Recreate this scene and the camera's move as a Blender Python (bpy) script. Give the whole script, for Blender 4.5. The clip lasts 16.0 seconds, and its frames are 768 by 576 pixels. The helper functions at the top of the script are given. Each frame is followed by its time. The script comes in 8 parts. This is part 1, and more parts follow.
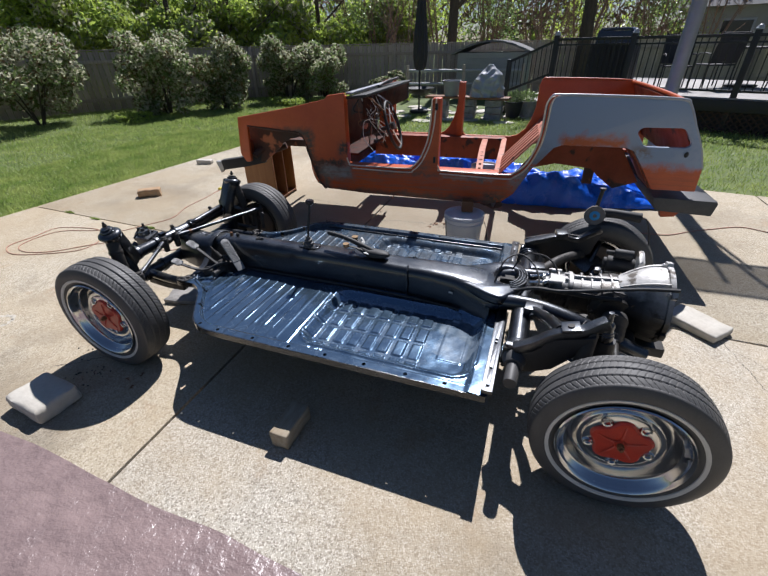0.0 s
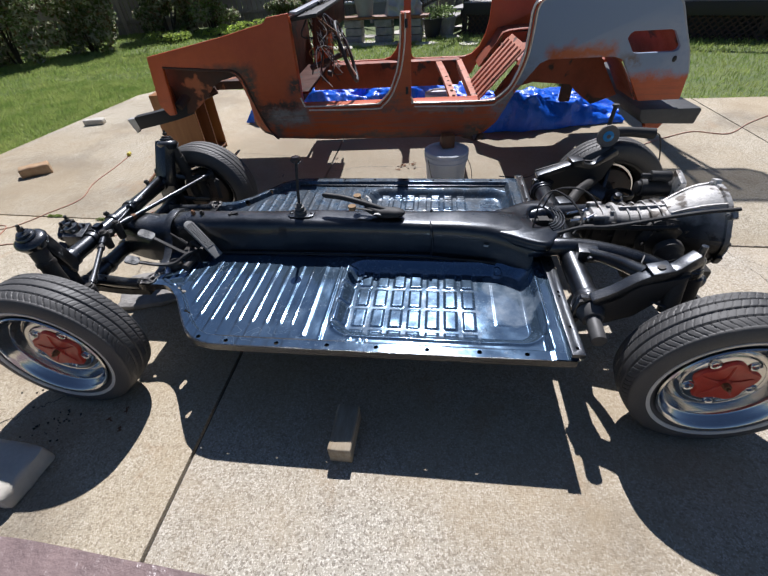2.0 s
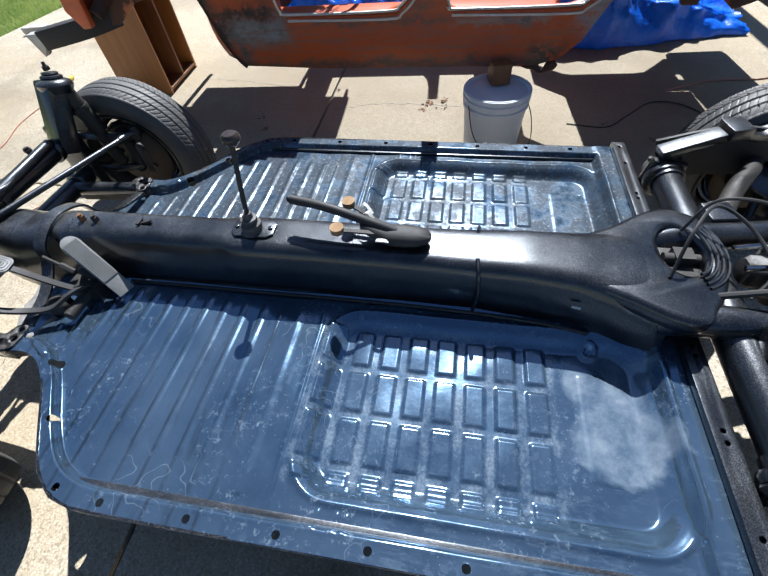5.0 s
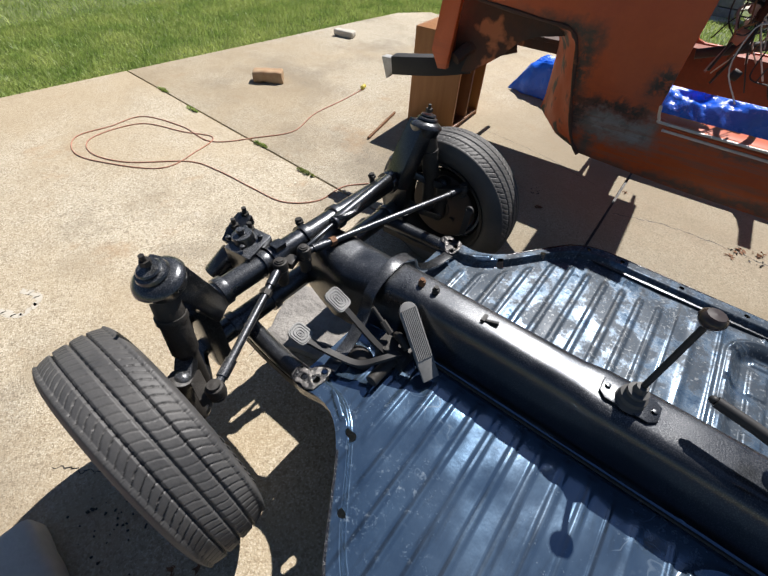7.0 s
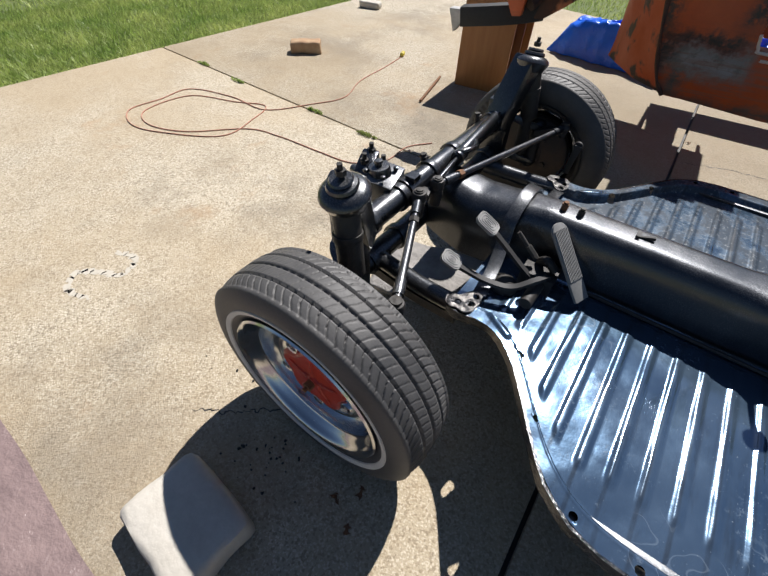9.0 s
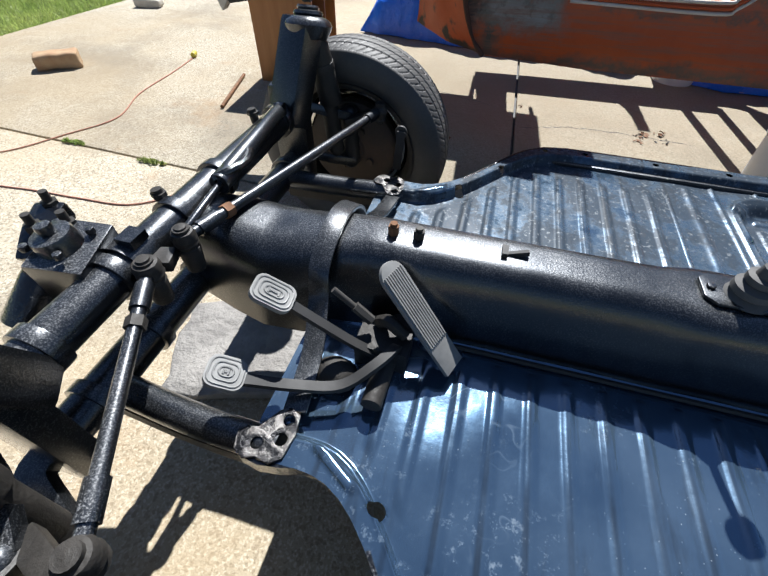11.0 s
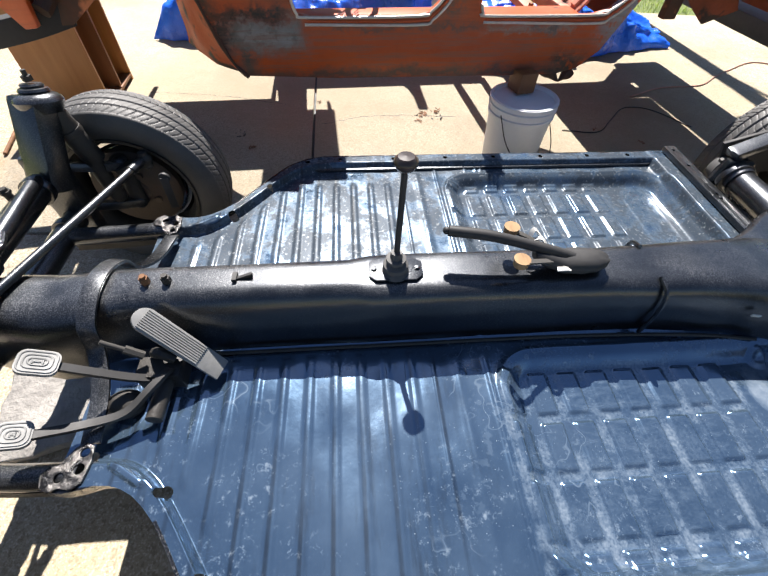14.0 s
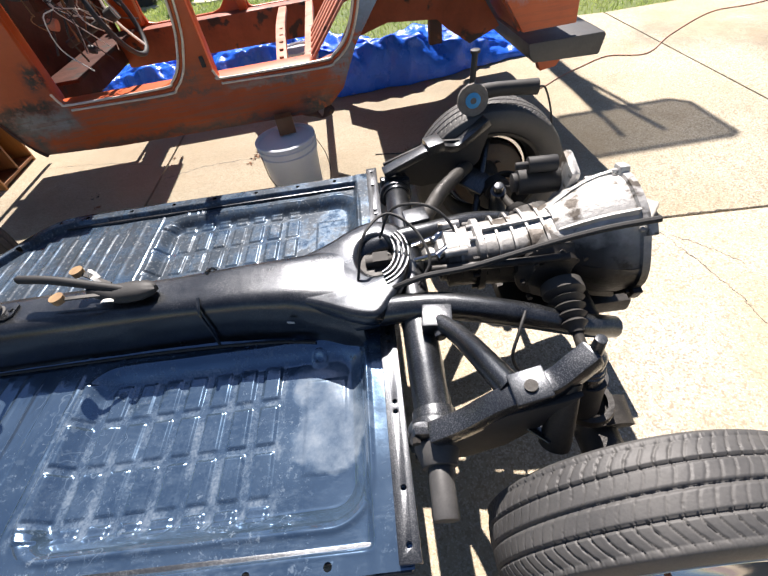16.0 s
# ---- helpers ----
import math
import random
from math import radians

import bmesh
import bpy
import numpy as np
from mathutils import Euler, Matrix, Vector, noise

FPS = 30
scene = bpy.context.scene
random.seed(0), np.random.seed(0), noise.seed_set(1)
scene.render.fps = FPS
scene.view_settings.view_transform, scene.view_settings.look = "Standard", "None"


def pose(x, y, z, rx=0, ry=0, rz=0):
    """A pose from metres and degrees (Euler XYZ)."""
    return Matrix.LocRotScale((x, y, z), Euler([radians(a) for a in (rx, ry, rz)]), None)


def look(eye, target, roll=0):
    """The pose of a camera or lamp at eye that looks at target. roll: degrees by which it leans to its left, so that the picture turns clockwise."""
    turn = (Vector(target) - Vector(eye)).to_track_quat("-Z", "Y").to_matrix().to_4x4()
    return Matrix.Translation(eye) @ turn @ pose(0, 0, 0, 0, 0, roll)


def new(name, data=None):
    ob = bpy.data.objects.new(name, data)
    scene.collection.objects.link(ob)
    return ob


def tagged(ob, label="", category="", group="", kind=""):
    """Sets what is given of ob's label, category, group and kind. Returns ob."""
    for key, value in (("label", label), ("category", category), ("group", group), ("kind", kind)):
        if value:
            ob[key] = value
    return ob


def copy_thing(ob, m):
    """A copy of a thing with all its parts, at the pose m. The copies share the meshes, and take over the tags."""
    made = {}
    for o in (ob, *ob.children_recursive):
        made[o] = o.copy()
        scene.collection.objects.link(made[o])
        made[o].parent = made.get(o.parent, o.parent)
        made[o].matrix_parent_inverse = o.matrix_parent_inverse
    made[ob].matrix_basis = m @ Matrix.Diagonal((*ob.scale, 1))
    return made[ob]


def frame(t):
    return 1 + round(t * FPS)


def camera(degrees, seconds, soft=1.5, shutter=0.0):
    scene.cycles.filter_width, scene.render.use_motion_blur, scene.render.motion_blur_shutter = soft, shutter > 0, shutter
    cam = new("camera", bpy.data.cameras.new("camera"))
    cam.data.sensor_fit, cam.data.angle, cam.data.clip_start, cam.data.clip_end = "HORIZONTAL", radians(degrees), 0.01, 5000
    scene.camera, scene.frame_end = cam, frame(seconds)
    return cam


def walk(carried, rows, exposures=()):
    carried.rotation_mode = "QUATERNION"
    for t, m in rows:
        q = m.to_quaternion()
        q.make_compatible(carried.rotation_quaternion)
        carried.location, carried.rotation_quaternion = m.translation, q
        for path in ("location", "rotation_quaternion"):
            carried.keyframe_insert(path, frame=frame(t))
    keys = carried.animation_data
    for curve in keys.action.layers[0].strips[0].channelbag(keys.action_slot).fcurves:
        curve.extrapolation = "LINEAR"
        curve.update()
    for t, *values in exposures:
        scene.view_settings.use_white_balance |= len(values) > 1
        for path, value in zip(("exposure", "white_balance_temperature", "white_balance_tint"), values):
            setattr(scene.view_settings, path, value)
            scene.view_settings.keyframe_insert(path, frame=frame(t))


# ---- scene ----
cam = camera(88.0, 16.0)
PATH = [
    (0, (1.96, -1.794, 1.474), (1.377, -0.19, 0.431), -1.3),
    (0.5, (1.763, -1.673, 1.447), (1.206, -0.106, 0.336), -2.3),
    (1, (1.566, -1.648, 1.458), (1.154, -0.082, 0.284), -2.9),
    (1.5, (1.462, -1.62, 1.444), (1.19, -0.063, 0.219), -3.4),
    (2, (1.441, -1.588, 1.415), (1.23, -0.07, 0.129), -3.8),
    (2.5, (1.429, -1.569, 1.396), (1.254, -0.102, 0.049), -3.8),
    (3, (1.482, -1.495, 1.361), (1.373, -0.063, -0.031), -3.3),
    (3.2, (1.539, -1.404, 1.326), (1.489, -0.001, -0.099), -3.1),
    (5.5, (1.181, -0.677, 1.222), (0.775, 0.496, -0.347), -3.6),
    (6, (0.922, -0.737, 1.222), (0.364, 0.365, -0.351), 1.7),
    (6.5, (0.729, -0.715, 1.276), (0.058, 0.43, -0.219), 3.9),
    (7, (0.641, -0.652, 1.258), (-0.132, 0.492, -0.19), 4.3),
    (7.5, (0.609, -0.664, 1.243), (-0.213, 0.466, -0.188), 4.9),
    (8, (0.481, -0.868, 1.175), (-0.346, 0.225, -0.281), 3.9),
    (8.2, (0.381, -0.991, 1.109), (-0.428, 0.084, -0.371), 2.9),
    (10.3, (0.451, -0.757, 1.164), (-0.103, 0.523, -0.27), 3.0),
    (10.5, (0.442, -0.641, 1.115), (-0.047, 0.671, -0.313), 2.6),
    (11, (0.41, -0.495, 0.926), (0.1, 0.831, -0.539), 1.9),
    (11.5, (0.418, -0.466, 0.858), (0.18, 0.832, -0.645), 0.8),
    (12, (0.408, -0.452, 0.843), (0.215, 0.818, -0.69), 0.4),
    (12.5, (0.402, -0.446, 0.845), (0.25, 0.81, -0.703), 0.9),
    (13, (0.408, -0.453, 0.861), (0.276, 0.795, -0.695), 1.0),
    (13.5, (0.508, -0.479, 0.973), (0.452, 0.785, -0.576), 0.9),
    (14, (0.748, -0.572, 1.154), (0.903, 0.703, -0.379), 2.3),
    (14.5, (1.105, -0.644, 1.205), (1.374, 0.667, -0.282), -0.1),
    (15, (1.403, -0.657, 1.215), (1.612, 0.649, -0.285), -5.0),
    (15.5, (1.646, -0.664, 1.244), (1.751, 0.656, -0.255), -7.7),
    (16, (1.995, -0.803, 1.239), (1.94, 0.567, -0.217), -10.3),
]
walk(cam, [(t, look(eye, target, roll)) for t, eye, target, roll in PATH],
     [(0, 0.37, 5800, 16), (3, 0.33, 5800, 16), (5.3, 0.95, 5650, 11), (6.5, 0.55, 6150, 14), (8.2, 0.46, 6200, 14), (10.3, 0.44, 5900, 16), (11.3, 1.0, 5850, 10), (13.3, 1.16, 5850, 11), (14.1, 1.38, 6350, 15), (15, 1.46, 6550, 16), (16, 1.2, 6450, 17)])

# ---- light ----
SUN_WAY = Vector((0.01, -0.77, -1.0)).normalized()
world = bpy.data.worlds.new("sky")
scene.world = world
world.use_nodes = True
wn = world.node_tree.nodes
sky = wn.new("ShaderNodeTexSky")
sky.sky_type, sky.sun_disc = "NISHITA", False
sky.sun_elevation = math.asin(-SUN_WAY.z)
sky.sun_rotation = math.atan2(-SUN_WAY.x, -SUN_WAY.y)
sky.air_density, sky.dust_density, sky.ozone_density = 1.0, 0.3, 2.2
world.node_tree.links.new(sky.outputs[0], wn["Background"].inputs[0])
wn["Background"].inputs[1].default_value = 0.038
sun = new("sun", bpy.data.lights.new("sun", "SUN"))
sun.data.energy, sun.data.angle, sun.data.color = 5.0, radians(0.55), (1.0, 0.95, 0.85)
sun.rotation_euler = SUN_WAY.to_track_quat("-Z", "Y").to_euler()
sun.location = (0, 6, 9)


# ---- materials ----
def mat(name, c1, c2=None, scale=6.0, rough=(0.5, 0.7), metal=0.0, bump=0.15, bscale=80.0, coat=0.0, spots=None,
        spot_scale=20.0, spot_at=0.62, detail=5.0, rand=0.0, stretch=None, dist=0.004, spec=0.5):
    """A surface with broad mottling between c1 and c2, fine grain, relief and, if asked for, spots of a third colour."""
    m = bpy.data.materials.new(name)
    m.use_nodes = True
    nt, n = m.node_tree, m.node_tree.nodes
    lk = nt.links.new
    b = n["Principled BSDF"]
    co = n.new("ShaderNodeTexCoord").outputs["Object"]
    if stretch:
        mp = n.new("ShaderNodeMapping")
        mp.inputs["Scale"].default_value = stretch
        lk(co, mp.inputs[0])
        co = mp.outputs[0]
    c2 = c2 or tuple(0.7 * c for c in c1)
    big, fine = n.new("ShaderNodeTexNoise"), n.new("ShaderNodeTexNoise")
    for tex, sc in ((big, scale), (fine, bscale)):
        lk(co, tex.inputs["Vector"])
        tex.inputs["Scale"].default_value, tex.inputs["Detail"].default_value = sc, detail
        tex.inputs["Roughness"].default_value = 0.6
    mixf = n.new("ShaderNodeMath")
    mixf.operation = "MULTIPLY_ADD"
    lk(fine.outputs[0], mixf.inputs[0])
    mixf.inputs[1].default_value = 0.6
    sub = n.new("ShaderNodeMath")
    sub.operation = "MULTIPLY_ADD"
    lk(big.outputs[0], sub.inputs[0])
    sub.inputs[1].default_value, sub.inputs[2].default_value = 1.7, -0.65
    lk(sub.outputs[0], mixf.inputs[2])
    ramp = n.new("ShaderNodeMix")
    ramp.data_type, ramp.clamp_factor = "RGBA", True
    lk(mixf.outputs[0], ramp.inputs[0])
    ramp.inputs[6].default_value, ramp.inputs[7].default_value = (*c1, 1), (*c2, 1)
    col = ramp.outputs[2]
    if spots:
        sp = n.new("ShaderNodeTexNoise")
        lk(co, sp.inputs["Vector"])
        sp.inputs["Scale"].default_value, sp.inputs["Detail"].default_value = spot_scale, 6
        mr = n.new("ShaderNodeMapRange")
        mr.inputs[1].default_value, mr.inputs[2].default_value = spot_at, spot_at + 0.05
        lk(sp.outputs[0], mr.inputs[0])
        sm = n.new("ShaderNodeMix")
        sm.data_type = "RGBA"
        lk(mr.outputs[0], sm.inputs[0])
        lk(col, sm.inputs[6])
        sm.inputs[7].default_value = (*spots, 1)
        col = sm.outputs[2]
    if rand:
        info, hsv = n.new("ShaderNodeObjectInfo"), n.new("ShaderNodeHueSaturation")
        geo = n.new("ShaderNodeNewGeometry")
        add = n.new("ShaderNodeMath")
        lk(info.outputs["Random"], add.inputs[0])
        lk(geo.outputs["Random Per Island"], add.inputs[1])
        rr = n.new("ShaderNodeMapRange")
        rr.inputs[2].default_value, rr.inputs[3].default_value, rr.inputs[4].default_value = 2.0, 1 - rand, 1 + rand
        lk(add.outputs[0], rr.inputs[0])
        lk(rr.outputs[0], hsv.inputs["Value"])
        lk(col, hsv.inputs["Color"])
        col = hsv.outputs[0]
    lk(col, b.inputs["Base Color"])
    rg = n.new("ShaderNodeMapRange")
    rg.inputs[1].default_value, rg.inputs[2].default_value = 0.3, 0.7
    rg.inputs[3].default_value, rg.inputs[4].default_value = rough
    lk(big.outputs[0], rg.inputs[0])
    lk(rg.outputs[0], b.inputs["Roughness"])
    b.inputs["Metallic"].default_value = metal
    b.inputs["Coat Weight"].default_value = coat
    b.inputs["Coat Roughness"].default_value = 0.08
    b.inputs["Specular IOR Level"].default_value = spec
    if bump:
        bp = n.new("ShaderNodeBump")
        bp.inputs["Strength"].default_value, bp.inputs["Distance"].default_value = bump, dist
        lk(fine.outputs[0], bp.inputs["Height"])
        lk(bp.outputs[0], b.inputs["Normal"])
    return m


def speckled(name, base, pale, dark, cell=165.0, grit=0.8):
    """Exposed-aggregate concrete: pale and dark grains in a warm matrix, with stains."""
    m = mat(name, base, tuple(0.78 * c for c in base), scale=1.3, rough=(0.75, 0.9), bump=0.8, bscale=170)
    nt, n = m.node_tree, m.node_tree.nodes
    lk = nt.links.new
    b = n["Principled BSDF"]
    src = b.inputs["Base Color"].links[0].from_socket
    co = n.new("ShaderNodeTexCoord").outputs["Object"]
    for sc, lo, hi, colour in ((cell, 0.72, 0.8, pale), (cell * 0.7, 0.76, 0.82, dark)):
        v = n.new("ShaderNodeTexVoronoi")
        v.inputs["Scale"].default_value = sc
        lk(co, v.inputs["Vector"])
        sep = n.new("ShaderNodeSeparateColor")
        lk(v.outputs["Color"], sep.inputs[0])
        mr = n.new("ShaderNodeMapRange")
        mr.inputs[1].default_value, mr.inputs[2].default_value, mr.inputs[4].default_value = lo, hi, grit
        lk(sep.outputs[0], mr.inputs[0])
        mx = n.new("ShaderNodeMix")
        mx.data_type = "RGBA"
        lk(mr.outputs[0], mx.inputs[0])
        lk(src, mx.inputs[6])
        mx.inputs[7].default_value = (*colour, 1)
        src = mx.outputs[2]
    st = n.new("ShaderNodeTexNoise")
    st.inputs["Scale"].default_value, st.inputs["Detail"].default_value, st.inputs["Roughness"].default_value = 1.7, 8, 0.7
    lk(co, st.inputs["Vector"])
    mr = n.new("ShaderNodeMapRange")
    mr.inputs[1].default_value, mr.inputs[2].default_value, mr.inputs[4].default_value = 0.5, 0.75, 0.45
    lk(st.outputs[0], mr.inputs[0])
    mx = n.new("ShaderNodeMix")
    mx.data_type = "RGBA"
    lk(mr.outputs[0], mx.inputs[0])
    lk(src, mx.inputs[6])
    mx.inputs[7].default_value = (0.24, 0.185, 0.115, 1)
    src = mx.outputs[2]
    for sc, at, colour, most, seed in ((0.9, 0.56, (0.17, 0.14, 0.10), 0.65, 3.0), (0.55, 0.5, (0.40, 0.31, 0.19), 0.6, 31.0), (2.6, 0.66, (0.36, 0.21, 0.09), 0.55, 11.0), (5.0, 0.68, (0.62, 0.58, 0.5), 0.5, 23.0)):
        pn = n.new("ShaderNodeTexNoise")
        pn.noise_dimensions = "4D"
        pn.inputs["W"].default_value = seed
        pn.inputs["Scale"].default_value, pn.inputs["Detail"].default_value, pn.inputs["Roughness"].default_value = sc, 9, 0.68
        lk(co, pn.inputs["Vector"])
        mr = n.new("ShaderNodeMapRange")
        mr.inputs[1].default_value, mr.inputs[2].default_value, mr.inputs[4].default_value = at - 0.06, at + 0.08, most
        lk(pn.outputs[0], mr.inputs[0])
        mx = n.new("ShaderNodeMix")
        mx.data_type = "RGBA"
        lk(mr.outputs[0], mx.inputs[0])
        lk(src, mx.inputs[6])
        mx.inputs[7].default_value = (*colour, 1)
        src = mx.outputs[2]
    # tan dirt where the car stands, also darkened to deepen the shade there
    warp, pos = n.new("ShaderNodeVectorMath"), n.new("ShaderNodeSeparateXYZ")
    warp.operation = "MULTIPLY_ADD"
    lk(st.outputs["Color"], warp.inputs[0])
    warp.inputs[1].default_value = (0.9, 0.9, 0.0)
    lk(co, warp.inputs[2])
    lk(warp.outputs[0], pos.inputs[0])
    dirt_and_shade = None
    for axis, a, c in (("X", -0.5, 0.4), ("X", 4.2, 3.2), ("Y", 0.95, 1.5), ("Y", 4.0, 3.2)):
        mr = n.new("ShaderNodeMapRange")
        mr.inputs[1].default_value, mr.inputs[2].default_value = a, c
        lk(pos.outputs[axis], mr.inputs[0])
        if dirt_and_shade is None:
            dirt_and_shade = mr.outputs[0]
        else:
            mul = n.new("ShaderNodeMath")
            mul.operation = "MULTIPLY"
            lk(dirt_and_shade, mul.inputs[0])
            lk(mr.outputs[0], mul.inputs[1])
            dirt_and_shade = mul.outputs[0]
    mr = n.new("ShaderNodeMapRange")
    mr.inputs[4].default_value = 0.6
    lk(dirt_and_shade, mr.inputs[0])
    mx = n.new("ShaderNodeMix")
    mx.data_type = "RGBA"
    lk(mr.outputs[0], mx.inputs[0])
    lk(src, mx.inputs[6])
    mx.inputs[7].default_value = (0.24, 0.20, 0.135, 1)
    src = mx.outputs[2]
    lk(src, b.inputs["Base Color"])
    return m


def lacquer(name, flake, rough, coat_rough, coat_ior, dust, amount, bump, bscale, dist, far_grime=0.0, blotches=True, top_dust_sheen=0.0, pads=False):
    """Dark glossy paint: a satin lobe under a clear coat, dulled by dust, water marks, specks and scratches, with sheen
    and glints partly painted in.
    """
    m = bpy.data.materials.new(name)
    m.use_nodes = True
    nt, n = m.node_tree, m.node_tree.nodes
    lk = nt.links.new
    b = n["Principled BSDF"]
    co = n.new("ShaderNodeTexCoord").outputs["Object"]

    def tex(sc, detail=5.0, w=0.0, stretch=None, rgh=0.6):
        t = n.new("ShaderNodeTexNoise")
        t.noise_dimensions = "4D"
        t.inputs["W"].default_value, t.inputs["Scale"].default_value = w, sc
        t.inputs["Detail"].default_value, t.inputs["Roughness"].default_value = detail, rgh
        if stretch:
            mp = n.new("ShaderNodeMapping")
            mp.inputs["Scale"].default_value, mp.inputs["Rotation"].default_value = stretch
            lk(co, mp.inputs[0])
            lk(mp.outputs[0], t.inputs["Vector"])
        else:
            lk(co, t.inputs["Vector"])
        return t.outputs[0]

    def span(v, a, c, lo=0.0, hi=1.0):
        mr = n.new("ShaderNodeMapRange")
        for k, q in ((1, a), (2, c), (3, lo), (4, hi)):
            mr.inputs[k].default_value = q
        lk(v, mr.inputs[0])
        return mr.outputs[0]

    def op(kind, a, c):
        q = n.new("ShaderNodeMath")
        q.operation = kind
        for k, v in ((0, a), (1, c)):
            if isinstance(v, float):
                q.inputs[k].default_value = v
            else:
                lk(v, q.inputs[k])
        return q.outputs[0]

    mask = span(tex(3.2, 8), 0.35, 0.72, 0.03 * amount, (0.19 if blotches else 0.18) * amount)
    if not blotches:
        # fine dust specks that also imitate glints off the grainy paint
        dust_glints = op("MULTIPLY", span(tex(430, 2, 8.0), 0.52, 0.62), span(tex(4.5, 5, 3.0), 0.36, 0.56))
        mask = op("MAXIMUM", mask, op("MULTIPLY", dust_glints, 1.0 * amount))
    if blotches:
        along = n.new("ShaderNodeSeparateXYZ")
        lk(co, along.inputs[0])
        patch = op("MULTIPLY", span(tex(48, 3, 4.0), 0.54, 0.58), span(tex(2.6, 3, 7.0), 0.42, 0.6))
        patch = op("MULTIPLY", patch, span(along.outputs["X"], 0.75, 1.1, 0.2, 1.0))
        mask = op("MAXIMUM", mask, op("MULTIPLY", patch, 0.26 * amount))
        scrub = op("MULTIPLY", span(tex(1.0, 6, 1.5, ((26, 90, 30), (0, 0, 0.5)), 0.7), 0.36, 0.68), span(along.outputs["X"], 0.95, 1.25))
        scrub = op("MULTIPLY", scrub, span(tex(5.5, 6, 12.0), 0.34, 0.62, 0.25, 1.0))
        mask = op("MAXIMUM", mask, op("MULTIPLY", scrub, 0.30 * amount))
        grime = op("MULTIPLY", span(tex(60, 8, 15.0, None, 0.8), 0.52, 0.62), span(tex(4.0, 4, 16.0), 0.42, 0.58))
        mask = op("MAXIMUM", mask, op("MULTIPLY", grime, 0.5 * amount))
        ring = op("SUBTRACT", span(tex(17, 1, 9.0), 0.55, 0.565), span(tex(17, 1, 9.0), 0.57, 0.60))
        mask = op("MAXIMUM", mask, op("MULTIPLY", op("MULTIPLY", ring, span(tex(3, 2, 2.0), 0.5, 0.6)), 0.3 * amount))
        for turn in (0.5, 2.2):
            hair = op("MULTIPLY", span(tex(1.0, 2, turn, ((12, 330, 40), (0, 0, turn))), 0.68, 0.72), span(tex(6, 2, turn + 3), 0.52, 0.62))
            mask = op("MAXIMUM", mask, op("MULTIPLY", hair, 0.2 * amount))
    v = n.new("ShaderNodeTexVoronoi")
    v.inputs["Scale"].default_value = 230
    lk(co, v.inputs["Vector"])
    sep = n.new("ShaderNodeSeparateColor")
    lk(v.outputs["Color"], sep.inputs[0])
    speck = op("MULTIPLY", span(v.outputs["Distance"], 0.32, 0.1), span(sep.outputs[0], 0.84, 0.98))
    mask = op("MAXIMUM", mask, op("MULTIPLY", op("MULTIPLY", speck, span(tex(4, 4, 5.0), 0.42, 0.6)), 0.75 * amount))
    if far_grime:
        xyz = n.new("ShaderNodeSeparateXYZ")
        lk(co, xyz.inputs[0])
        dirt = op("MULTIPLY", span(tex(9, 9, 1.0, None, 0.72), 0.32, 0.52), span(xyz.outputs["Y"], 0.02, 0.12))
        mask = op("MAXIMUM", mask, op("MULTIPLY", op("MULTIPLY", dirt, span(tex(210, 4, 17.0), 0.45, 0.62)), far_grime))
    if top_dust_sheen:
        # dust on upward faces, its paleness also standing in for sun and sky sheen
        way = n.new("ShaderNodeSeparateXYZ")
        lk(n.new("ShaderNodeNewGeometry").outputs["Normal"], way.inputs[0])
        dust_sheen = op("MULTIPLY", span(way.outputs["Z"], 0.3, 0.85), span(tex(420, 3, 21.0), 0.48, 0.62, 0.22, 1.0))
        dust_sheen = op("MULTIPLY", dust_sheen, span(tex(6, 5, 14.0), 0.36, 0.62, 0.15, 1.0))
        # paler towards the front, imitating glare on the front beams
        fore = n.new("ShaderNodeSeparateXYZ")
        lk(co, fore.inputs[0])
        dust_sheen = op("MULTIPLY", dust_sheen, span(fore.outputs["X"], 0.15, 0.7, 1.0, 0.6))
        mask = op("MAXIMUM", mask, op("MULTIPLY", dust_sheen, top_dust_sheen))
    if pads:
        # dried dust in the channels between the waffle pads, and one pale patch in the rear well
        spot = n.new("ShaderNodeSeparateXYZ")
        lk(co, spot.inputs[0])
        px, py = spot.outputs["X"], op("ABSOLUTE", spot.outputs["Y"], 0.0)

        def lane(v, start, pitch, lo, hi):
            f = op("FRACT", op("DIVIDE", op("SUBTRACT", v, start), pitch), 0.0)
            return span(op("ABSOLUTE", op("SUBTRACT", f, 0.5), 0.0), lo, hi)

        inside = op("MULTIPLY", op("MULTIPLY", span(px, 1.05, 1.07), span(px, 1.70, 1.66)), op("MULTIPLY", span(py, 0.145, 0.165), span(py, 0.60, 0.56)))
        lanes = op("MAXIMUM", lane(px, 1.07, 0.0735, 0.31, 0.42), lane(py, 0.165, 0.122, 0.41, 0.46))
        rough_dust = op("MULTIPLY", span(tex(15, 6, 30.0, None, 0.7), 0.36, 0.6), span(tex(160, 4, 31.0), 0.3, 0.62, 0.35, 1.0))
        mask = op("MAXIMUM", mask, op("MULTIPLY", op("MULTIPLY", inside, rough_dust), op("ADD", op("MULTIPLY", lanes, 0.32), 0.22)))
        wob = op("MULTIPLY", op("SUBTRACT", tex(7, 5, 40.0, None, 0.5), 0.5), 0.3)
        qx, qy = op("ADD", px, wob), op("ADD", spot.outputs["Y"], wob)
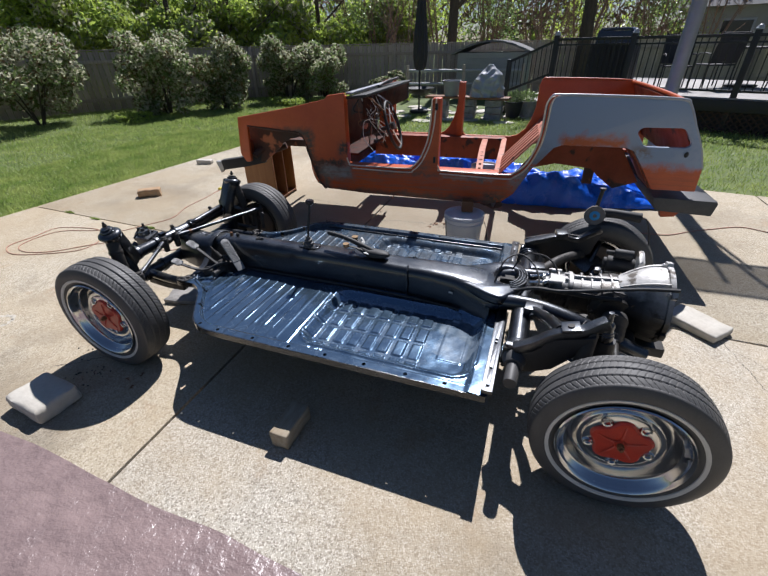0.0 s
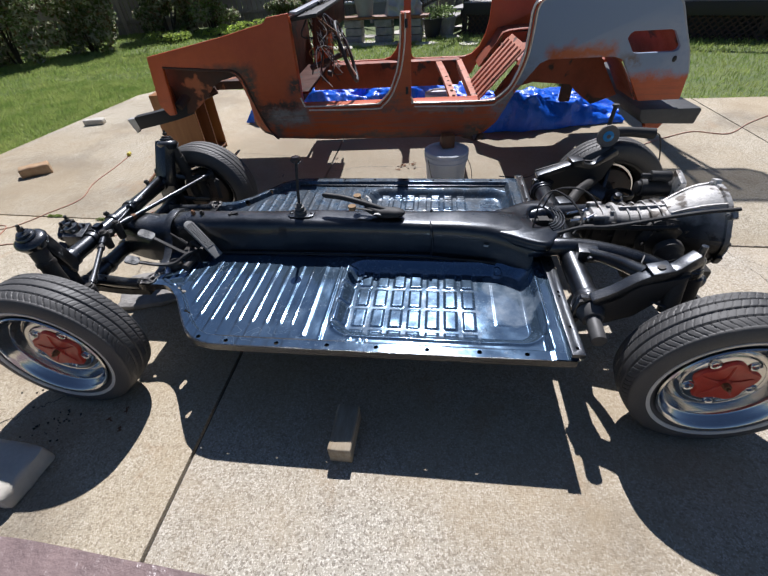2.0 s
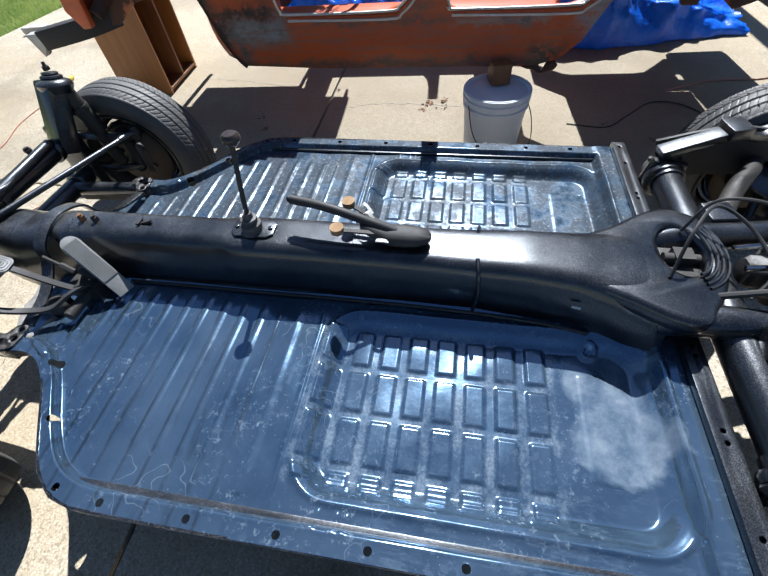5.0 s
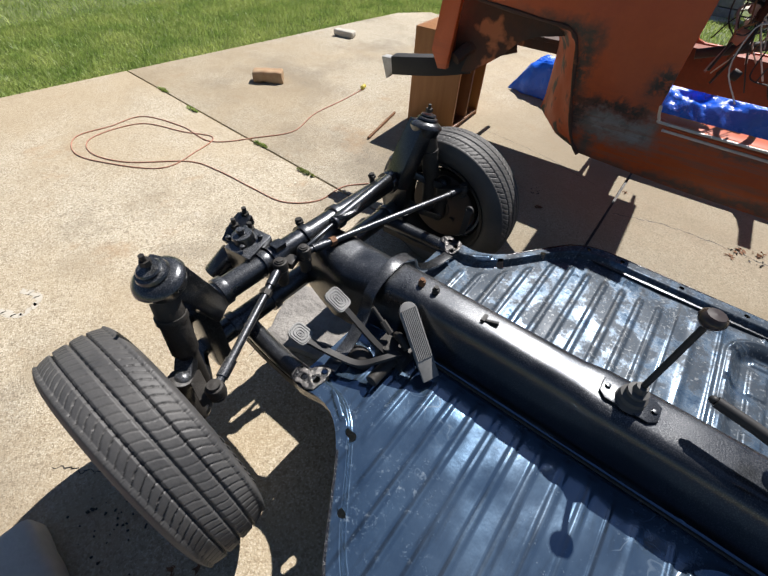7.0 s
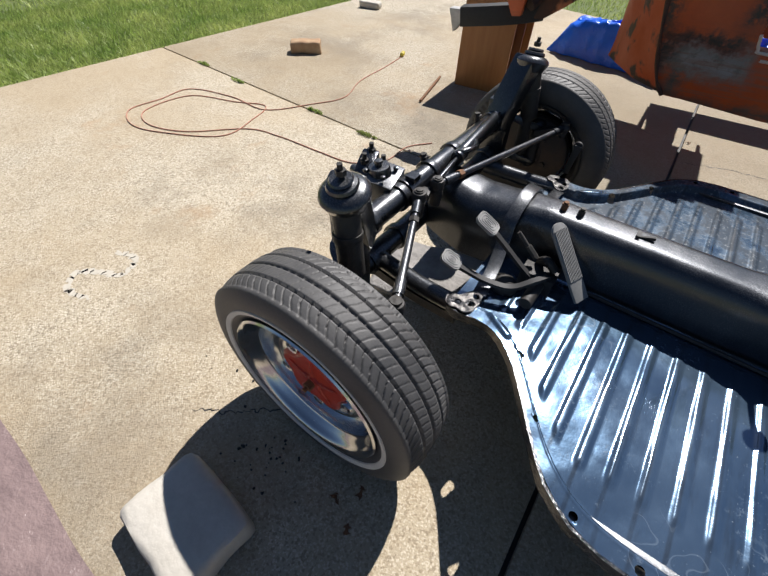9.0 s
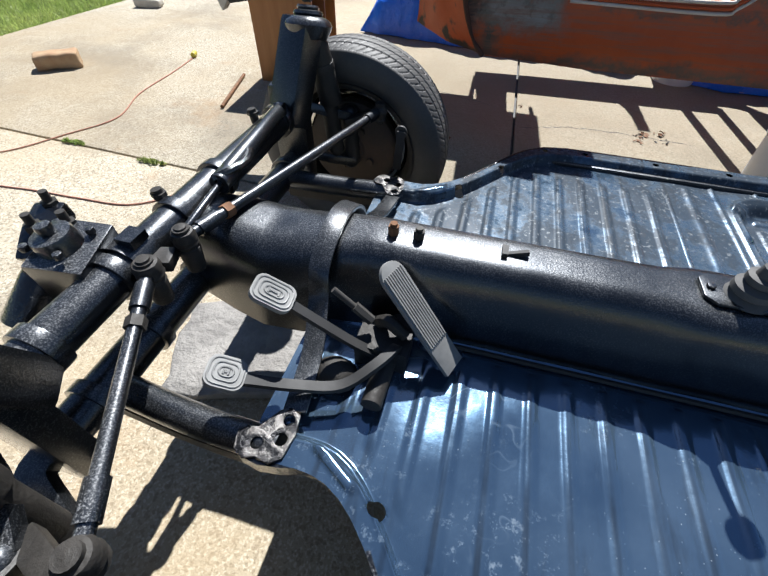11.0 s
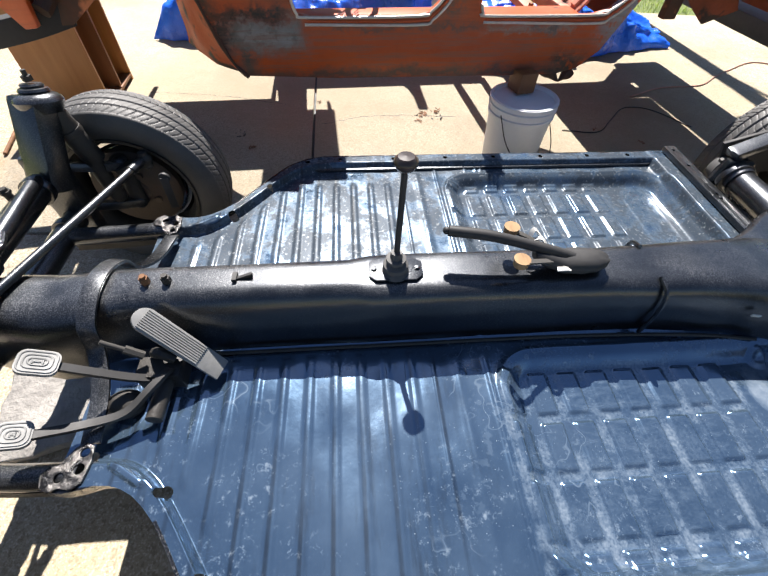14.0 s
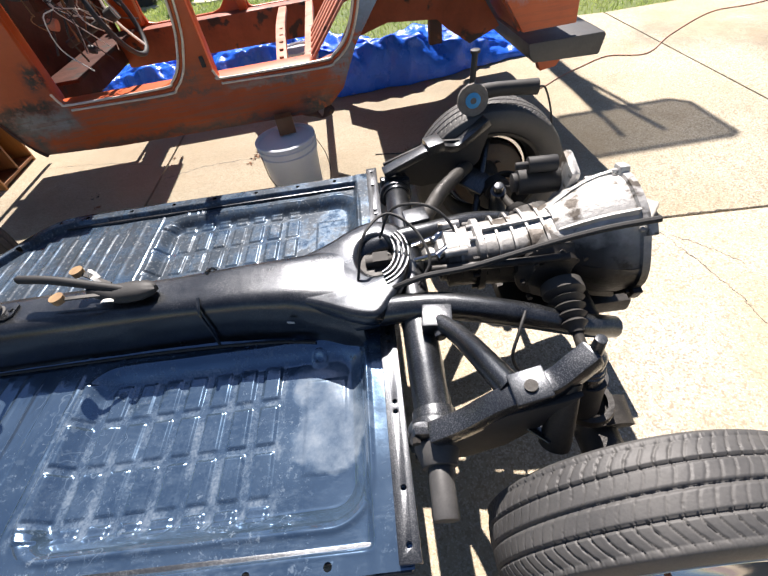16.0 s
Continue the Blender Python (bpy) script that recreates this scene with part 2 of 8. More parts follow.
        pale_patch = op("MULTIPLY", op("MULTIPLY", span(qx, 1.655, 1.70), span(qx, 1.90, 1.86)), op("MULTIPLY", span(qy, -0.475, -0.445), span(qy, -0.18, -0.21)))
        mask = op("MAXIMUM", mask, op("MULTIPLY", pale_patch, span(tex(11, 7, 41.0, None, 0.7), 0.34, 0.62, 0.22, 0.66)))
    col = n.new("ShaderNodeMix")
    col.data_type = "RGBA"
    lk(mask, col.inputs[0])
    col.inputs[6].default_value, col.inputs[7].default_value = (*flake, 1), (*dust, 1)
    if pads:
        # dark lines along one side of each toe-board rib, and black dirt smears between them
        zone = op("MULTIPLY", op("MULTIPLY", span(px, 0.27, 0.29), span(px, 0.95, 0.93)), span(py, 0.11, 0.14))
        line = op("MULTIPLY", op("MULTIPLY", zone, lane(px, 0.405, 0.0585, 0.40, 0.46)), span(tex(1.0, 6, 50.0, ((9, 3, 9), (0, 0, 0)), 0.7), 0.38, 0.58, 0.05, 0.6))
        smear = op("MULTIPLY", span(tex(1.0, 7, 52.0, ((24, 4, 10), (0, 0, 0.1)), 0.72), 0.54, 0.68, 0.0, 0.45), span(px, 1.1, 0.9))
        dark_marks = n.new("ShaderNodeMix")
        dark_marks.data_type = "RGBA"
        lk(op("MAXIMUM", line, smear), dark_marks.inputs[0])
        dark_marks.inputs[6].default_value, dark_marks.inputs[7].default_value = (*flake, 1), (0.016, 0.018, 0.02, 1)
        lk(dark_marks.outputs[2], col.inputs[6])
    lk(col.outputs[2], b.inputs["Base Color"])
    if far_grime:
        soot = n.new("ShaderNodeMix")
        soot.data_type = "RGBA"
        lk(op("MULTIPLY", dirt, 0.82), soot.inputs[0])
        lk(col.outputs[2], soot.inputs[6])
        soot.inputs[7].default_value = (0.02, 0.022, 0.024, 1)
        speckle = n.new("ShaderNodeMix")
        speckle.data_type = "RGBA"
        lk(op("MULTIPLY", op("MULTIPLY", dirt, span(tex(95, 5, 18.0), 0.57, 0.64)), 0.5), speckle.inputs[0])
        lk(soot.outputs[2], speckle.inputs[6])
        speckle.inputs[7].default_value = (*dust, 1)
        lk(speckle.outputs[2], b.inputs["Base Color"])
        mask = op("MAXIMUM", mask, op("MULTIPLY", dirt, 0.8))
    lk(op("SUBTRACT", 0.9, op("MULTIPLY", mask, 1.0)), b.inputs["Metallic"])
    gloss = span(tex(7, 6, 2.5), 0.3, 0.7, *rough)
    if far_grime:
        gloss = op("MAXIMUM", gloss, op("MULTIPLY", dirt, 0.42))
        lk(op("SUBTRACT", 0.5, op("MULTIPLY", dirt, 0.4)), b.inputs["Specular IOR Level"])
    lk(gloss, b.inputs["Roughness"])
    coat = op("SUBTRACT", 1.0, op("MULTIPLY", mask, 1.3))
    if far_grime:
        coat = op("MAXIMUM", coat, op("MULTIPLY", dirt, 0.45))
    lk(coat, b.inputs["Coat Weight"])
    b.inputs["Coat IOR"].default_value = coat_ior
    lk(span(tex(11, 7, 6.5), 0.35, 0.7, *coat_rough), b.inputs["Coat Roughness"])
    bp = n.new("ShaderNodeBump")
    bp.inputs["Strength"].default_value, bp.inputs["Distance"].default_value = bump, dist
    lk(tex(bscale, 4), bp.inputs["Height"])
    lk(bp.outputs[0], b.inputs["Normal"])
    lk(bp.outputs[0], b.inputs["Coat Normal"])
    return m


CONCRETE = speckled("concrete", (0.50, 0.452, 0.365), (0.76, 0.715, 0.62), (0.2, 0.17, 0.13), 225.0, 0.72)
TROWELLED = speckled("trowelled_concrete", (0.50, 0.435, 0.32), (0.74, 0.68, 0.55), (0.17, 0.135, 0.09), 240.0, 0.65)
LAWN = mat("lawn", (0.055, 0.095, 0.02), (0.16, 0.19, 0.055), scale=2.2, rough=(0.8, 0.95), bump=0.6, bscale=60)
BLADE = mat("grass_blade", (0.13, 0.25, 0.036), (0.52, 0.56, 0.19), scale=2.6, rough=(0.4, 0.6), bump=0, rand=0.6)
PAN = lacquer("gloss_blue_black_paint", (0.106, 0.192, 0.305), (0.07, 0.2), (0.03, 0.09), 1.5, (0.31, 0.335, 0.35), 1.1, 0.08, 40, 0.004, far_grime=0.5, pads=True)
FRAME = lacquer("satin_black_paint", (0.027, 0.031, 0.037), (0.24, 0.41), (0.02, 0.06), 1.5, (0.30, 0.305, 0.31), 0.22, 0.30, 250, 0.0013, blotches=False, top_dust_sheen=0.8)
TAR = lacquer("lumpy_black_underseal", (0.022, 0.024, 0.028), (0.16, 0.3), (0.04, 0.12), 1.5, (0.24, 0.235, 0.225), 0.6, 0.45, 110, 0.004, blotches=False, top_dust_sheen=0.15)
CHIPPED = mat("chipped_bare_metal", (0.20, 0.19, 0.18), (0.07, 0.066, 0.064), scale=45, rough=(0.2, 0.5), metal=0.55, bump=0.7, bscale=90, spots=(0.02, 0.02, 0.022), spot_scale=60, spot_at=0.47, dist=0.006)
GREASE = mat("greasy_black_metal", (0.012, 0.011, 0.01), (0.045, 0.04, 0.034), scale=14, rough=(0.4, 0.75), bump=0.4, bscale=110)
RUBBER = mat("tyre_rubber", (0.042, 0.042, 0.043), (0.105, 0.102, 0.098), scale=7, rough=(0.45, 0.7), bump=0.12, bscale=200)
BOOT = mat("grey_rubber", (0.07, 0.066, 0.06), (0.03, 0.028, 0.026), scale=9, rough=(0.6, 0.85), bump=0.15)
WHITE = mat("white_wall_rubber", (0.68, 0.67, 0.63), (0.5, 0.49, 0.45), scale=12, rough=(0.5, 0.7), bump=0.05)
STEEL = mat("bare_wheel_steel", (0.68, 0.68, 0.67), (0.5, 0.5, 0.5), scale=7, rough=(0.08, 0.22), metal=1.0, bump=0.04, bscale=160)
RED = mat("red_hub_paint", (0.55, 0.045, 0.018), (0.36, 0.03, 0.014), scale=16, rough=(0.3, 0.5), bump=0.08, coat=0.2)
ALLOY = mat("cast_alloy", (0.62, 0.61, 0.59), (0.34, 0.33, 0.31), scale=16, rough=(0.38, 0.6), metal=0.25, bump=0.5, bscale=90, spots=(0.09, 0.075, 0.06), spot_scale=13, spot_at=0.56)
RUST = mat("rusty_bolt", (0.26, 0.12, 0.05), (0.12, 0.06, 0.03), scale=30, rough=(0.7, 0.9), bump=0.3)
ORANGE = mat("weathered_orange_paint", (0.59, 0.104, 0.017), (0.42, 0.066, 0.012), scale=3.4, rough=(0.34, 0.5), bump=0.05, bscale=40, coat=0.1,
             spots=(0.06, 0.035, 0.022), spot_scale=7, spot_at=0.72)
# rusty red darkened in its colour to imitate the cowl's shade
FOOTWELL_SHADED = mat("shaded_rusty_red", (0.075, 0.02, 0.010), (0.035, 0.013, 0.009), scale=6, rough=(0.6, 0.85), bump=0.25, bscale=50, spots=(0.025, 0.018, 0.015), spot_scale=7, spot_at=0.58, spec=0.15)
INNER = mat("rusty_orange_inner", (0.36, 0.068, 0.018), (0.16, 0.038, 0.015), scale=5, rough=(0.5, 0.8), bump=0.15, bscale=50, spots=(0.045, 0.022, 0.014), spot_scale=9, spot_at=0.6)
PINK = mat("pink_primer", (0.56, 0.25, 0.17), (0.42, 0.14, 0.08), scale=6, rough=(0.6, 0.8), bump=0.1, spots=(0.12, 0.06, 0.04), spot_scale=9, spot_at=0.62)
CHROME = mat("lip_trim", (0.84, 0.77, 0.68), (0.62, 0.5, 0.4), scale=15, rough=(0.25, 0.45), metal=0.25, bump=0.05)
DARK = mat("flat_black", (0.015, 0.015, 0.016), (0.035, 0.034, 0.033), scale=8, rough=(0.5, 0.75), bump=0.1)
TARP = mat("blue_tarp", (0.012, 0.11, 0.72), (0.02, 0.16, 0.85), scale=5, rough=(0.2, 0.36), bump=0.8, bscale=13, dist=0.02)
BROWN = mat("brown_tarp", (0.29, 0.215, 0.20), (0.18, 0.13, 0.125), scale=7, rough=(0.22, 0.42), bump=0.75, bscale=9, dist=0.03)
WOOD = mat("varnished_wood", (0.42, 0.19, 0.055), (0.3, 0.12, 0.035), scale=3, rough=(0.35, 0.55), bump=0.08, stretch=(9, 9, 1))
DARKWOOD = mat("shelf_wood", (0.26, 0.11, 0.04), (0.17, 0.07, 0.028), scale=3, rough=(0.4, 0.6), bump=0.08, stretch=(9, 9, 1))
BLOCK = mat("weathered_timber", (0.4, 0.27, 0.13), (0.22, 0.13, 0.07), scale=6, rough=(0.7, 0.9), bump=0.3, stretch=(4, 1, 4))
STONE = mat("pale_stone", (0.62, 0.585, 0.51), (0.45, 0.415, 0.35), scale=7, rough=(0.75, 0.95), bump=0.5, bscale=60)
SLATE = mat("grey_flagstone", (0.36, 0.34, 0.31), (0.17, 0.16, 0.15), scale=9, rough=(0.45, 0.8), bump=0.9, bscale=34, dist=0.012)
BRICK = mat("worn_brick", (0.36, 0.2, 0.1), (0.48, 0.36, 0.22), scale=14, rough=(0.8, 0.95), bump=0.5)
BUCKET = mat("white_plastic", (0.76, 0.78, 0.82), (0.66, 0.68, 0.72), scale=4, rough=(0.35, 0.5), bump=0.03)
FENCE = mat("weathered_fence_board", (0.56, 0.47, 0.40), (0.34, 0.285, 0.24), scale=3, rough=(0.8, 0.95), bump=0.4, stretch=(12, 12, 1), rand=0.3)
BARK = mat("bark", (0.11, 0.085, 0.062), (0.05, 0.04, 0.03), scale=9, rough=(0.85, 0.95), bump=0.9, bscale=30, stretch=(3, 3, 0.6), dist=0.02)
TWIG = mat("bare_twig", (0.30, 0.2, 0.15), (0.2, 0.13, 0.1), scale=3, rough=(0.8, 0.9), bump=0)
LEAF = mat("dark_leaf", (0.14, 0.22, 0.065), (0.30, 0.38, 0.15), scale=1.5, rough=(0.25, 0.45), bump=0, rand=0.5)
BLOOM = mat("silvery_leaf", (0.42, 0.44, 0.29), (0.56, 0.52, 0.40), scale=1.5, rough=(0.4, 0.6), bump=0, rand=0.4)
LIME = mat("spring_leaf", (0.36, 0.50, 0.08), (0.50, 0.58, 0.13), scale=1.0, rough=(0.4, 0.6), bump=0, rand=0.4)
BLACKRAIL = mat("black_railing", (0.012, 0.012, 0.013), (0.022, 0.022, 0.022), scale=6, rough=(0.4, 0.6), bump=0.05)
DECK = mat("deck_board", (0.38, 0.36, 0.345), (0.28, 0.265, 0.25), scale=3, rough=(0.6, 0.8), bump=0.2, rand=0.15)
LATTICE = mat("brown_lattice", (0.08, 0.05, 0.035), (0.05, 0.032, 0.024), scale=5, rough=(0.7, 0.85), bump=0.2)
COVER = mat("black_fabric", (0.02, 0.02, 0.024), (0.035, 0.035, 0.04), scale=4, rough=(0.6, 0.8), bump=0.2, bscale=200)
GREY = mat("galvanised_grey", (0.28, 0.29, 0.32), (0.21, 0.22, 0.25), scale=6, rough=(0.4, 0.6), metal=0.3, bump=0.06)
CLOTH = mat("silver_cover", (0.45, 0.46, 0.48), (0.3, 0.31, 0.33), scale=6, rough=(0.3, 0.5), metal=0.2, bump=0.2)
SIDING = mat("grey_siding", (0.36, 0.37, 0.36), (0.3, 0.31, 0.3), scale=3, rough=(0.6, 0.8), bump=0.1)
SHINGLE = mat("grey_shingle", (0.12, 0.12, 0.125), (0.2, 0.2, 0.2), scale=12, rough=(0.8, 0.95), bump=0.4)
REDCORD = mat("faded_red_cord", (0.52, 0.25, 0.17), (0.42, 0.22, 0.16), scale=9, rough=(0.5, 0.7), bump=0)
BLACKCORD = mat("black_cord", (0.02, 0.018, 0.017), (0.05, 0.045, 0.04), scale=9, rough=(0.5, 0.7), bump=0)
YELLOW = mat("yellow_plastic", (0.6, 0.5, 0.05), (0.5, 0.4, 0.04), scale=9, rough=(0.4, 0.5), bump=0)
BLUE = mat("blue_label", (0.05, 0.35, 0.7), (0.04, 0.25, 0.55), scale=30, rough=(0.4, 0.5), bump=0)
ABRASIVE = mat("flap_disc", (0.22, 0.2, 0.18), (0.14, 0.125, 0.11), scale=40, rough=(0.8, 0.9), bump=0.5)
PEDAL = mat("worn_pedal_rubber", (0.30, 0.30, 0.29), (0.18, 0.18, 0.175), scale=14, rough=(0.5, 0.7), bump=0.15)
KNOB = mat("dark_knob", (0.05, 0.035, 0.03), (0.03, 0.025, 0.022), scale=9, rough=(0.2, 0.35), bump=0)


def patched(name, base, patches, distort=0.05, nscale=7.0):
    """A copy of a paint with patches of other colours: (colour, centre, half size, softness) in the side plane."""
    m = base.copy()
    m.name = name
    nt, n = m.node_tree, m.node_tree.nodes
    lk = nt.links.new
    b = n["Principled BSDF"]
    src = b.inputs["Base Color"].links[0].from_socket
    co = n.new("ShaderNodeTexCoord").outputs["Object"]
    nz = n.new("ShaderNodeTexNoise")
    nz.inputs["Scale"].default_value, nz.inputs["Detail"].default_value, nz.inputs["Roughness"].default_value = nscale, 9, 0.72
    lk(co, nz.inputs["Vector"])
    off = n.new("ShaderNodeVectorMath")
    off.operation = "MULTIPLY_ADD"
    lk(nz.outputs["Color"], off.inputs[0])
    off.inputs[1].default_value = (distort * 2,) * 3
    lk(co, off.inputs[2])
    for colour, (cx, cz), (hx, hz), soft_ in patches:
        sub = n.new("ShaderNodeVectorMath")
        sub.operation = "SUBTRACT"
        lk(off.outputs[0], sub.inputs[0])
        sub.inputs[1].default_value = (cx + distort, 0, cz + distort)
        ab = n.new("ShaderNodeVectorMath")
        ab.operation = "ABSOLUTE"
        lk(sub.outputs[0], ab.inputs[0])
        sep = n.new("ShaderNodeSeparateXYZ")
        lk(ab.outputs[0], sep.inputs[0])
        fac = []
        for sock, h in (("X", hx), ("Z", hz)):
            mr = n.new("ShaderNodeMapRange")
            mr.inputs[1].default_value, mr.inputs[2].default_value = h + soft_, h - soft_
            lk(sep.outputs[sock], mr.inputs[0])
            fac.append(mr.outputs[0])
        mul = n.new("ShaderNodeMath")
        mul.operation = "MULTIPLY"
        lk(fac[0], mul.inputs[0])
        lk(fac[1], mul.inputs[1])
        if hx < 0.15:
            flake, cut, both = n.new("ShaderNodeTexNoise"), n.new("ShaderNodeMapRange"), n.new("ShaderNodeMath")
            flake.inputs["Scale"].default_value, flake.inputs["Detail"].default_value, flake.inputs["Roughness"].default_value = 26, 8, 0.7
            lk(co, flake.inputs["Vector"])
            cut.inputs[1].default_value, cut.inputs[2].default_value = 0.40, 0.50
            lk(flake.outputs[0], cut.inputs[0])
            both.operation = "MULTIPLY"
            lk(mul.outputs[0], both.inputs[0])
            lk(cut.outputs[0], both.inputs[1])
            mul = both
        mx = n.new("ShaderNodeMix")
        mx.data_type = "RGBA"
        lk(mul.outputs[0], mx.inputs[0])
        lk(src, mx.inputs[6])
        mx.inputs[7].default_value = (*colour, 1)
        src = mx.outputs[2]
    lk(src, b.inputs["Base Color"])
    return m


def leafy(m, amount=0.58):
    """Lets light through thin leaves."""
    nt, n = m.node_tree, m.node_tree.nodes
    b, out = n["Principled BSDF"], n["Material Output"]
    tl, mx = n.new("ShaderNodeBsdfTranslucent"), n.new("ShaderNodeMixShader")
    nt.links.new(b.inputs["Base Color"].links[0].from_socket, tl.inputs["Color"])
    mx.inputs[0].default_value = amount
    nt.links.new(b.outputs[0], mx.inputs[1])
    nt.links.new(tl.outputs[0], mx.inputs[2])
    nt.links.new(mx.outputs[0], out.inputs["Surface"])


for leaf_mat in (LEAF, BLOOM, LIME):
    leafy(leaf_mat)
leafy(BLADE, 0.42)
ACRYLIC = mat("clouded_acrylic", (0.5, 0.52, 0.55), (0.42, 0.44, 0.47), rough=(0.2, 0.35), bump=0)
clear, mixer = ACRYLIC.node_tree.nodes.new("ShaderNodeBsdfTransparent"), ACRYLIC.node_tree.nodes.new("ShaderNodeMixShader")
mixer.inputs[0].default_value = 0.5
ACRYLIC.node_tree.links.new(ACRYLIC.node_tree.nodes["Principled BSDF"].outputs[0], mixer.inputs[1])
ACRYLIC.node_tree.links.new(clear.outputs[0], mixer.inputs[2])
ACRYLIC.node_tree.links.new(mixer.outputs[0], ACRYLIC.node_tree.nodes["Material Output"].inputs["Surface"])


# ---- builders ----
def part(name, bm, material, parent=None, label="", smooth=40.0, bevel=0.0):
    """Links a bmesh as one mesh object under a thing or a part."""
    if bevel:
        es = [e for e in bm.edges if len(e.link_faces) == 2 and e.calc_face_angle(0) > 0.6]
        bmesh.ops.bevel(bm, geom=es, offset=bevel, segments=2, affect="EDGES", profile=0.6, clamp_overlap=True)
    me = bpy.data.meshes.new(name)
    bm.normal_update()
    bm.to_mesh(me)
    bm.free()
    if smooth:
        me.polygons.foreach_set("use_smooth", [True] * len(me.polygons))
        me.set_sharp_from_angle(angle=radians(smooth))
    me.materials.append(material)
    ob = new(name, me)
    if parent:
        ob.parent = parent
    if label:
        ob["label"] = label
    return ob


def sheet(name, verts, faces, material, parent=None, label="", smooth=True):
    """Links vertices and faces, as arrays, as one mesh object."""
    me = bpy.data.meshes.new(name)
    me.from_pydata([tuple(v) for v in verts], [], [tuple(f) for f in faces])
    if smooth:
        me.polygons.foreach_set("use_smooth", [True] * len(me.polygons))
    me.materials.append(material)
    ob = new(name, me)
    if parent:
        ob.parent = parent
    if label:
        ob["label"] = label
    return ob


def thing(name, m, label, category, group="", kind=""):
    ob = new(name)
    ob.empty_display_size = 0.1
    ob.matrix_basis = m
    return tagged(ob, label, category, group, kind)


def share(ob, name, parent, m):
    """Another object on the mesh of ob."""
    o = new(name, ob.data)
    o.parent = parent
    o.matrix_basis = m
    return o


def box(bm, c, s, rot=(0, 0, 0)):
    """A box of size s about c, turned by degrees."""
    bmesh.ops.create_cube(bm, size=1, matrix=pose(*c, *rot) @ Matrix.Diagonal((*s, 1)))
    return bm


def rod(bm, p, q, r, r2=None, seg=14):
    """A round bar from p to q."""
    p, q = Vector(p), Vector(q)
    d = q - p
    m = Matrix.Translation((p + q) / 2) @ d.to_track_quat("Z", "Y").to_matrix().to_4x4()
    bmesh.ops.create_cone(bm, cap_ends=True, segments=seg, radius1=r, radius2=r if r2 is None else r2, depth=d.length, matrix=m)
    return bm


def ball(bm, c, r, scale=(1, 1, 1), seg=14):
    bmesh.ops.create_uvsphere(bm, u_segments=seg, v_segments=max(6, seg // 2), radius=r, matrix=Matrix.Translation(c) @ Matrix.Diagonal((*scale, 1)))
    return bm


def smooth_path(pts, steps=6):
    """A curve through points (Catmull-Rom)."""
    p = [Vector(q) for q in pts]
    p = [p[0] * 2 - p[1]] + p + [p[-1] * 2 - p[-2]]
    out = []
    for i in range(1, len(p) - 2):
        a, b, c, d = p[i - 1:i + 3]
        for k in range(steps):
            t = k / steps
            out.append(0.5 * (2 * b + (c - a) * t + (2 * a - 5 * b + 4 * c - d) * t * t + (3 * b - a - 3 * c + d) * t ** 3))
    return out + [p[-2]]


def hose(bm, pts, r, seg=8, steps=6, flat=None):
    """A bar swept along a curve; r a radius or a function of 0 to 1; flat: width and height of a rectangular section."""
    c = smooth_path(pts, steps) if steps > 1 else [Vector(q) for q in pts]
    rings, side = [], None
    for i, q in enumerate(c):
        d = (c[min(i + 1, len(c) - 1)] - c[max(i - 1, 0)]).normalized()
        if side is None:
            side = d.cross(Vector((0, 0, 1)))
            side = Vector((1, 0, 0)) if side.length < 0.05 else side.normalized()
        side = (side - d * side.dot(d)).normalized()
        up = side.cross(d)
        rr = r(i / (len(c) - 1)) if callable(r) else r
        if flat:
            offs = [(sx * flat[0] / 2, sy * flat[1] / 2) for sx, sy in ((-1, -1), (1, -1), (1, 1), (-1, 1))]
        else:
            offs = [(rr * math.cos(2 * math.pi * k / seg), rr * math.sin(2 * math.pi * k / seg)) for k in range(seg)]
        rings.append([bm.verts.new(q + side * a + up * b) for a, b in offs])
    n = len(rings[0])
    for a, b in zip(rings, rings[1:]):
        for k in range(n):
            bm.faces.new((a[k], a[(k + 1) % n], b[(k + 1) % n], b[k]))
    bm.faces.new(rings[0][::-1])
    bm.faces.new(rings[-1])
    bmesh.ops.recalc_face_normals(bm, faces=bm.faces)
    return bm


def lathe(bm, profile, m=Matrix(), seg=48, wave=None):
    """Turns a profile of (radius, along) about the Y axis; wave(angle) scales the radius."""
    rings = []
    for r, y in profile:
        ring = []
        for k in range(seg):
            a = 2 * math.pi * k / seg
            w = wave(a) if wave else 1
            ring.append(bm.verts.new(m @ Vector((r * w * math.cos(a), y, r * w * math.sin(a)))))
        rings.append(ring)
    for a, b in zip(rings, rings[1:]):
        for k in range(seg):
            bm.faces.new((a[k], a[(k + 1) % seg], b[(k + 1) % seg], b[k]))
    bmesh.ops.recalc_face_normals(bm, faces=bm.faces)
    return bm


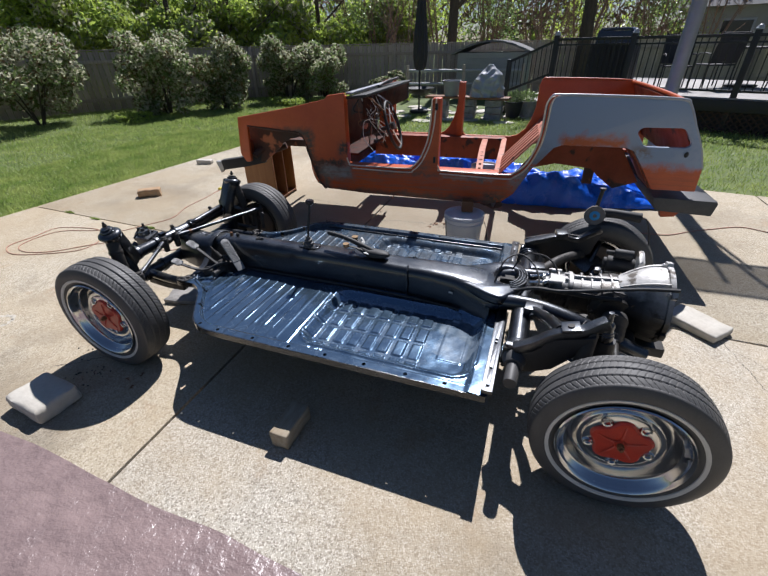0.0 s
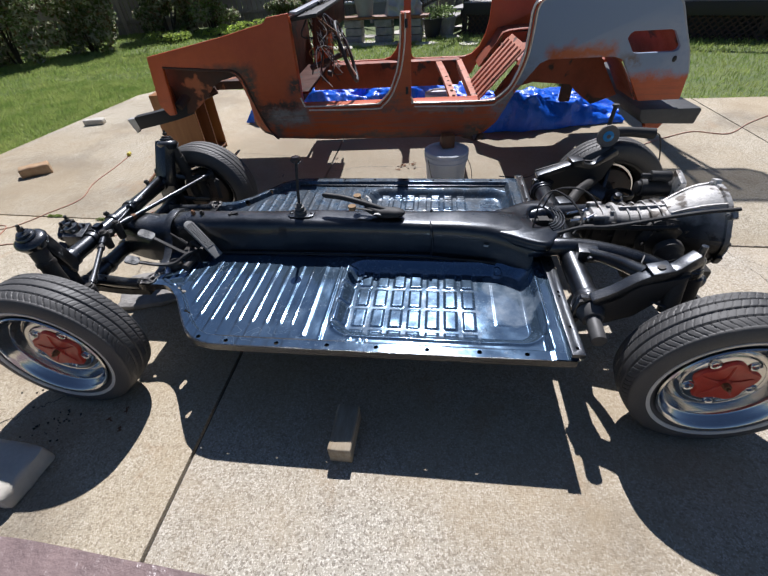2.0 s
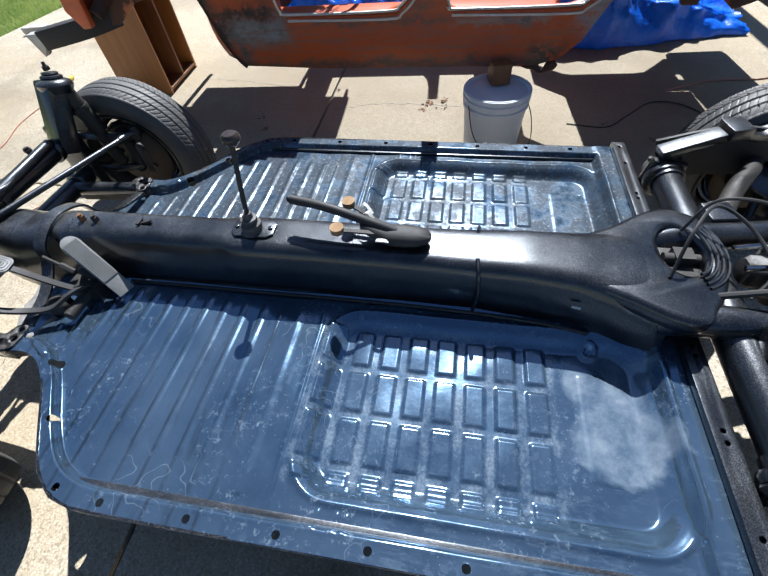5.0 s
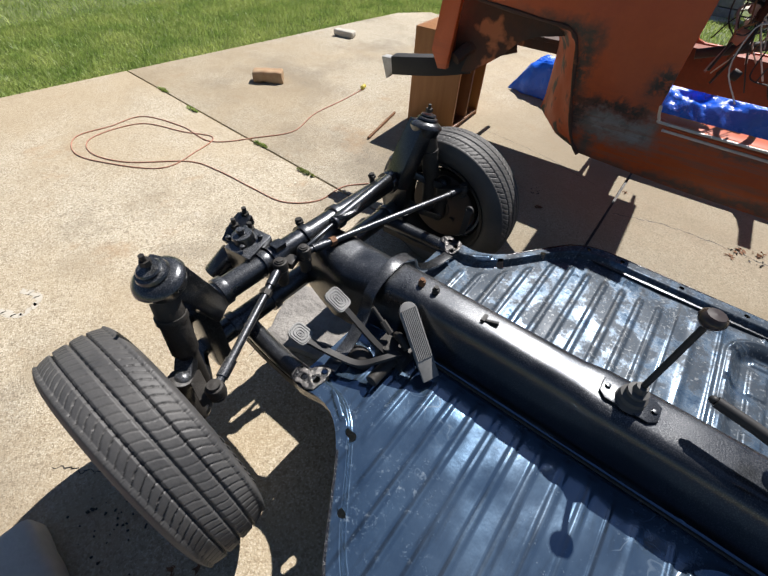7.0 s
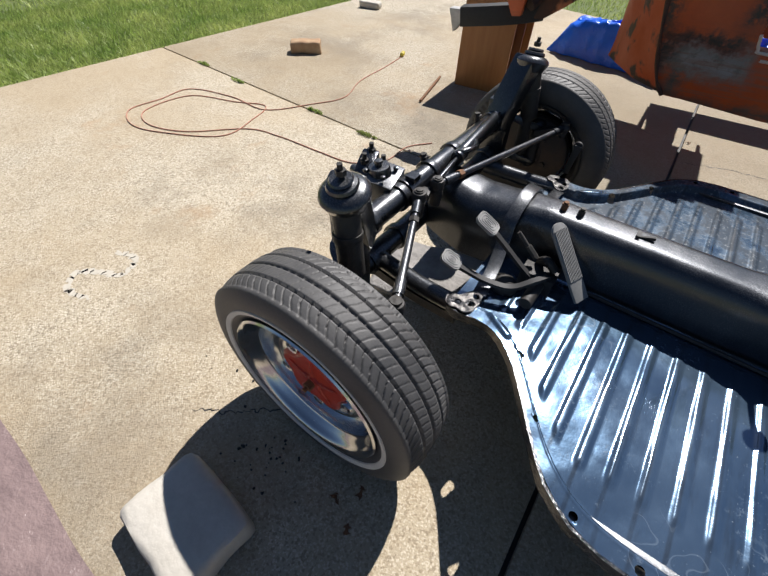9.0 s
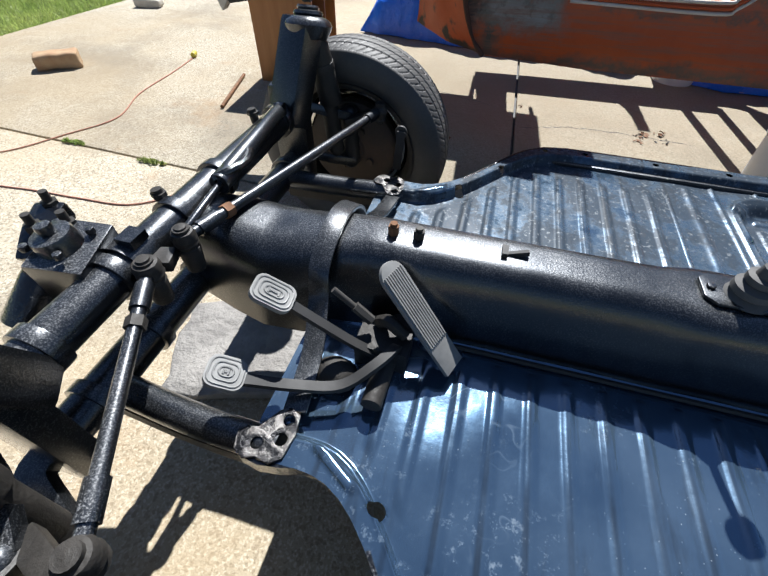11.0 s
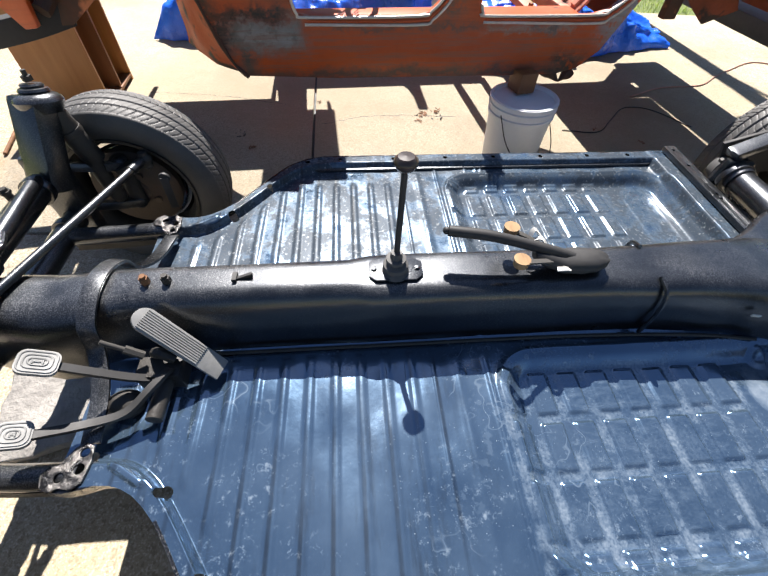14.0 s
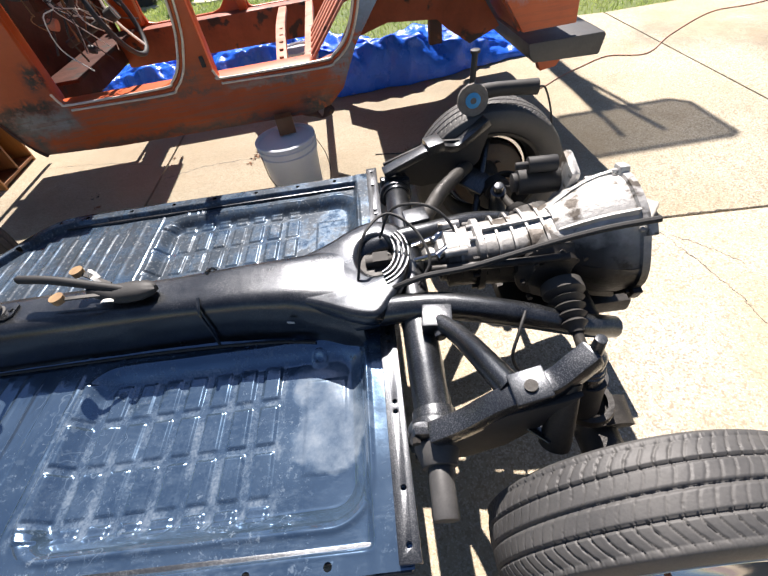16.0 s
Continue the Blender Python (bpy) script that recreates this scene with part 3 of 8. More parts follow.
def slab_from(outline, holes, thick, axis="Y"):
    """A plate: an outline in two axes with holes, of some thickness along the third."""
    bm = bmesh.new()
    edges = []
    for loop in [outline] + list(holes):
        vs = [bm.verts.new((a, 0, b) if axis == "Y" else (a, b, 0)) for a, b in loop]
        edges += [bm.edges.new((vs[i], vs[(i + 1) % len(vs)])) for i in range(len(vs))]
    bmesh.ops.triangle_fill(bm, edges=edges, use_beauty=True)
    bmesh.ops.dissolve_limit(bm, angle_limit=0.01, verts=bm.verts, edges=bm.edges)
    got = bmesh.ops.extrude_face_region(bm, geom=bm.faces[:])
    move = Vector((0, thick, 0)) if axis == "Y" else Vector((0, 0, thick))
    bmesh.ops.translate(bm, vec=move, verts=[g for g in got["geom"] if isinstance(g, bmesh.types.BMVert)])
    bmesh.ops.recalc_face_normals(bm, faces=bm.faces)
    return bm


def bolt(bm, c, r=0.008, h=0.008, axis=(0, 0, 1)):
    c = Vector(c)
    rod(bm, c, c + Vector(axis).normalized() * h, r, seg=6)
    return bm


# ---- ground ----
def ground():
    bm = bmesh.new()
    bmesh.ops.create_grid(bm, x_segments=60, y_segments=60, size=200)
    for v in bm.verts:
        v.co.z = -0.035
    return tagged(part("ground", bm, LAWN), "green mown lawn running out to the fence", "lawn", kind="structure")


def outline_slab(bm, pts, top, thick):
    lo = [bm.verts.new((x, y, top - thick)) for x, y in pts]
    hi = [bm.verts.new((x, y, top)) for x, y in pts]
    n = len(pts)
    bm.faces.new(hi)
    for i in range(n):
        bm.faces.new((lo[i], lo[(i + 1) % n], hi[(i + 1) % n], hi[i]))
    bmesh.ops.recalc_face_normals(bm, faces=bm.faces)
    return bm


def long_joint(x):
    return 0.745 - 0.065 * x


def patio():
    """Concrete panels, 12 mm apart, with eased edges."""
    top = thing("pavement", Matrix(), "pale exposed-aggregate concrete patio with dark joints", "patio", kind="structure")
    g = 0.007
    xs = [-9.0, 0.575, 4.35, 8.2, 12.0]
    left = lambda y: -3.27 + 0.095 * max(y, -3)
    far = lambda x: 4.3 - 0.17 * (x + 0.4) if x < 4.4 else 3.48
    for i in range(4):
        for lower in (True, False):
            if lower:
                x0 = left(-3) if i == 0 else xs[i] + g
                pts = [(x0, -3.0), (xs[i + 1] - g, -3.0), (xs[i + 1] - g, long_joint(xs[i + 1]) - g),
                       ((left(1) if i == 0 else xs[i] + g), long_joint(-3.2 if i == 0 else xs[i]) - g)]
                back = [(x0, -7.0), (xs[i + 1] - g, -7.0), (xs[i + 1] - g, -3.0 - 2 * g), (x0, -3.0 - 2 * g)]
                bm = outline_slab(bmesh.new(), back, 0.0, 0.1)
                part("panel", bm, CONCRETE, top, bevel=0.004)
            else:
                x0, x1 = (left(1) if i == 0 else xs[i] + g), xs[i + 1] - g
                pts = [(x0, long_joint(-3.2 if i == 0 else xs[i]) + g), (x1, long_joint(xs[i + 1]) + g), (x1, far(x1))]
                pts += [(left(4.6) + 0.25, far(left(4.6)) + 0.02), (left(4.4), 4.35)] if i == 0 else [(x0, far(x0))]
            bm = outline_slab(bmesh.new(), pts, 0.0, 0.1)
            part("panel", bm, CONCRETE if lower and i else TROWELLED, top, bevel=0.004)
    bm = bmesh.new()
    outline_slab(bm, [(-3.2, -6.9), (11.9, -6.9), (11.9, 3.3), (3, 3.4), (-2.8, 4.2)], -0.02, 0.05)
    part("joint_filler", bm, GREASE, top, "dark dirt in the joints")


ground()
patio()

# ---- chassis ----
chassis = thing("car_chassis", pose(0, 0.045, 0, 0, 0, -0.9), "rolling car chassis with glossy black floor pan on four whitewall wheels", "car chassis")


def edge_of_pan(x):
    xs = [0.16, 0.19, 0.22, 0.26, 0.30, 0.34, 0.38, 0.42, 0.46, 0.50, 0.54, 0.60, 0.66, 0.74, 0.85, 2.0]
    ys = [0.375, 0.383, 0.385, 0.372, 0.374, 0.397, 0.435, 0.488, 0.546, 0.602, 0.650, 0.688, 0.700, 0.702, 0.702, 0.695]
    return np.interp(x, xs, ys)


def soft(v, a, b):
    t = np.clip((v - a) / (b - a), 0, 1)
    return t * t * (3 - 2 * t)


def pan_half(side):
    """The pressed floor: flange, beads, toe-board ribs, waffle pads and the rear well."""
    nx, ny = 470, 170
    X, V = np.meshgrid(np.linspace(0.17, 1.965, nx), np.linspace(0, 1, ny), indexing="ij")
    k = np.interp(X, np.linspace(0.17, 2, 80), np.convolve(np.pad(edge_of_pan(np.linspace(0.17, 2, 80)), 2, "edge"), np.ones(5) / 5, "valid"))
    Y = 0.062 + V * (k - 0.062)
    out = k - Y
    front = 1 - soft(X, 1.045, 1.06)
    z = 0.346 - 0.026 * soft(out, 0.036, 0.055) + 0.006 * np.exp(-((out - 0.045) / 0.006) ** 2)
    z = z + 0.010 * (1 - soft(Y, 0.066, 0.10))
    qx, qy = np.abs(X - 1.485) - 0.31, np.abs(Y - 0.367) - 0.143
    brim = np.hypot(np.maximum(qx, 0), np.maximum(qy, 0)) + np.minimum(np.maximum(qx, qy), 0) - 0.09
    z -= 0.034 * (1 - soft(brim, -0.045, 0.0))
    rear = soft(X, 1.875, 1.895)
    z = z * (1 - rear) + rear * 0.350
    z += 0.0055 * np.exp(-((brim - 0.008) / 0.007) ** 2) * (X > 1.05)
    lim = 0.11 + 0.05 * np.clip((0.42 - X) / 0.2, 0, 1)
    reach = np.minimum(k - 0.085, 0.575)
    ph = (X - 0.415 + 0.0292) % 0.0585
    rib = soft(ph, 0.011, 0.017) * (1 - soft(ph, 0.027, 0.035)) * soft(Y, lim, lim + 0.010) * (1 - soft(Y, reach - 0.03, reach)) * (X > 0.27) * (X < 0.93)
    z += (0.0028 if side < 0 else 0.0034) * rib * np.clip(np.exp(-(Y - 0.16) / 0.13) + 0.55 * soft(Y, reach - 0.16, reach - 0.05) + 0.65, 0, 1)
    run = np.clip(((X - 0.282) * 0.058 + (Y - 0.342) * 0.036) / 0.00466, 0, 1)
    z += 0.005 * np.exp(-(np.hypot(X - 0.282 - 0.058 * run, Y - 0.342 - 0.036 * run) / 0.008) ** 4)
    for rx in (1.165, 1.205, 1.225):
        z += 0.004 * np.exp(-((X - rx) / 0.005) ** 2) * soft(Y, 0.618, 0.626) * (1 - soft(Y, 0.655, 0.663))
    z += 0.004 * np.exp(-((X - 1.055) / 0.005) ** 2) * (out > 0.06)
    z += 0.003 * np.exp(-((X - 0.985) / 0.01) ** 2) * (out > 0.08) * (Y > 0.13)
    px = (X - 1.07) / 0.0735
    py = (Y - 0.165) / 0.122
    fx, fy = np.abs(px % 1 - 0.5), np.abs(py % 1 - 0.5)
    pad = (1 - soft(fx, 0.285, 0.345)) * (1 - soft(fy, 0.395, 0.43)) * (px > 0) * (px < 8) * (py > 0) * (py < 3.3)
    z += 0.0064 * pad * (0.8 + 0.2 * np.sin(np.floor(px) * 2.1 + np.floor(py)))
    tray = (1 - soft(np.abs(X - 1.775), 0.05, 0.056)) * (1 - soft(np.abs(Y - 0.36), 0.12, 0.127))
    z += 0.0016 * tray
    drain = np.hypot(X - 1.755, Y - 0.17)
    z += 0.008 * (1 - soft(drain, 0.018, 0.026)) - 0.006 * (1 - soft(drain, 0.008, 0.012))
    z += 0.0004 * np.sin(43 * X + 9 * Y) * np.sin(37 * Y - 11 * X + 1) + 0.00008 * np.sin(91 * X + 20 * Y) * np.sin(73 * Y + 30 * X)
    z += 0.0016 * np.sin(7.3 * X + 2) * np.sin(11 * Y + X * 3) + 0.0009 * np.sin(31 * X + 5 * Y) * np.sin(23 * Y)
    idx = np.arange(nx * ny).reshape(nx, ny)
    F = np.stack([idx[:-1, :-1], idx[1:, :-1], idx[1:, 1:], idx[:-1, 1:]], -1).reshape(-1, 4)
    cx = (X[:-1, :-1] + X[1:, 1:]).ravel() / 2
    cy = (Y[:-1, :-1] + Y[1:, 1:]).ravel() / 2
    keep = np.ones(len(F), bool)
    holes = [(x, float(edge_of_pan(x)) - 0.02, 0.0075) for x in (0.60, 0.715, 0.91, 1.10, 1.28, 1.46, 1.64, 1.80)]
    holes += [(0.225, 0.317, 0.009), (0.225, 0.347, 0.010), (0.194, 0.361, 0.009), (0.383, 0.393, 0.0115), (0.48, 0.533, 0.008)]
    for hx, hy, hr in holes:
        keep &= np.hypot(cx - hx, cy - hy) > hr
        away = np.hypot(X - hx, Y - hy) + 1e-9
        pull = np.where((away > hr * 0.5) & (away < hr * 1.45), hr * 1.12 / away, 1.0)
        X, Y = hx + (X - hx) * pull, hy + (Y - hy) * pull
    F = F[keep]
    if side > 0:
        F = F[:, ::-1]
    V3 = np.stack([X.ravel(), side * Y.ravel(), z.ravel()], -1)
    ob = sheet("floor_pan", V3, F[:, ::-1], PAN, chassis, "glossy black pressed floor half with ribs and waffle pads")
    bm = bmesh.new()
    pts = [(x, side * float(edge_of_pan(x)), 0.331) for x in np.linspace(0.175, 1.96, 60)]
    hose(bm, pts, 0, steps=1, flat=(0.006, 0.03))
    part("side_flange", bm, TAR, chassis)
    bm = bmesh.new()
    box(bm, (1.10 + 0.16, side * 0.655, 0.318), (0.62 * 2.2, 0.03, 0.024))
    part("bolt_rail", bm, FRAME, chassis, bevel=0.003)
    eye = lambda cy: [(1.960 + 0.006 * math.cos(k * math.pi / 5), side * cy + 0.006 * math.sin(k * math.pi / 5)) for k in range(10)]
    bm = slab_from([(1.938, side * 0.09), (1.981, side * 0.09), (1.981, side * 0.69), (1.938, side * 0.69)], [eye(y) for y in (0.17, 0.195, 0.37, 0.395, 0.56, 0.66)], 0.018, "Z")
    bmesh.ops.translate(bm, vec=(0, 0, 0.354), verts=bm.verts)
    part("rear_crossmember", bm, FRAME, chassis, bevel=0.003)


def loft(name, sections, material, label="", seg=26, power=2.6):
    """A hump along x: each section (x, half width at the foot, half width at the top, foot z, top z)."""
    rows = []
    for x, wb, wt, z0, z1 in sections:
        row = []
        for k in range(seg + 1):
            a = math.pi * k / seg
            c, s = math.cos(a), math.sin(a)
            e = power(x) if callable(power) else power
            s2 = abs(s) ** (2 / e)
            w = wb + (wt - wb) * s2
            row.append((x, -w * math.copysign(abs(c) ** (2 / e), c), z0 + (z1 - z0) * s2))
        rows.append(row)
    verts = [p for r in rows for p in r]
    n = seg + 1
    faces = [(i * n + k, (i + 1) * n + k, (i + 1) * n + k + 1, i * n + k + 1) for i in range(len(rows) - 1) for k in range(seg)]
    faces += [tuple(range(n)), tuple(reversed(range((len(rows) - 1) * n, len(rows) * n)))]
    return sheet(name, verts, faces, material, chassis, label)


def tunnel():
    pts = [(-0.075, 0.085, 0.075, 0.30, 0.470), (0.0, 0.105, 0.09, 0.29, 0.468), (0.07, 0.12, 0.095, 0.285, 0.458), (0.15, 0.115, 0.088, 0.285, 0.466),
           (0.21, 0.098, 0.08, 0.29, 0.478), (0.27, 0.09, 0.074, 0.3, 0.484), (0.5, 0.085, 0.07, 0.305, 0.486), (0.74, 0.085, 0.07, 0.305, 0.487),
           (0.79, 0.084, 0.082, 0.305, 0.488), (1.0, 0.082, 0.082, 0.305, 0.488), (1.35, 0.082, 0.083, 0.305, 0.484), (1.46, 0.083, 0.09, 0.305, 0.484),
           (1.58, 0.092, 0.095, 0.305, 0.486), (1.70, 0.108, 0.103, 0.305, 0.482), (1.80, 0.138, 0.125, 0.305, 0.474), (1.88, 0.17, 0.15, 0.31, 0.466), (1.90, 0.175, 0.152, 0.31, 0.464)]
    fine = []
    for a, b in zip(pts, pts[1:]):
        for k in range(5):
            t = k / 5
            fine.append(tuple(p + (q - p) * t for p, q in zip(a, b)))
    fine.append(pts[-1])
    loft("backbone_tunnel", fine, FRAME, "black pressed-steel backbone tunnel", power=lambda x: float(np.interp(x, [0.05, 0.3, 0.72, 0.85, 1.7, 1.9], [3.4, 3.8, 4.2, 5.0, 5.2, 4.2])), seg=44)
    hole = [(1.952 + 0.052 * math.cos(k * math.pi / 12), 0.05 + 0.085 * math.sin(k * math.pi / 12)) for k in range(24)]
    rim = [(1.72, -0.085), (1.80, -0.122), (1.88, -0.165), (1.945, -0.178), (1.985, -0.13), (2.02, -0.075), (2.045, 0.0), (2.05, 0.09), (2.035, 0.165), (1.985, 0.2), (1.93, 0.205), (1.87, 0.175), (1.80, 0.125), (1.72, 0.085)]
    bm = slab_from([(p.x, p.y) for p in smooth_path([(x, y, 0) for x, y in rim], 4)], [hole], 0.05, "Z")
    bmesh.ops.translate(bm, vec=(0, 0, 0.418), verts=bm.verts)
    part("tunnel_fork", bm, FRAME, chassis, "black forked tunnel end round the coupling hole", bevel=0.016, smooth=80)
    for k in range(4):
        r = 0.013 * k
        bm = bmesh.new()
        hose(bm, [(1.952 + (0.058 + r) * math.cos(a), 0.05 + (0.092 + r) * math.sin(a), 0.475 - 0.002 * k) for a in np.linspace(-1.3, 0.7, 12)], 0.004, seg=6, steps=2)
        part("pressed_rib", bm, FRAME, chassis)
    bm = bmesh.new()
    box(bm, (1.965, 0.045, 0.40), (0.16, 0.18, 0.06))
    part("coupling_well", bm, GREASE, chassis, bevel=0.01)
    bm = bmesh.new()
    rod(bm, (1.92, 0.045, 0.438), (2.02, 0.045, 0.438), 0.014)
    box(bm, (1.965, 0.05, 0.44), (0.045, 0.04, 0.03))
    part("shift_coupling", bm, BOOT, chassis)
    for s in (-1, 1):
        bm = bmesh.new()
        hose(bm, [(1.88, s * 0.12, 0.40), (1.99, s * 0.135, 0.425), (2.12, s * 0.15, 0.43), (2.28, s * 0.19, 0.415), (2.46, s * 0.215, 0.36), (2.56, s * 0.21, 0.32)],
             lambda t: 0.042 - 0.012 * t, seg=14)
        part("frame_horn", bm, FRAME, chassis)
    for x in (0.30, 0.345):
        bm = bmesh.new()
        bolt(bm, (x, -0.005, 0.483), 0.010, 0.018)
        rod(bm, (x, -0.005, 0.50), (x, -0.005, 0.507), 0.0065, seg=10)
        part("hex_fitting", bm, RUST if x < 0.32 else GREASE, chassis, "small hexagon fitting")
    for s in (-1, 1):
        bm = bmesh.new()
        hose(bm, [(0.42, s * 0.096, 0.327), (0.8, s * 0.096, 0.328), (1.3, s * 0.097, 0.328), (1.6, s * 0.112, 0.328), (1.75, s * 0.135, 0.33)], 0.005, seg=6, steps=14)
        part("weld_seam", bm, GREASE, chassis)
        bm = bmesh.new()
        hose(bm, [(1.46, s * 0.096, 0.33), (1.465, s * 0.098, 0.40), (1.46, s * 0.088, 0.465), (1.455, s * 0.05, 0.487)], 0.005, seg=6, steps=6)
        part("joint_bead", bm, FRAME, chassis)
    bm = bmesh.new()
    box(bm, (1.70, -0.118, 0.41), (0.02, 0.003, 0.009), (20, 0, -12))
    part("tag", bm, WHITE, chassis, "small pale tag")
    bm = bmesh.new()
    box(bm, (0.508, -0.003, 0.489), (0.042, 0.007, 0.008), (0, -14, 8))
    box(bm, (0.49, -0.003, 0.491), (0.010, 0.024, 0.007))
    part("clip", bm, DARK, chassis)


def frame_head():
    bm = bmesh.new()
    path = [(0.225, -0.30, 0.345), (0.215, -0.2, 0.36), (0.2, -0.125, 0.40), (0.195, -0.095, 0.455), (0.195, -0.03, 0.487), (0.195, 0.03, 0.487),
            (0.195, 0.095, 0.455), (0.2, 0.125, 0.40), (0.215, 0.2, 0.36), (0.225, 0.30, 0.345)]
    hose(bm, path, 0, steps=4, flat=(0.036, 0.008))
    part("head_strap", bm, FRAME, chassis, bevel=0.002)
    for s in (-1, 1):
        bm = bmesh.new()
        hose(bm, [(0.22, s * 0.35, 0.325), (0.08, s * 0.345, 0.32), (-0.08, s * 0.33, 0.325)], 0.026, seg=14)
        part("lower_brace", bm, FRAME, chassis)
        ring = lambda cx, cy, r: [(cx + r * math.cos(k * math.pi / 6), s * cy + r * math.sin(k * math.pi / 6)) for k in range(12)]
        bm = slab_from([(0.158, s * 0.352), (0.170, s * 0.340), (0.186, s * 0.338), (0.205, s * 0.306), (0.220, s * 0.297), (0.238, s * 0.305), (0.243, s * 0.335), (0.238, s * 0.372),
                        (0.222, s * 0.384), (0.200, s * 0.379), (0.184, s * 0.386), (0.166, s * 0.376)],
                       [ring(0.194, 0.361, 0.009), ring(0.225, 0.317, 0.009), ring(0.225, 0.347, 0.010)], 0.005, "Z")
        bmesh.ops.translate(bm, vec=(0, 0, 0.3475), verts=bm.verts)
        part("corner_plate", bm, CHIPPED, chassis, "chipped bare-metal corner plate with three holes", bevel=0.0012)
        bm = bmesh.new()
        hose(bm, [(0.20, s * 0.36, 0.295), (0.06, s * 0.352, 0.285), (-0.08, s * 0.34, 0.29)], 0, steps=4, flat=(0.03, 0.03))
        part("bottom_arm", bm, GREASE, chassis)


def front_axle():
    bm = bmesh.new()
    box(bm, (0.205, 0.43, 0.40), (0.022, 0.004, 0.115), (6, 4, 10))
    rod(bm, (0.208, 0.43, 0.452), (0.208, 0.438, 0.452), 0.016, seg=16)
    part("hose_bracket", bm, DARK, chassis, "upright slotted bracket", bevel=0.0015)
    for z, r, name in ((0.468, 0.034, "upper_beam"), (0.325, 0.034, "lower_beam")):
        bm = bmesh.new()
        rod(bm, (-0.098, -0.44, z), (-0.098, 0.44, z), r, seg=22)
        for y in (-0.36, -0.22, -0.06, 0.08, 0.36):
            rod(bm, (-0.098, y - 0.012, z), (-0.098, y + 0.012, z), r + 0.007, seg=22)
        part(name, bm, FRAME, chassis, "glossy black torsion beam tube", bevel=0.002)
    for s in (-1, 1):
        bm = bmesh.new()
        box(bm, (-0.095, s * 0.435, 0.40), (0.095, 0.05, 0.27))
        part("beam_end_plate", bm, FRAME, chassis, bevel=0.012)
        bm = bmesh.new()
        a, b = Vector((-0.09, s * 0.40, 0.44)), Vector((-0.058, s * 0.492, 0.665))
        d = b - a
        m = Matrix.Translation((a + b) / 2) @ d.to_track_quat("Z", "Y").to_matrix().to_4x4()
        bmesh.ops.create_cube(bm, size=1, matrix=m @ Matrix.Diagonal((0.085, 0.07, d.length, 1)))
        for v in bm.verts:
            if v.co.z < 0.5:
                v.co.x *= 1.05
        part("shock_tower", bm, FRAME, chassis, bevel=0.014)
        bm = bmesh.new()
        lathe(bm, [(0.0, 0.018), (0.024, 0.018), (0.027, 0.014), (0.025, 0.009), (0.033, 0.007), (0.036, 0.001), (0.033, -0.003), (0.044, -0.006), (0.054, -0.013), (0.058, -0.022), (0.055, -0.032), (0.046, -0.05)], pose(-0.05, s * 0.503, 0.672, 90 + s * -14, 0, 0), seg=28)
        part("tower_cap", bm, FRAME, chassis)
        bm = bmesh.new()
        bolt(bm, (-0.05, s * 0.506, 0.697), 0.012, 0.012)
        rod(bm, (-0.05, s * 0.506, 0.70), (-0.05, s * 0.508, 0.722), 0.006)
        part("top_nut", bm, GREASE, chassis)
        bm = bmesh.new()
        rod(bm, (-0.045, s * 0.505, 0.64), (-0.015, s * 0.525, 0.46), 0.031, seg=18)
        rod(bm, (-0.026, s * 0.518, 0.52), (-0.012, s * 0.528, 0.33), 0.024, seg=18)
        rod(bm, (-0.034, s * 0.513, 0.565), (-0.031, s * 0.515, 0.548), 0.035, seg=18)
        ball(bm, (-0.01, s * 0.53, 0.325), 0.024)
        part("shock_absorber", bm, GREASE, chassis, bevel=0.002)
        for z, x1 in ((0.468, 0.02), (0.325, 0.02)):
            bm = bmesh.new()
            hose(bm, [(-0.098, s * 0.45, z), (-0.09, s * 0.485, z - 0.005), (-0.03, s * 0.52, z - 0.03), (x1, s * 0.565, z - 0.055)], 0, steps=5, flat=(0.045, 0.024))
            ball(bm, (x1, s * 0.57, z - 0.055), 0.026)
            part("trailing_link", bm, FRAME, chassis, bevel=0.004)
        bm = bmesh.new()
        hose(bm, [(0.02, s * 0.57, 0.43), (0.015, s * 0.59, 0.36), (0.02, s * 0.575, 0.26)], 0.028, seg=12)
        rod(bm, (0.01, s * 0.57, 0.30), (0.0, s * 0.64, 0.30), 0.035)
        box(bm, (0.07, s * 0.555, 0.42), (0.11, 0.03, 0.024), (0, -18, s * 14))
        part("steering_knuckle", bm, GREASE, chassis, bevel=0.004)
    steering()


def tie_rod(a, b, nut, r=0.0105):
    a, b = Vector(a), Vector(b)
    d = (b - a).normalized()
    bm = bmesh.new()
    rod(bm, a, b, r, seg=14)
    for p, q in ((a + d * 0.03, a + d * 0.075), (b - d * 0.075, b - d * 0.03)):
        rod(bm, p, q, r + 0.0035, seg=14)
    ob = part("tie_rod", bm, FRAME, chassis)
    for p in (a, b):
        bm = bmesh.new()
        ball(bm, p, 0.021, (1, 1, 0.85))
        rod(bm, p + Vector((0, 0, 0.012)), p + Vector((0, 0, 0.022)), 0.014)
        rod(bm, p - Vector((0, 0, 0.035)), p, 0.009)
        part("ball_joint", bm, GREASE, ob)
    bm = bmesh.new()
    p = a + d * 0.09
    rod(bm, p, p + d * 0.018, 0.0145, seg=6)
    part("lock_nut", bm, nut, ob)


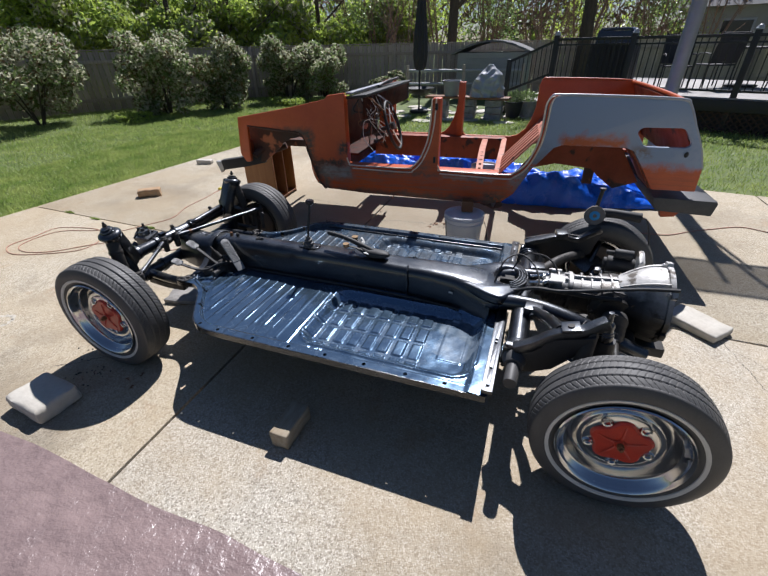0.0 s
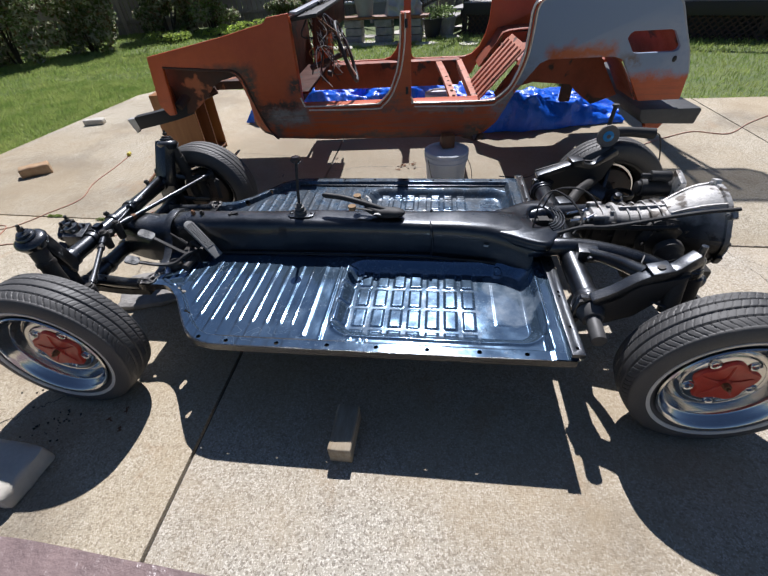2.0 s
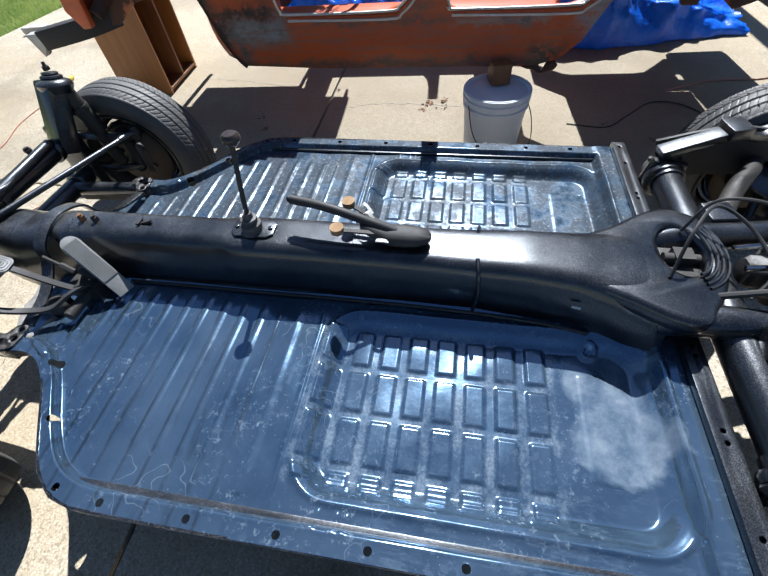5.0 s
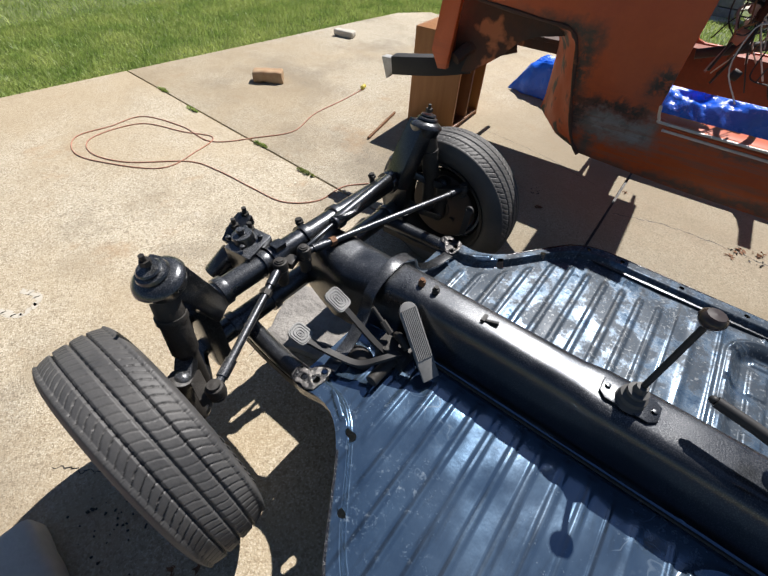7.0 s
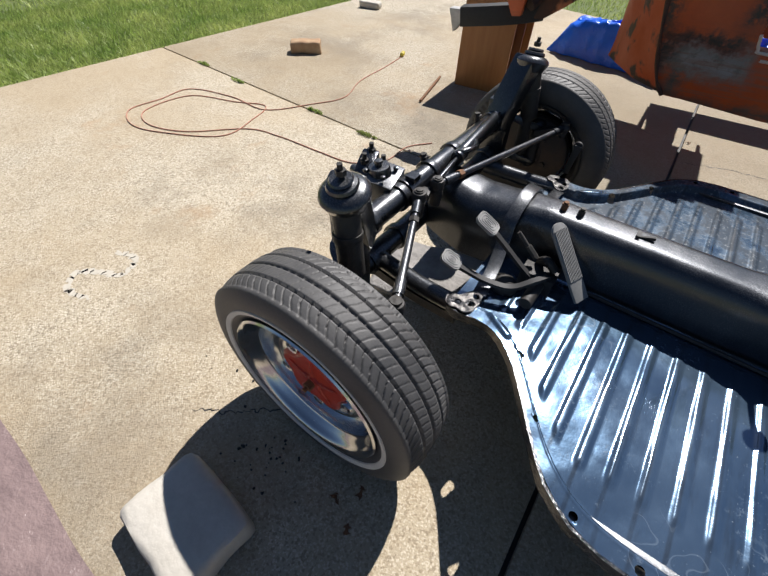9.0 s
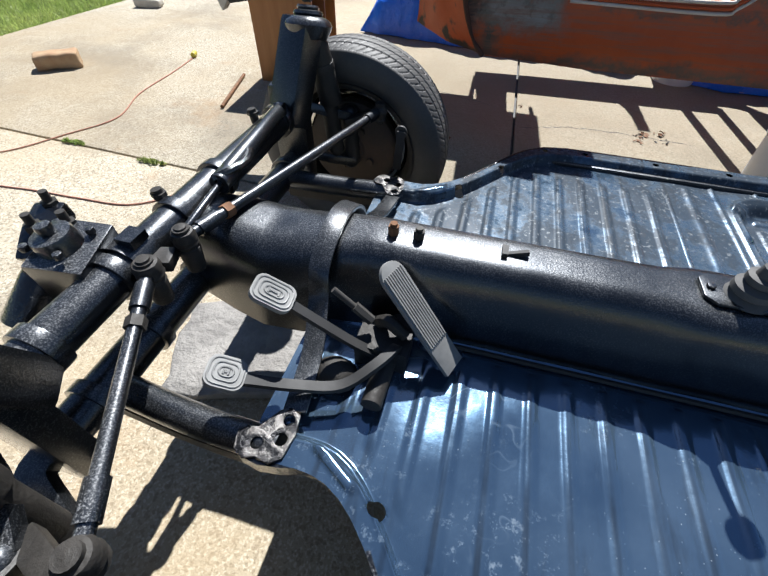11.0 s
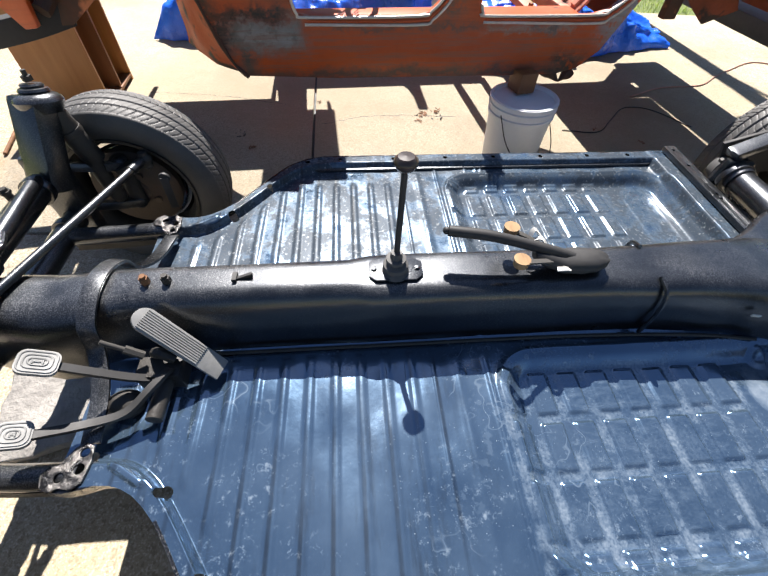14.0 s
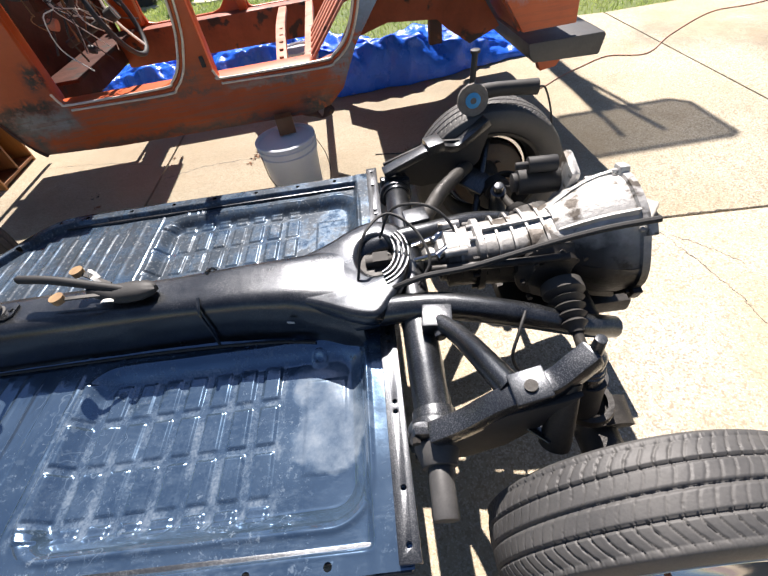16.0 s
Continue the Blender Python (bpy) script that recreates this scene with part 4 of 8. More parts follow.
def steering():
    tie_rod((-0.03, -0.125, 0.488), (0.122, 0.538, 0.452), RUST)
    tie_rod((-0.04, -0.205, 0.485), (0.122, -0.543, 0.454), GREASE)
    bm = bmesh.new()
    rod(bm, (-0.075, 0.33, 0.507), (-0.052, 0.03, 0.5), 0.0185, seg=18)
    rod(bm, (-0.052, 0.06, 0.5), (-0.05, 0.02, 0.5), 0.02, seg=18)
    rod(bm, (-0.05, 0.03, 0.5), (-0.036, -0.105, 0.495), 0.007)
    rod(bm, (-0.084, 0.345, 0.507), (-0.066, 0.345, 0.507), 0.017)
    part("steering_damper", bm, FRAME, chassis, bevel=0.002)
    bm = bmesh.new()
    box(bm, (-0.155, -0.215, 0.475), (0.085, 0.1, 0.1), (8, 6, 12))
    rod(bm, (-0.16, -0.22, 0.50), (-0.165, -0.225, 0.545), 0.036, 0.03, seg=18)
    rod(bm, (-0.165, -0.225, 0.545), (-0.166, -0.226, 0.562), 0.012)
    rod(bm, (-0.2, -0.20, 0.47), (-0.29, -0.19, 0.475), 0.026, 0.014)
    for dx, dy in ((0.03, 0.03), (-0.03, 0.03), (0.03, -0.03), (-0.03, -0.03)):
        bolt(bm, (-0.16 + dx, -0.222 + dy, 0.527), 0.008, 0.012)
    steer = part("steering_box", bm, FRAME, chassis, "oily black steering box", bevel=0.005)
    for x, y, z in ((-0.248, -0.15, 0.535), (-0.178, -0.186, 0.536), (-0.235, -0.2, 0.528)):
        bm = bmesh.new()
        bolt(bm, (x, y, z - 0.012), 0.013, 0.012)
        rod(bm, (x, y, z), (x, y, z + 0.018), 0.007, seg=10)
        part("cover_bolt", bm, GREASE, steer)
    bm = bmesh.new()
    hose(bm, [(-0.25, -0.145, 0.515), (-0.235, -0.19, 0.505), (-0.22, -0.235, 0.48)], 0, steps=4, flat=(0.05, 0.035))
    part("side_cover", bm, TAR, steer, bevel=0.006)
    bm = bmesh.new()
    rod(bm, (-0.215, -0.24, 0.46), (-0.235, -0.30, 0.40), 0.032, 0.036, seg=18)
    part("drop_shaft_housing", bm, TAR, steer, bevel=0.004)
    bm = bmesh.new()
    hose(bm, [(-0.06, 0.02, 0.51), (-0.035, 0.05, 0.517), (-0.03, 0.10, 0.512), (-0.06, 0.16, 0.507), (-0.07, 0.2, 0.505)], 0.008, seg=8)
    part("weld_bead", bm, TAR, chassis)
    for p, r in (((-0.03, -0.125, 0.492), 0.021), ((-0.04, -0.205, 0.49), 0.022), ((0.122, -0.543, 0.455), 0.022), ((0.122, 0.538, 0.453), 0.018)):
        bm = bmesh.new()
        lathe(bm, [(0.0, 0.022), (r * 0.45, 0.021), (r * 0.5, 0.014), (r * 0.85, 0.012), (r, 0.004), (r * 0.92, -0.006), (r, -0.012), (r * 0.8, -0.02), (r * 0.9, -0.026), (r * 0.5, -0.034), (0, -0.034)], pose(*p, 90, 0, 0) @ Matrix.Scale(-1, 4, (0, 0, 1)), seg=20)
        part("ball_joint", bm, GREASE, chassis, "greasy ball joint with rubber boot")
    bm = bmesh.new()
    hose(bm, [(-0.13, -0.2, 0.47), (-0.09, -0.18, 0.472), (-0.03, -0.16, 0.472)], 0, steps=5, flat=(0.04, 0.022))
    for p in ((-0.03, -0.125, 0.47), (-0.04, -0.205, 0.468)):
        rod(bm, p, (p[0], p[1], p[2] - 0.05), 0.02, 0.016)
    part("pitman_arm", bm, GREASE, chassis, bevel=0.004)
    bm = bmesh.new()
    rod(bm, (-0.098, -0.20, 0.468), (-0.098, -0.15, 0.468), 0.042, seg=22)
    box(bm, (-0.085, -0.17, 0.512), (0.03, 0.035, 0.016))
    part("box_clamp", bm, FRAME, chassis)
    for y, z in ((0.30, 0.500), (-0.05, 0.498)):
        bm = bmesh.new()
        rod(bm, (-0.122, y, z - 0.02), (-0.128, y, z + 0.02), 0.010)
        bolt(bm, (-0.126, y, z + 0.006), 0.014, 0.008)
        part("grub_screw", bm, GREASE, chassis)


def plate_pad(name, w, h, m, ridges=4, label=""):
    """A rubber pedal pad with concentric ridges."""
    rc = 0.015
    out = []
    for cx, cy, a0 in ((w / 2 - rc, h / 2 - rc, 0), (-w / 2 + rc, h / 2 - rc, 90), (-w / 2 + rc, -h / 2 + rc, 180), (w / 2 - rc, -h / 2 + rc, 270)):
        out += [(cx + rc * math.cos(radians(a0 + 18 * j)), cy + rc * math.sin(radians(a0 + 18 * j))) for j in range(6)]
    bm = slab_from(out, [], 0.009, "Z")
    bmesh.ops.translate(bm, vec=(0, 0, -0.005), verts=bm.verts)
    for k in range(ridges):
        a, b = w / 2 - 0.004 - k * 0.0068, h / 2 - 0.004 - k * 0.0068
        r = max(0.003, 0.012 - 0.0022 * k)
        pts = []
        for cx, cy, a0 in ((a - r, b - r, 0), (-a + r, b - r, 90), (-a + r, -b + r, 180), (a - r, -b + r, 270)):
            for j in range(4):
                an = radians(a0 + 30 * j)
                pts.append((cx + r * math.cos(an), cy + r * math.sin(an), 0.0045))
        hose(bm, pts + [pts[0], pts[1]], 0.0016, seg=5, steps=1)
    bmesh.ops.transform(bm, matrix=m, verts=bm.verts)
    return part(name, bm, PEDAL, chassis, label)


def pedals():
    bm = bmesh.new()
    hose(bm, [(0.185, -0.195, 0.472), (0.23, -0.19, 0.435), (0.285, -0.18, 0.385), (0.33, -0.165, 0.345)], 0, steps=4, flat=(0.016, 0.009))
    arm = part("brake_pedal_arm", bm, DARK, chassis)
    plate_pad("brake_pad", 0.065, 0.050, pose(0.166, -0.196, 0.488, 0, 30, 6))
    bm = bmesh.new()
    hose(bm, [(0.155, -0.30, 0.408), (0.22, -0.272, 0.375), (0.285, -0.25, 0.37), (0.33, -0.21, 0.39), (0.35, -0.165, 0.38), (0.345, -0.15, 0.34)], 0, steps=5, flat=(0.017, 0.009))
    part("clutch_pedal_arm", bm, DARK, chassis)
    plate_pad("clutch_pad", 0.056, 0.051, pose(0.131, -0.303, 0.420, 0, 24, 12))
    bm = bmesh.new()
    L, W = 0.215, 0.052
    out = [(-L / 2 + 0.026 + 0.026 * math.cos(radians(a)), 0.026 * math.sin(radians(a))) for a in range(90, 271, 15)]
    bm = slab_from(out + [(L / 2, -W / 2 * 0.92), (L / 2, W / 2 * 0.92)], [], 0.008, "Z")
    ax = (Vector((0.453, -0.152, 0.335)) - Vector((0.298, -0.092, 0.505)))
    m = Matrix.Translation((0.376, -0.122, 0.417)) @ Matrix((ax.normalized(), ax.cross(Vector((0, 0, 1))).normalized() * -1, ax.cross(Vector((0, 0, 1))).cross(ax).normalized() * 1)).transposed().to_4x4()
    bmesh.ops.transform(bm, matrix=m, verts=bm.verts)
    acc = part("accelerator_pedal", bm, PEDAL, chassis, "ribbed grey accelerator pedal", bevel=0.0008)
    for k in range(9):
        bm = bmesh.new()
        box(bm, (-0.02, -0.0205 + k * 0.0051, 0.0095), (L - 0.075, 0.0026, 0.003))
        bmesh.ops.transform(bm, matrix=m, verts=bm.verts)
        part("tread_rib", bm, PEDAL, acc)
    bm = bmesh.new()
    rod(bm, (0.34, -0.06, 0.35), (0.335, -0.26, 0.35), 0.017)
    box(bm, (0.325, -0.14, 0.345), (0.09, 0.07, 0.06))
    hose(bm, [(0.31, -0.12, 0.38), (0.33, -0.135, 0.405), (0.36, -0.14, 0.385)], 0.012)
    ball(bm, (0.26, -0.215, 0.335), 0.036, (1.1, 0.9, 0.8))
    part("pedal_bracket", bm, GREASE, chassis, bevel=0.006)
    bm = bmesh.new()
    rod(bm, (0.235, -0.135, 0.455), (0.285, -0.135, 0.41), 0.0055)
    rod(bm, (0.27, -0.135, 0.425), (0.30, -0.137, 0.40), 0.009, seg=6)
    part("pushrod", bm, BOOT, chassis)


def controls():
    bm = bmesh.new()
    hose(bm, [(0.845, -0.005, 0.53), (0.848, 0.005, 0.60), (0.856, 0.035, 0.73)], 0.0065, seg=10)
    lever = part("gear_lever", bm, DARK, chassis)
    bm = bmesh.new()
    lathe(bm, [(0.0, 0.014), (0.016, 0.013), (0.023, 0.006), (0.024, -0.002), (0.018, -0.012), (0.009, -0.02)], pose(0.857, 0.037, 0.742, 90, 0, 0), seg=24)
    part("knob", bm, KNOB, lever, "round dark gear knob")
    bm = bmesh.new()
    lathe(bm, [(0.0, 0.06), (0.012, 0.06), (0.014, 0.045), (0.022, 0.043), (0.022, 0.034), (0.018, 0.03), (0.028, 0.024), (0.029, 0.014), (0.024, 0.01), (0.034, 0.0)],
          pose(0.845, -0.005, 0.492, 90, 0, 0), seg=24)
    part("gaiter", bm, RUBBER, lever, "ribbed black rubber gaiter")
    bm = slab_from([(0.785, -0.02), (0.8, -0.034), (0.89, -0.034), (0.907, -0.02), (0.907, 0.02), (0.89, 0.034), (0.8, 0.034), (0.785, 0.02)], [], 0.006, "Z")
    bmesh.ops.translate(bm, vec=(0, 0, 0.489), verts=bm.verts)
    for x in (0.797, 0.895):
        bolt(bm, (x, 0, 0.495), 0.007, 0.005)
    part("shift_plate", bm, FRAME, chassis, bevel=0.0015)
    bm = bmesh.new()
    hose(bm, [(0.962, 0.035, 0.572), (1.06, 0.02, 0.565), (1.18, 0.0, 0.54), (1.26, -0.008, 0.515)], 0.0125, seg=12)
    brake = part("handbrake_lever", bm, DARK, chassis)
    bm = bmesh.new()
    ball(bm, (0.958, 0.036, 0.572), 0.009)
    part("release_button", bm, DARK, brake)
    bm = bmesh.new()
    rings = [(1.155, 0.014, 0.012), (1.19, 0.024, 0.019), (1.225, 0.033, 0.023), (1.265, 0.037, 0.023), (1.30, 0.033, 0.02), (1.325, 0.022, 0.015), (1.335, 0.010, 0.008)]
    loops = []
    for x, ry, rz in rings:
        loops.append([bm.verts.new((x + 0.004 * noise.noise(Vector((k * 0.9, x * 40, 2))), -0.008 + (ry + 0.004 * noise.noise(Vector((x * 60, k * 1.3, 4)))) * math.cos(k * math.pi / 9),
                                    0.508 + 0.3 * (1.225 - x) * (x < 1.225) + (rz + 0.004 * noise.noise(Vector((x * 70, k * 1.1, 9)))) * math.sin(k * math.pi / 9))) for k in range(18)])
    for p, q in zip(loops, loops[1:]):
        for k in range(18):
            bm.faces.new((p[k], p[(k + 1) % 18], q[(k + 1) % 18], q[k]))
    bm.faces.new(loops[0][::-1])
    bm.faces.new(loops[-1])
    bmesh.ops.recalc_face_normals(bm, faces=bm.faces)
    part("brake_boot", bm, DARK, brake, "wrinkled black rubber boot")
    for pts in ([(1.15, 0.032, 0.552), (1.158, 0.038, 0.566), (1.17, 0.034, 0.556), (1.18, 0.026, 0.545)], [(1.16, 0.024, 0.548), (1.172, 0.018, 0.556), (1.185, 0.01, 0.54)], [(1.20, -0.042, 0.518), (1.215, -0.045, 0.522), (1.23, -0.04, 0.515)]):
        bm = bmesh.new()
        hose(bm, pts, 0, steps=3, flat=(0.011, 0.003))
        part("torn_tape", bm, WHITE, brake, "torn scrap of pale tape")
    for s, tip in ((-1, (1.105, -0.05, 0.552)), (1, (1.112, 0.052, 0.552))):
        bm = bmesh.new()
        hose(bm, [tip, (1.14, s * 0.042, 0.545), (1.2, s * 0.02, 0.522)], 0, steps=4, flat=(0.012, 0.005))
        lev = part("heater_lever", bm, BOOT, chassis)
        bm = bmesh.new()
        rod(bm, (tip[0], tip[1], tip[2] - 0.006), (tip[0], tip[1], tip[2] + 0.012), 0.016, 0.018)
        part("lever_knob", bm, BLOCK, lev, "faded tan heater knob")


def tyre_mesh():
    """Tread with grooves and curved sipes, and rounded sidewalls."""
    seg = 1000
    half, top = 0.066, 0.300
    ys = np.concatenate([np.linspace(-half, half, 53)])
    tr = []
    for y in ys:
        tr.append((top - 0.010 * (abs(y) / half) ** 3, y, 1.0))
    side = [(0.285, 0.0765), (0.274, 0.0815), (0.262, 0.0845), (0.25, 0.0855), (0.236, 0.0835), (0.22, 0.078), (0.209, 0.071), (0.200, 0.065)]
    prof = [(r, -y, 0.0) for r, y in reversed(side)] + [(0.2925, -0.0715, 0.35)] + tr + [(0.2925, 0.0715, 0.35)] + [(r, y, 0.0) for r, y in side]
    A = np.linspace(0, 2 * np.pi, seg, endpoint=False)
    R = np.zeros((len(prof), seg))
    Y = np.zeros((len(prof), seg))
    for i, (r, y, t) in enumerate(prof):
        d = np.zeros(seg)
        if t:
            g = max(math.exp(-((y - c) / 0.0026) ** 4) for c in (-0.034, 0.0, 0.034))
            d += 0.0065 * g
            if abs(y) > 0.034:
                ph = A * 88 / (2 * np.pi) + 0.9 * ((abs(y) - 0.034) / 0.03) ** 1.7
                d += 0.004 * t * (np.abs(ph % 1 - 0.5) < 0.055)
            else:
                ph = A * 88 / (2 * np.pi) + 0.8 * math.sin(1.5 * abs(y) / 0.034) * (1 if y > 0 else -1) + (0.3 if y > 0 else 0)
                d += 0.0022 * (np.abs(ph % 1 - 0.5) < 0.045)
        R[i], Y[i] = r - d, y
    V = np.stack([R * np.cos(A), Y, R * np.sin(A)], -1).reshape(-1, 3)
    idx = np.arange(len(prof) * seg).reshape(len(prof), seg)
    nxt = np.roll(idx, -1, 1)
    F = np.stack([idx[:-1], idx[1:], nxt[1:], nxt[:-1]], -1).reshape(-1, 4)
    return V, F


def wheels():
    first = None
    V, F = tyre_mesh()
    spots = [(0.03, -0.688, -1), (0.015, 0.635, 1), (2.42, -0.668, -1), (2.435, 0.652, 1)]
    for x, y, s in spots:
        m = pose(x, y, 0.295, 0, 0, 0 if s < 0 else 180)
        if first is None:
            bm = bmesh.new()
            lathe(bm, [(0.19, -0.056), (0.2, -0.064), (0.207, -0.074),
                       (0.209, -0.080), (0.205, -0.084), (0.198, -0.080), (0.193, -0.072), (0.19, -0.062), (0.184, -0.058), (0.181, -0.050), (0.175, -0.046), (0.172, -0.034), (0.1695, -0.016), (0.163, -0.007), (0.157, -0.008), (0.152, -0.007),
                       (0.149, -0.014), (0.144, -0.018), (0.139, -0.026), (0.133, -0.029), (0.126, -0.027), (0.120, -0.027), (0.116, -0.033), (0.108, -0.035), (0.06, -0.030)], seg=80)
            wheel = part("wheel", bm, STEEL, chassis, "polished steel wheel with a red hub")
            wheel.matrix_basis = m
            bm = bmesh.new()
            lathe(bm, [(0.196, 0.074), (0.207, 0.076), (0.207, 0.066), (0.195, 0.055), (0.178, 0.03), (0.174, -0.01), (0.186, -0.04), (0.1885, -0.054)], seg=64)
            part("inner_barrel", bm, GREASE, wheel, "dark inner rim")
            tyre = sheet("tyre", V, F, RUBBER, wheel, "black tyre with a white ring")
            bm = bmesh.new()
            lathe(bm, [(0.226, -0.080), (0.227, -0.0832), (0.2385, -0.0862), (0.2395, -0.084)], seg=96)
            part("white_ring", bm, WHITE, wheel)
            for k in range(7):
                a = 0.2 + 0.085 * k
                bm = bmesh.new()
                box(bm, (0.262 * math.cos(a), 0.0848, 0.262 * math.sin(a)), (0.022, 0.002, 0.012), (0, -math.degrees(a), 0))
                part("sidewall_bar", bm, BOOT, wheel)
            bm = bmesh.new()
            lobes = lambda a: 1 + 0.11 * math.cos(5 * (a - 0.436) + 0.6)
            lathe(bm, [(0.0, -0.050), (0.018, -0.050), (0.022, -0.042), (0.04, -0.044), (0.062, -0.041), (0.084, -0.044), (0.091, -0.038), (0.092, -0.026)], seg=80, wave=lobes)
            hub = part("hub", bm, RED, wheel, "red-painted lobed hub")
            bm = bmesh.new()
            rod(bm, (0, -0.066, 0), (0, -0.03, 0), 0.012, seg=6)
            rod(bm, (0, -0.075, 0), (0, -0.03, 0), 0.006)
            part("hub_nut", bm, RUST, hub)
            for k in range(5):
                a = (math.pi - 0.6) / 5 + 0.436 + 2 * math.pi * k / 5
                bm = bmesh.new()
                c = (0.0985 * math.cos(a), -0.035, 0.0985 * math.sin(a))
                lathe(bm, [(0.0105, 0.004), (0.0115, -0.004), (0.016, -0.006), (0.020, 0.0), (0.021, 0.006)], Matrix.Translation(c), seg=20)
                boss = part("bolt_boss", bm, STEEL, wheel)
                bm = bmesh.new()
                lathe(bm, [(0.0, 0.003), (0.006, 0.001), (0.0112, 0.002)], Matrix.Translation(c), seg=16)
                part("bolt_hole", bm, RED, boss)
                bm = bmesh.new()
                rib_a = a + math.pi / 5
                hose(bm, [(0.02 * math.cos(rib_a), -0.0425, 0.02 * math.sin(rib_a)), (0.05 * math.cos(rib_a), -0.0435, 0.05 * math.sin(rib_a)), (0.08 * math.cos(rib_a), -0.0415, 0.08 * math.sin(rib_a))],
                     lambda t: 0.0055 - 0.003 * t, seg=8, steps=4)
                part("hub_rib", bm, RED, hub)
            bm = bmesh.new()
            rod(bm, (0.182, -0.05, 0.02), (0.176, -0.072, 0.02), 0.0035, seg=8)
            part("valve_stem", bm, RUBBER, wheel)
            bm = bmesh.new()
            lathe(bm, [(0.0, 0.052), (0.04, 0.052), (0.045, 0.045), (0.13, 0.04), (0.142, 0.03), (0.142, 0.0), (0.12, -0.015)], seg=40)
            for k in range(4):
                bolt(bm, (0.07 * math.cos(k * 1.57 + 0.5), 0.04, 0.07 * math.sin(k * 1.57 + 0.5)), 0.012, 0.014, (0, 1, 0))
            part("brake_drum", bm, mat("drum_metal", (0.05, 0.04, 0.032), (0.11, 0.075, 0.05), scale=12, rough=(0.6, 0.85), bump=0.3), wheel, "rust-stained brake backing plate")
            first = wheel
        else:
            for_copy = copy_thing(first, m)
            for_copy.parent = chassis


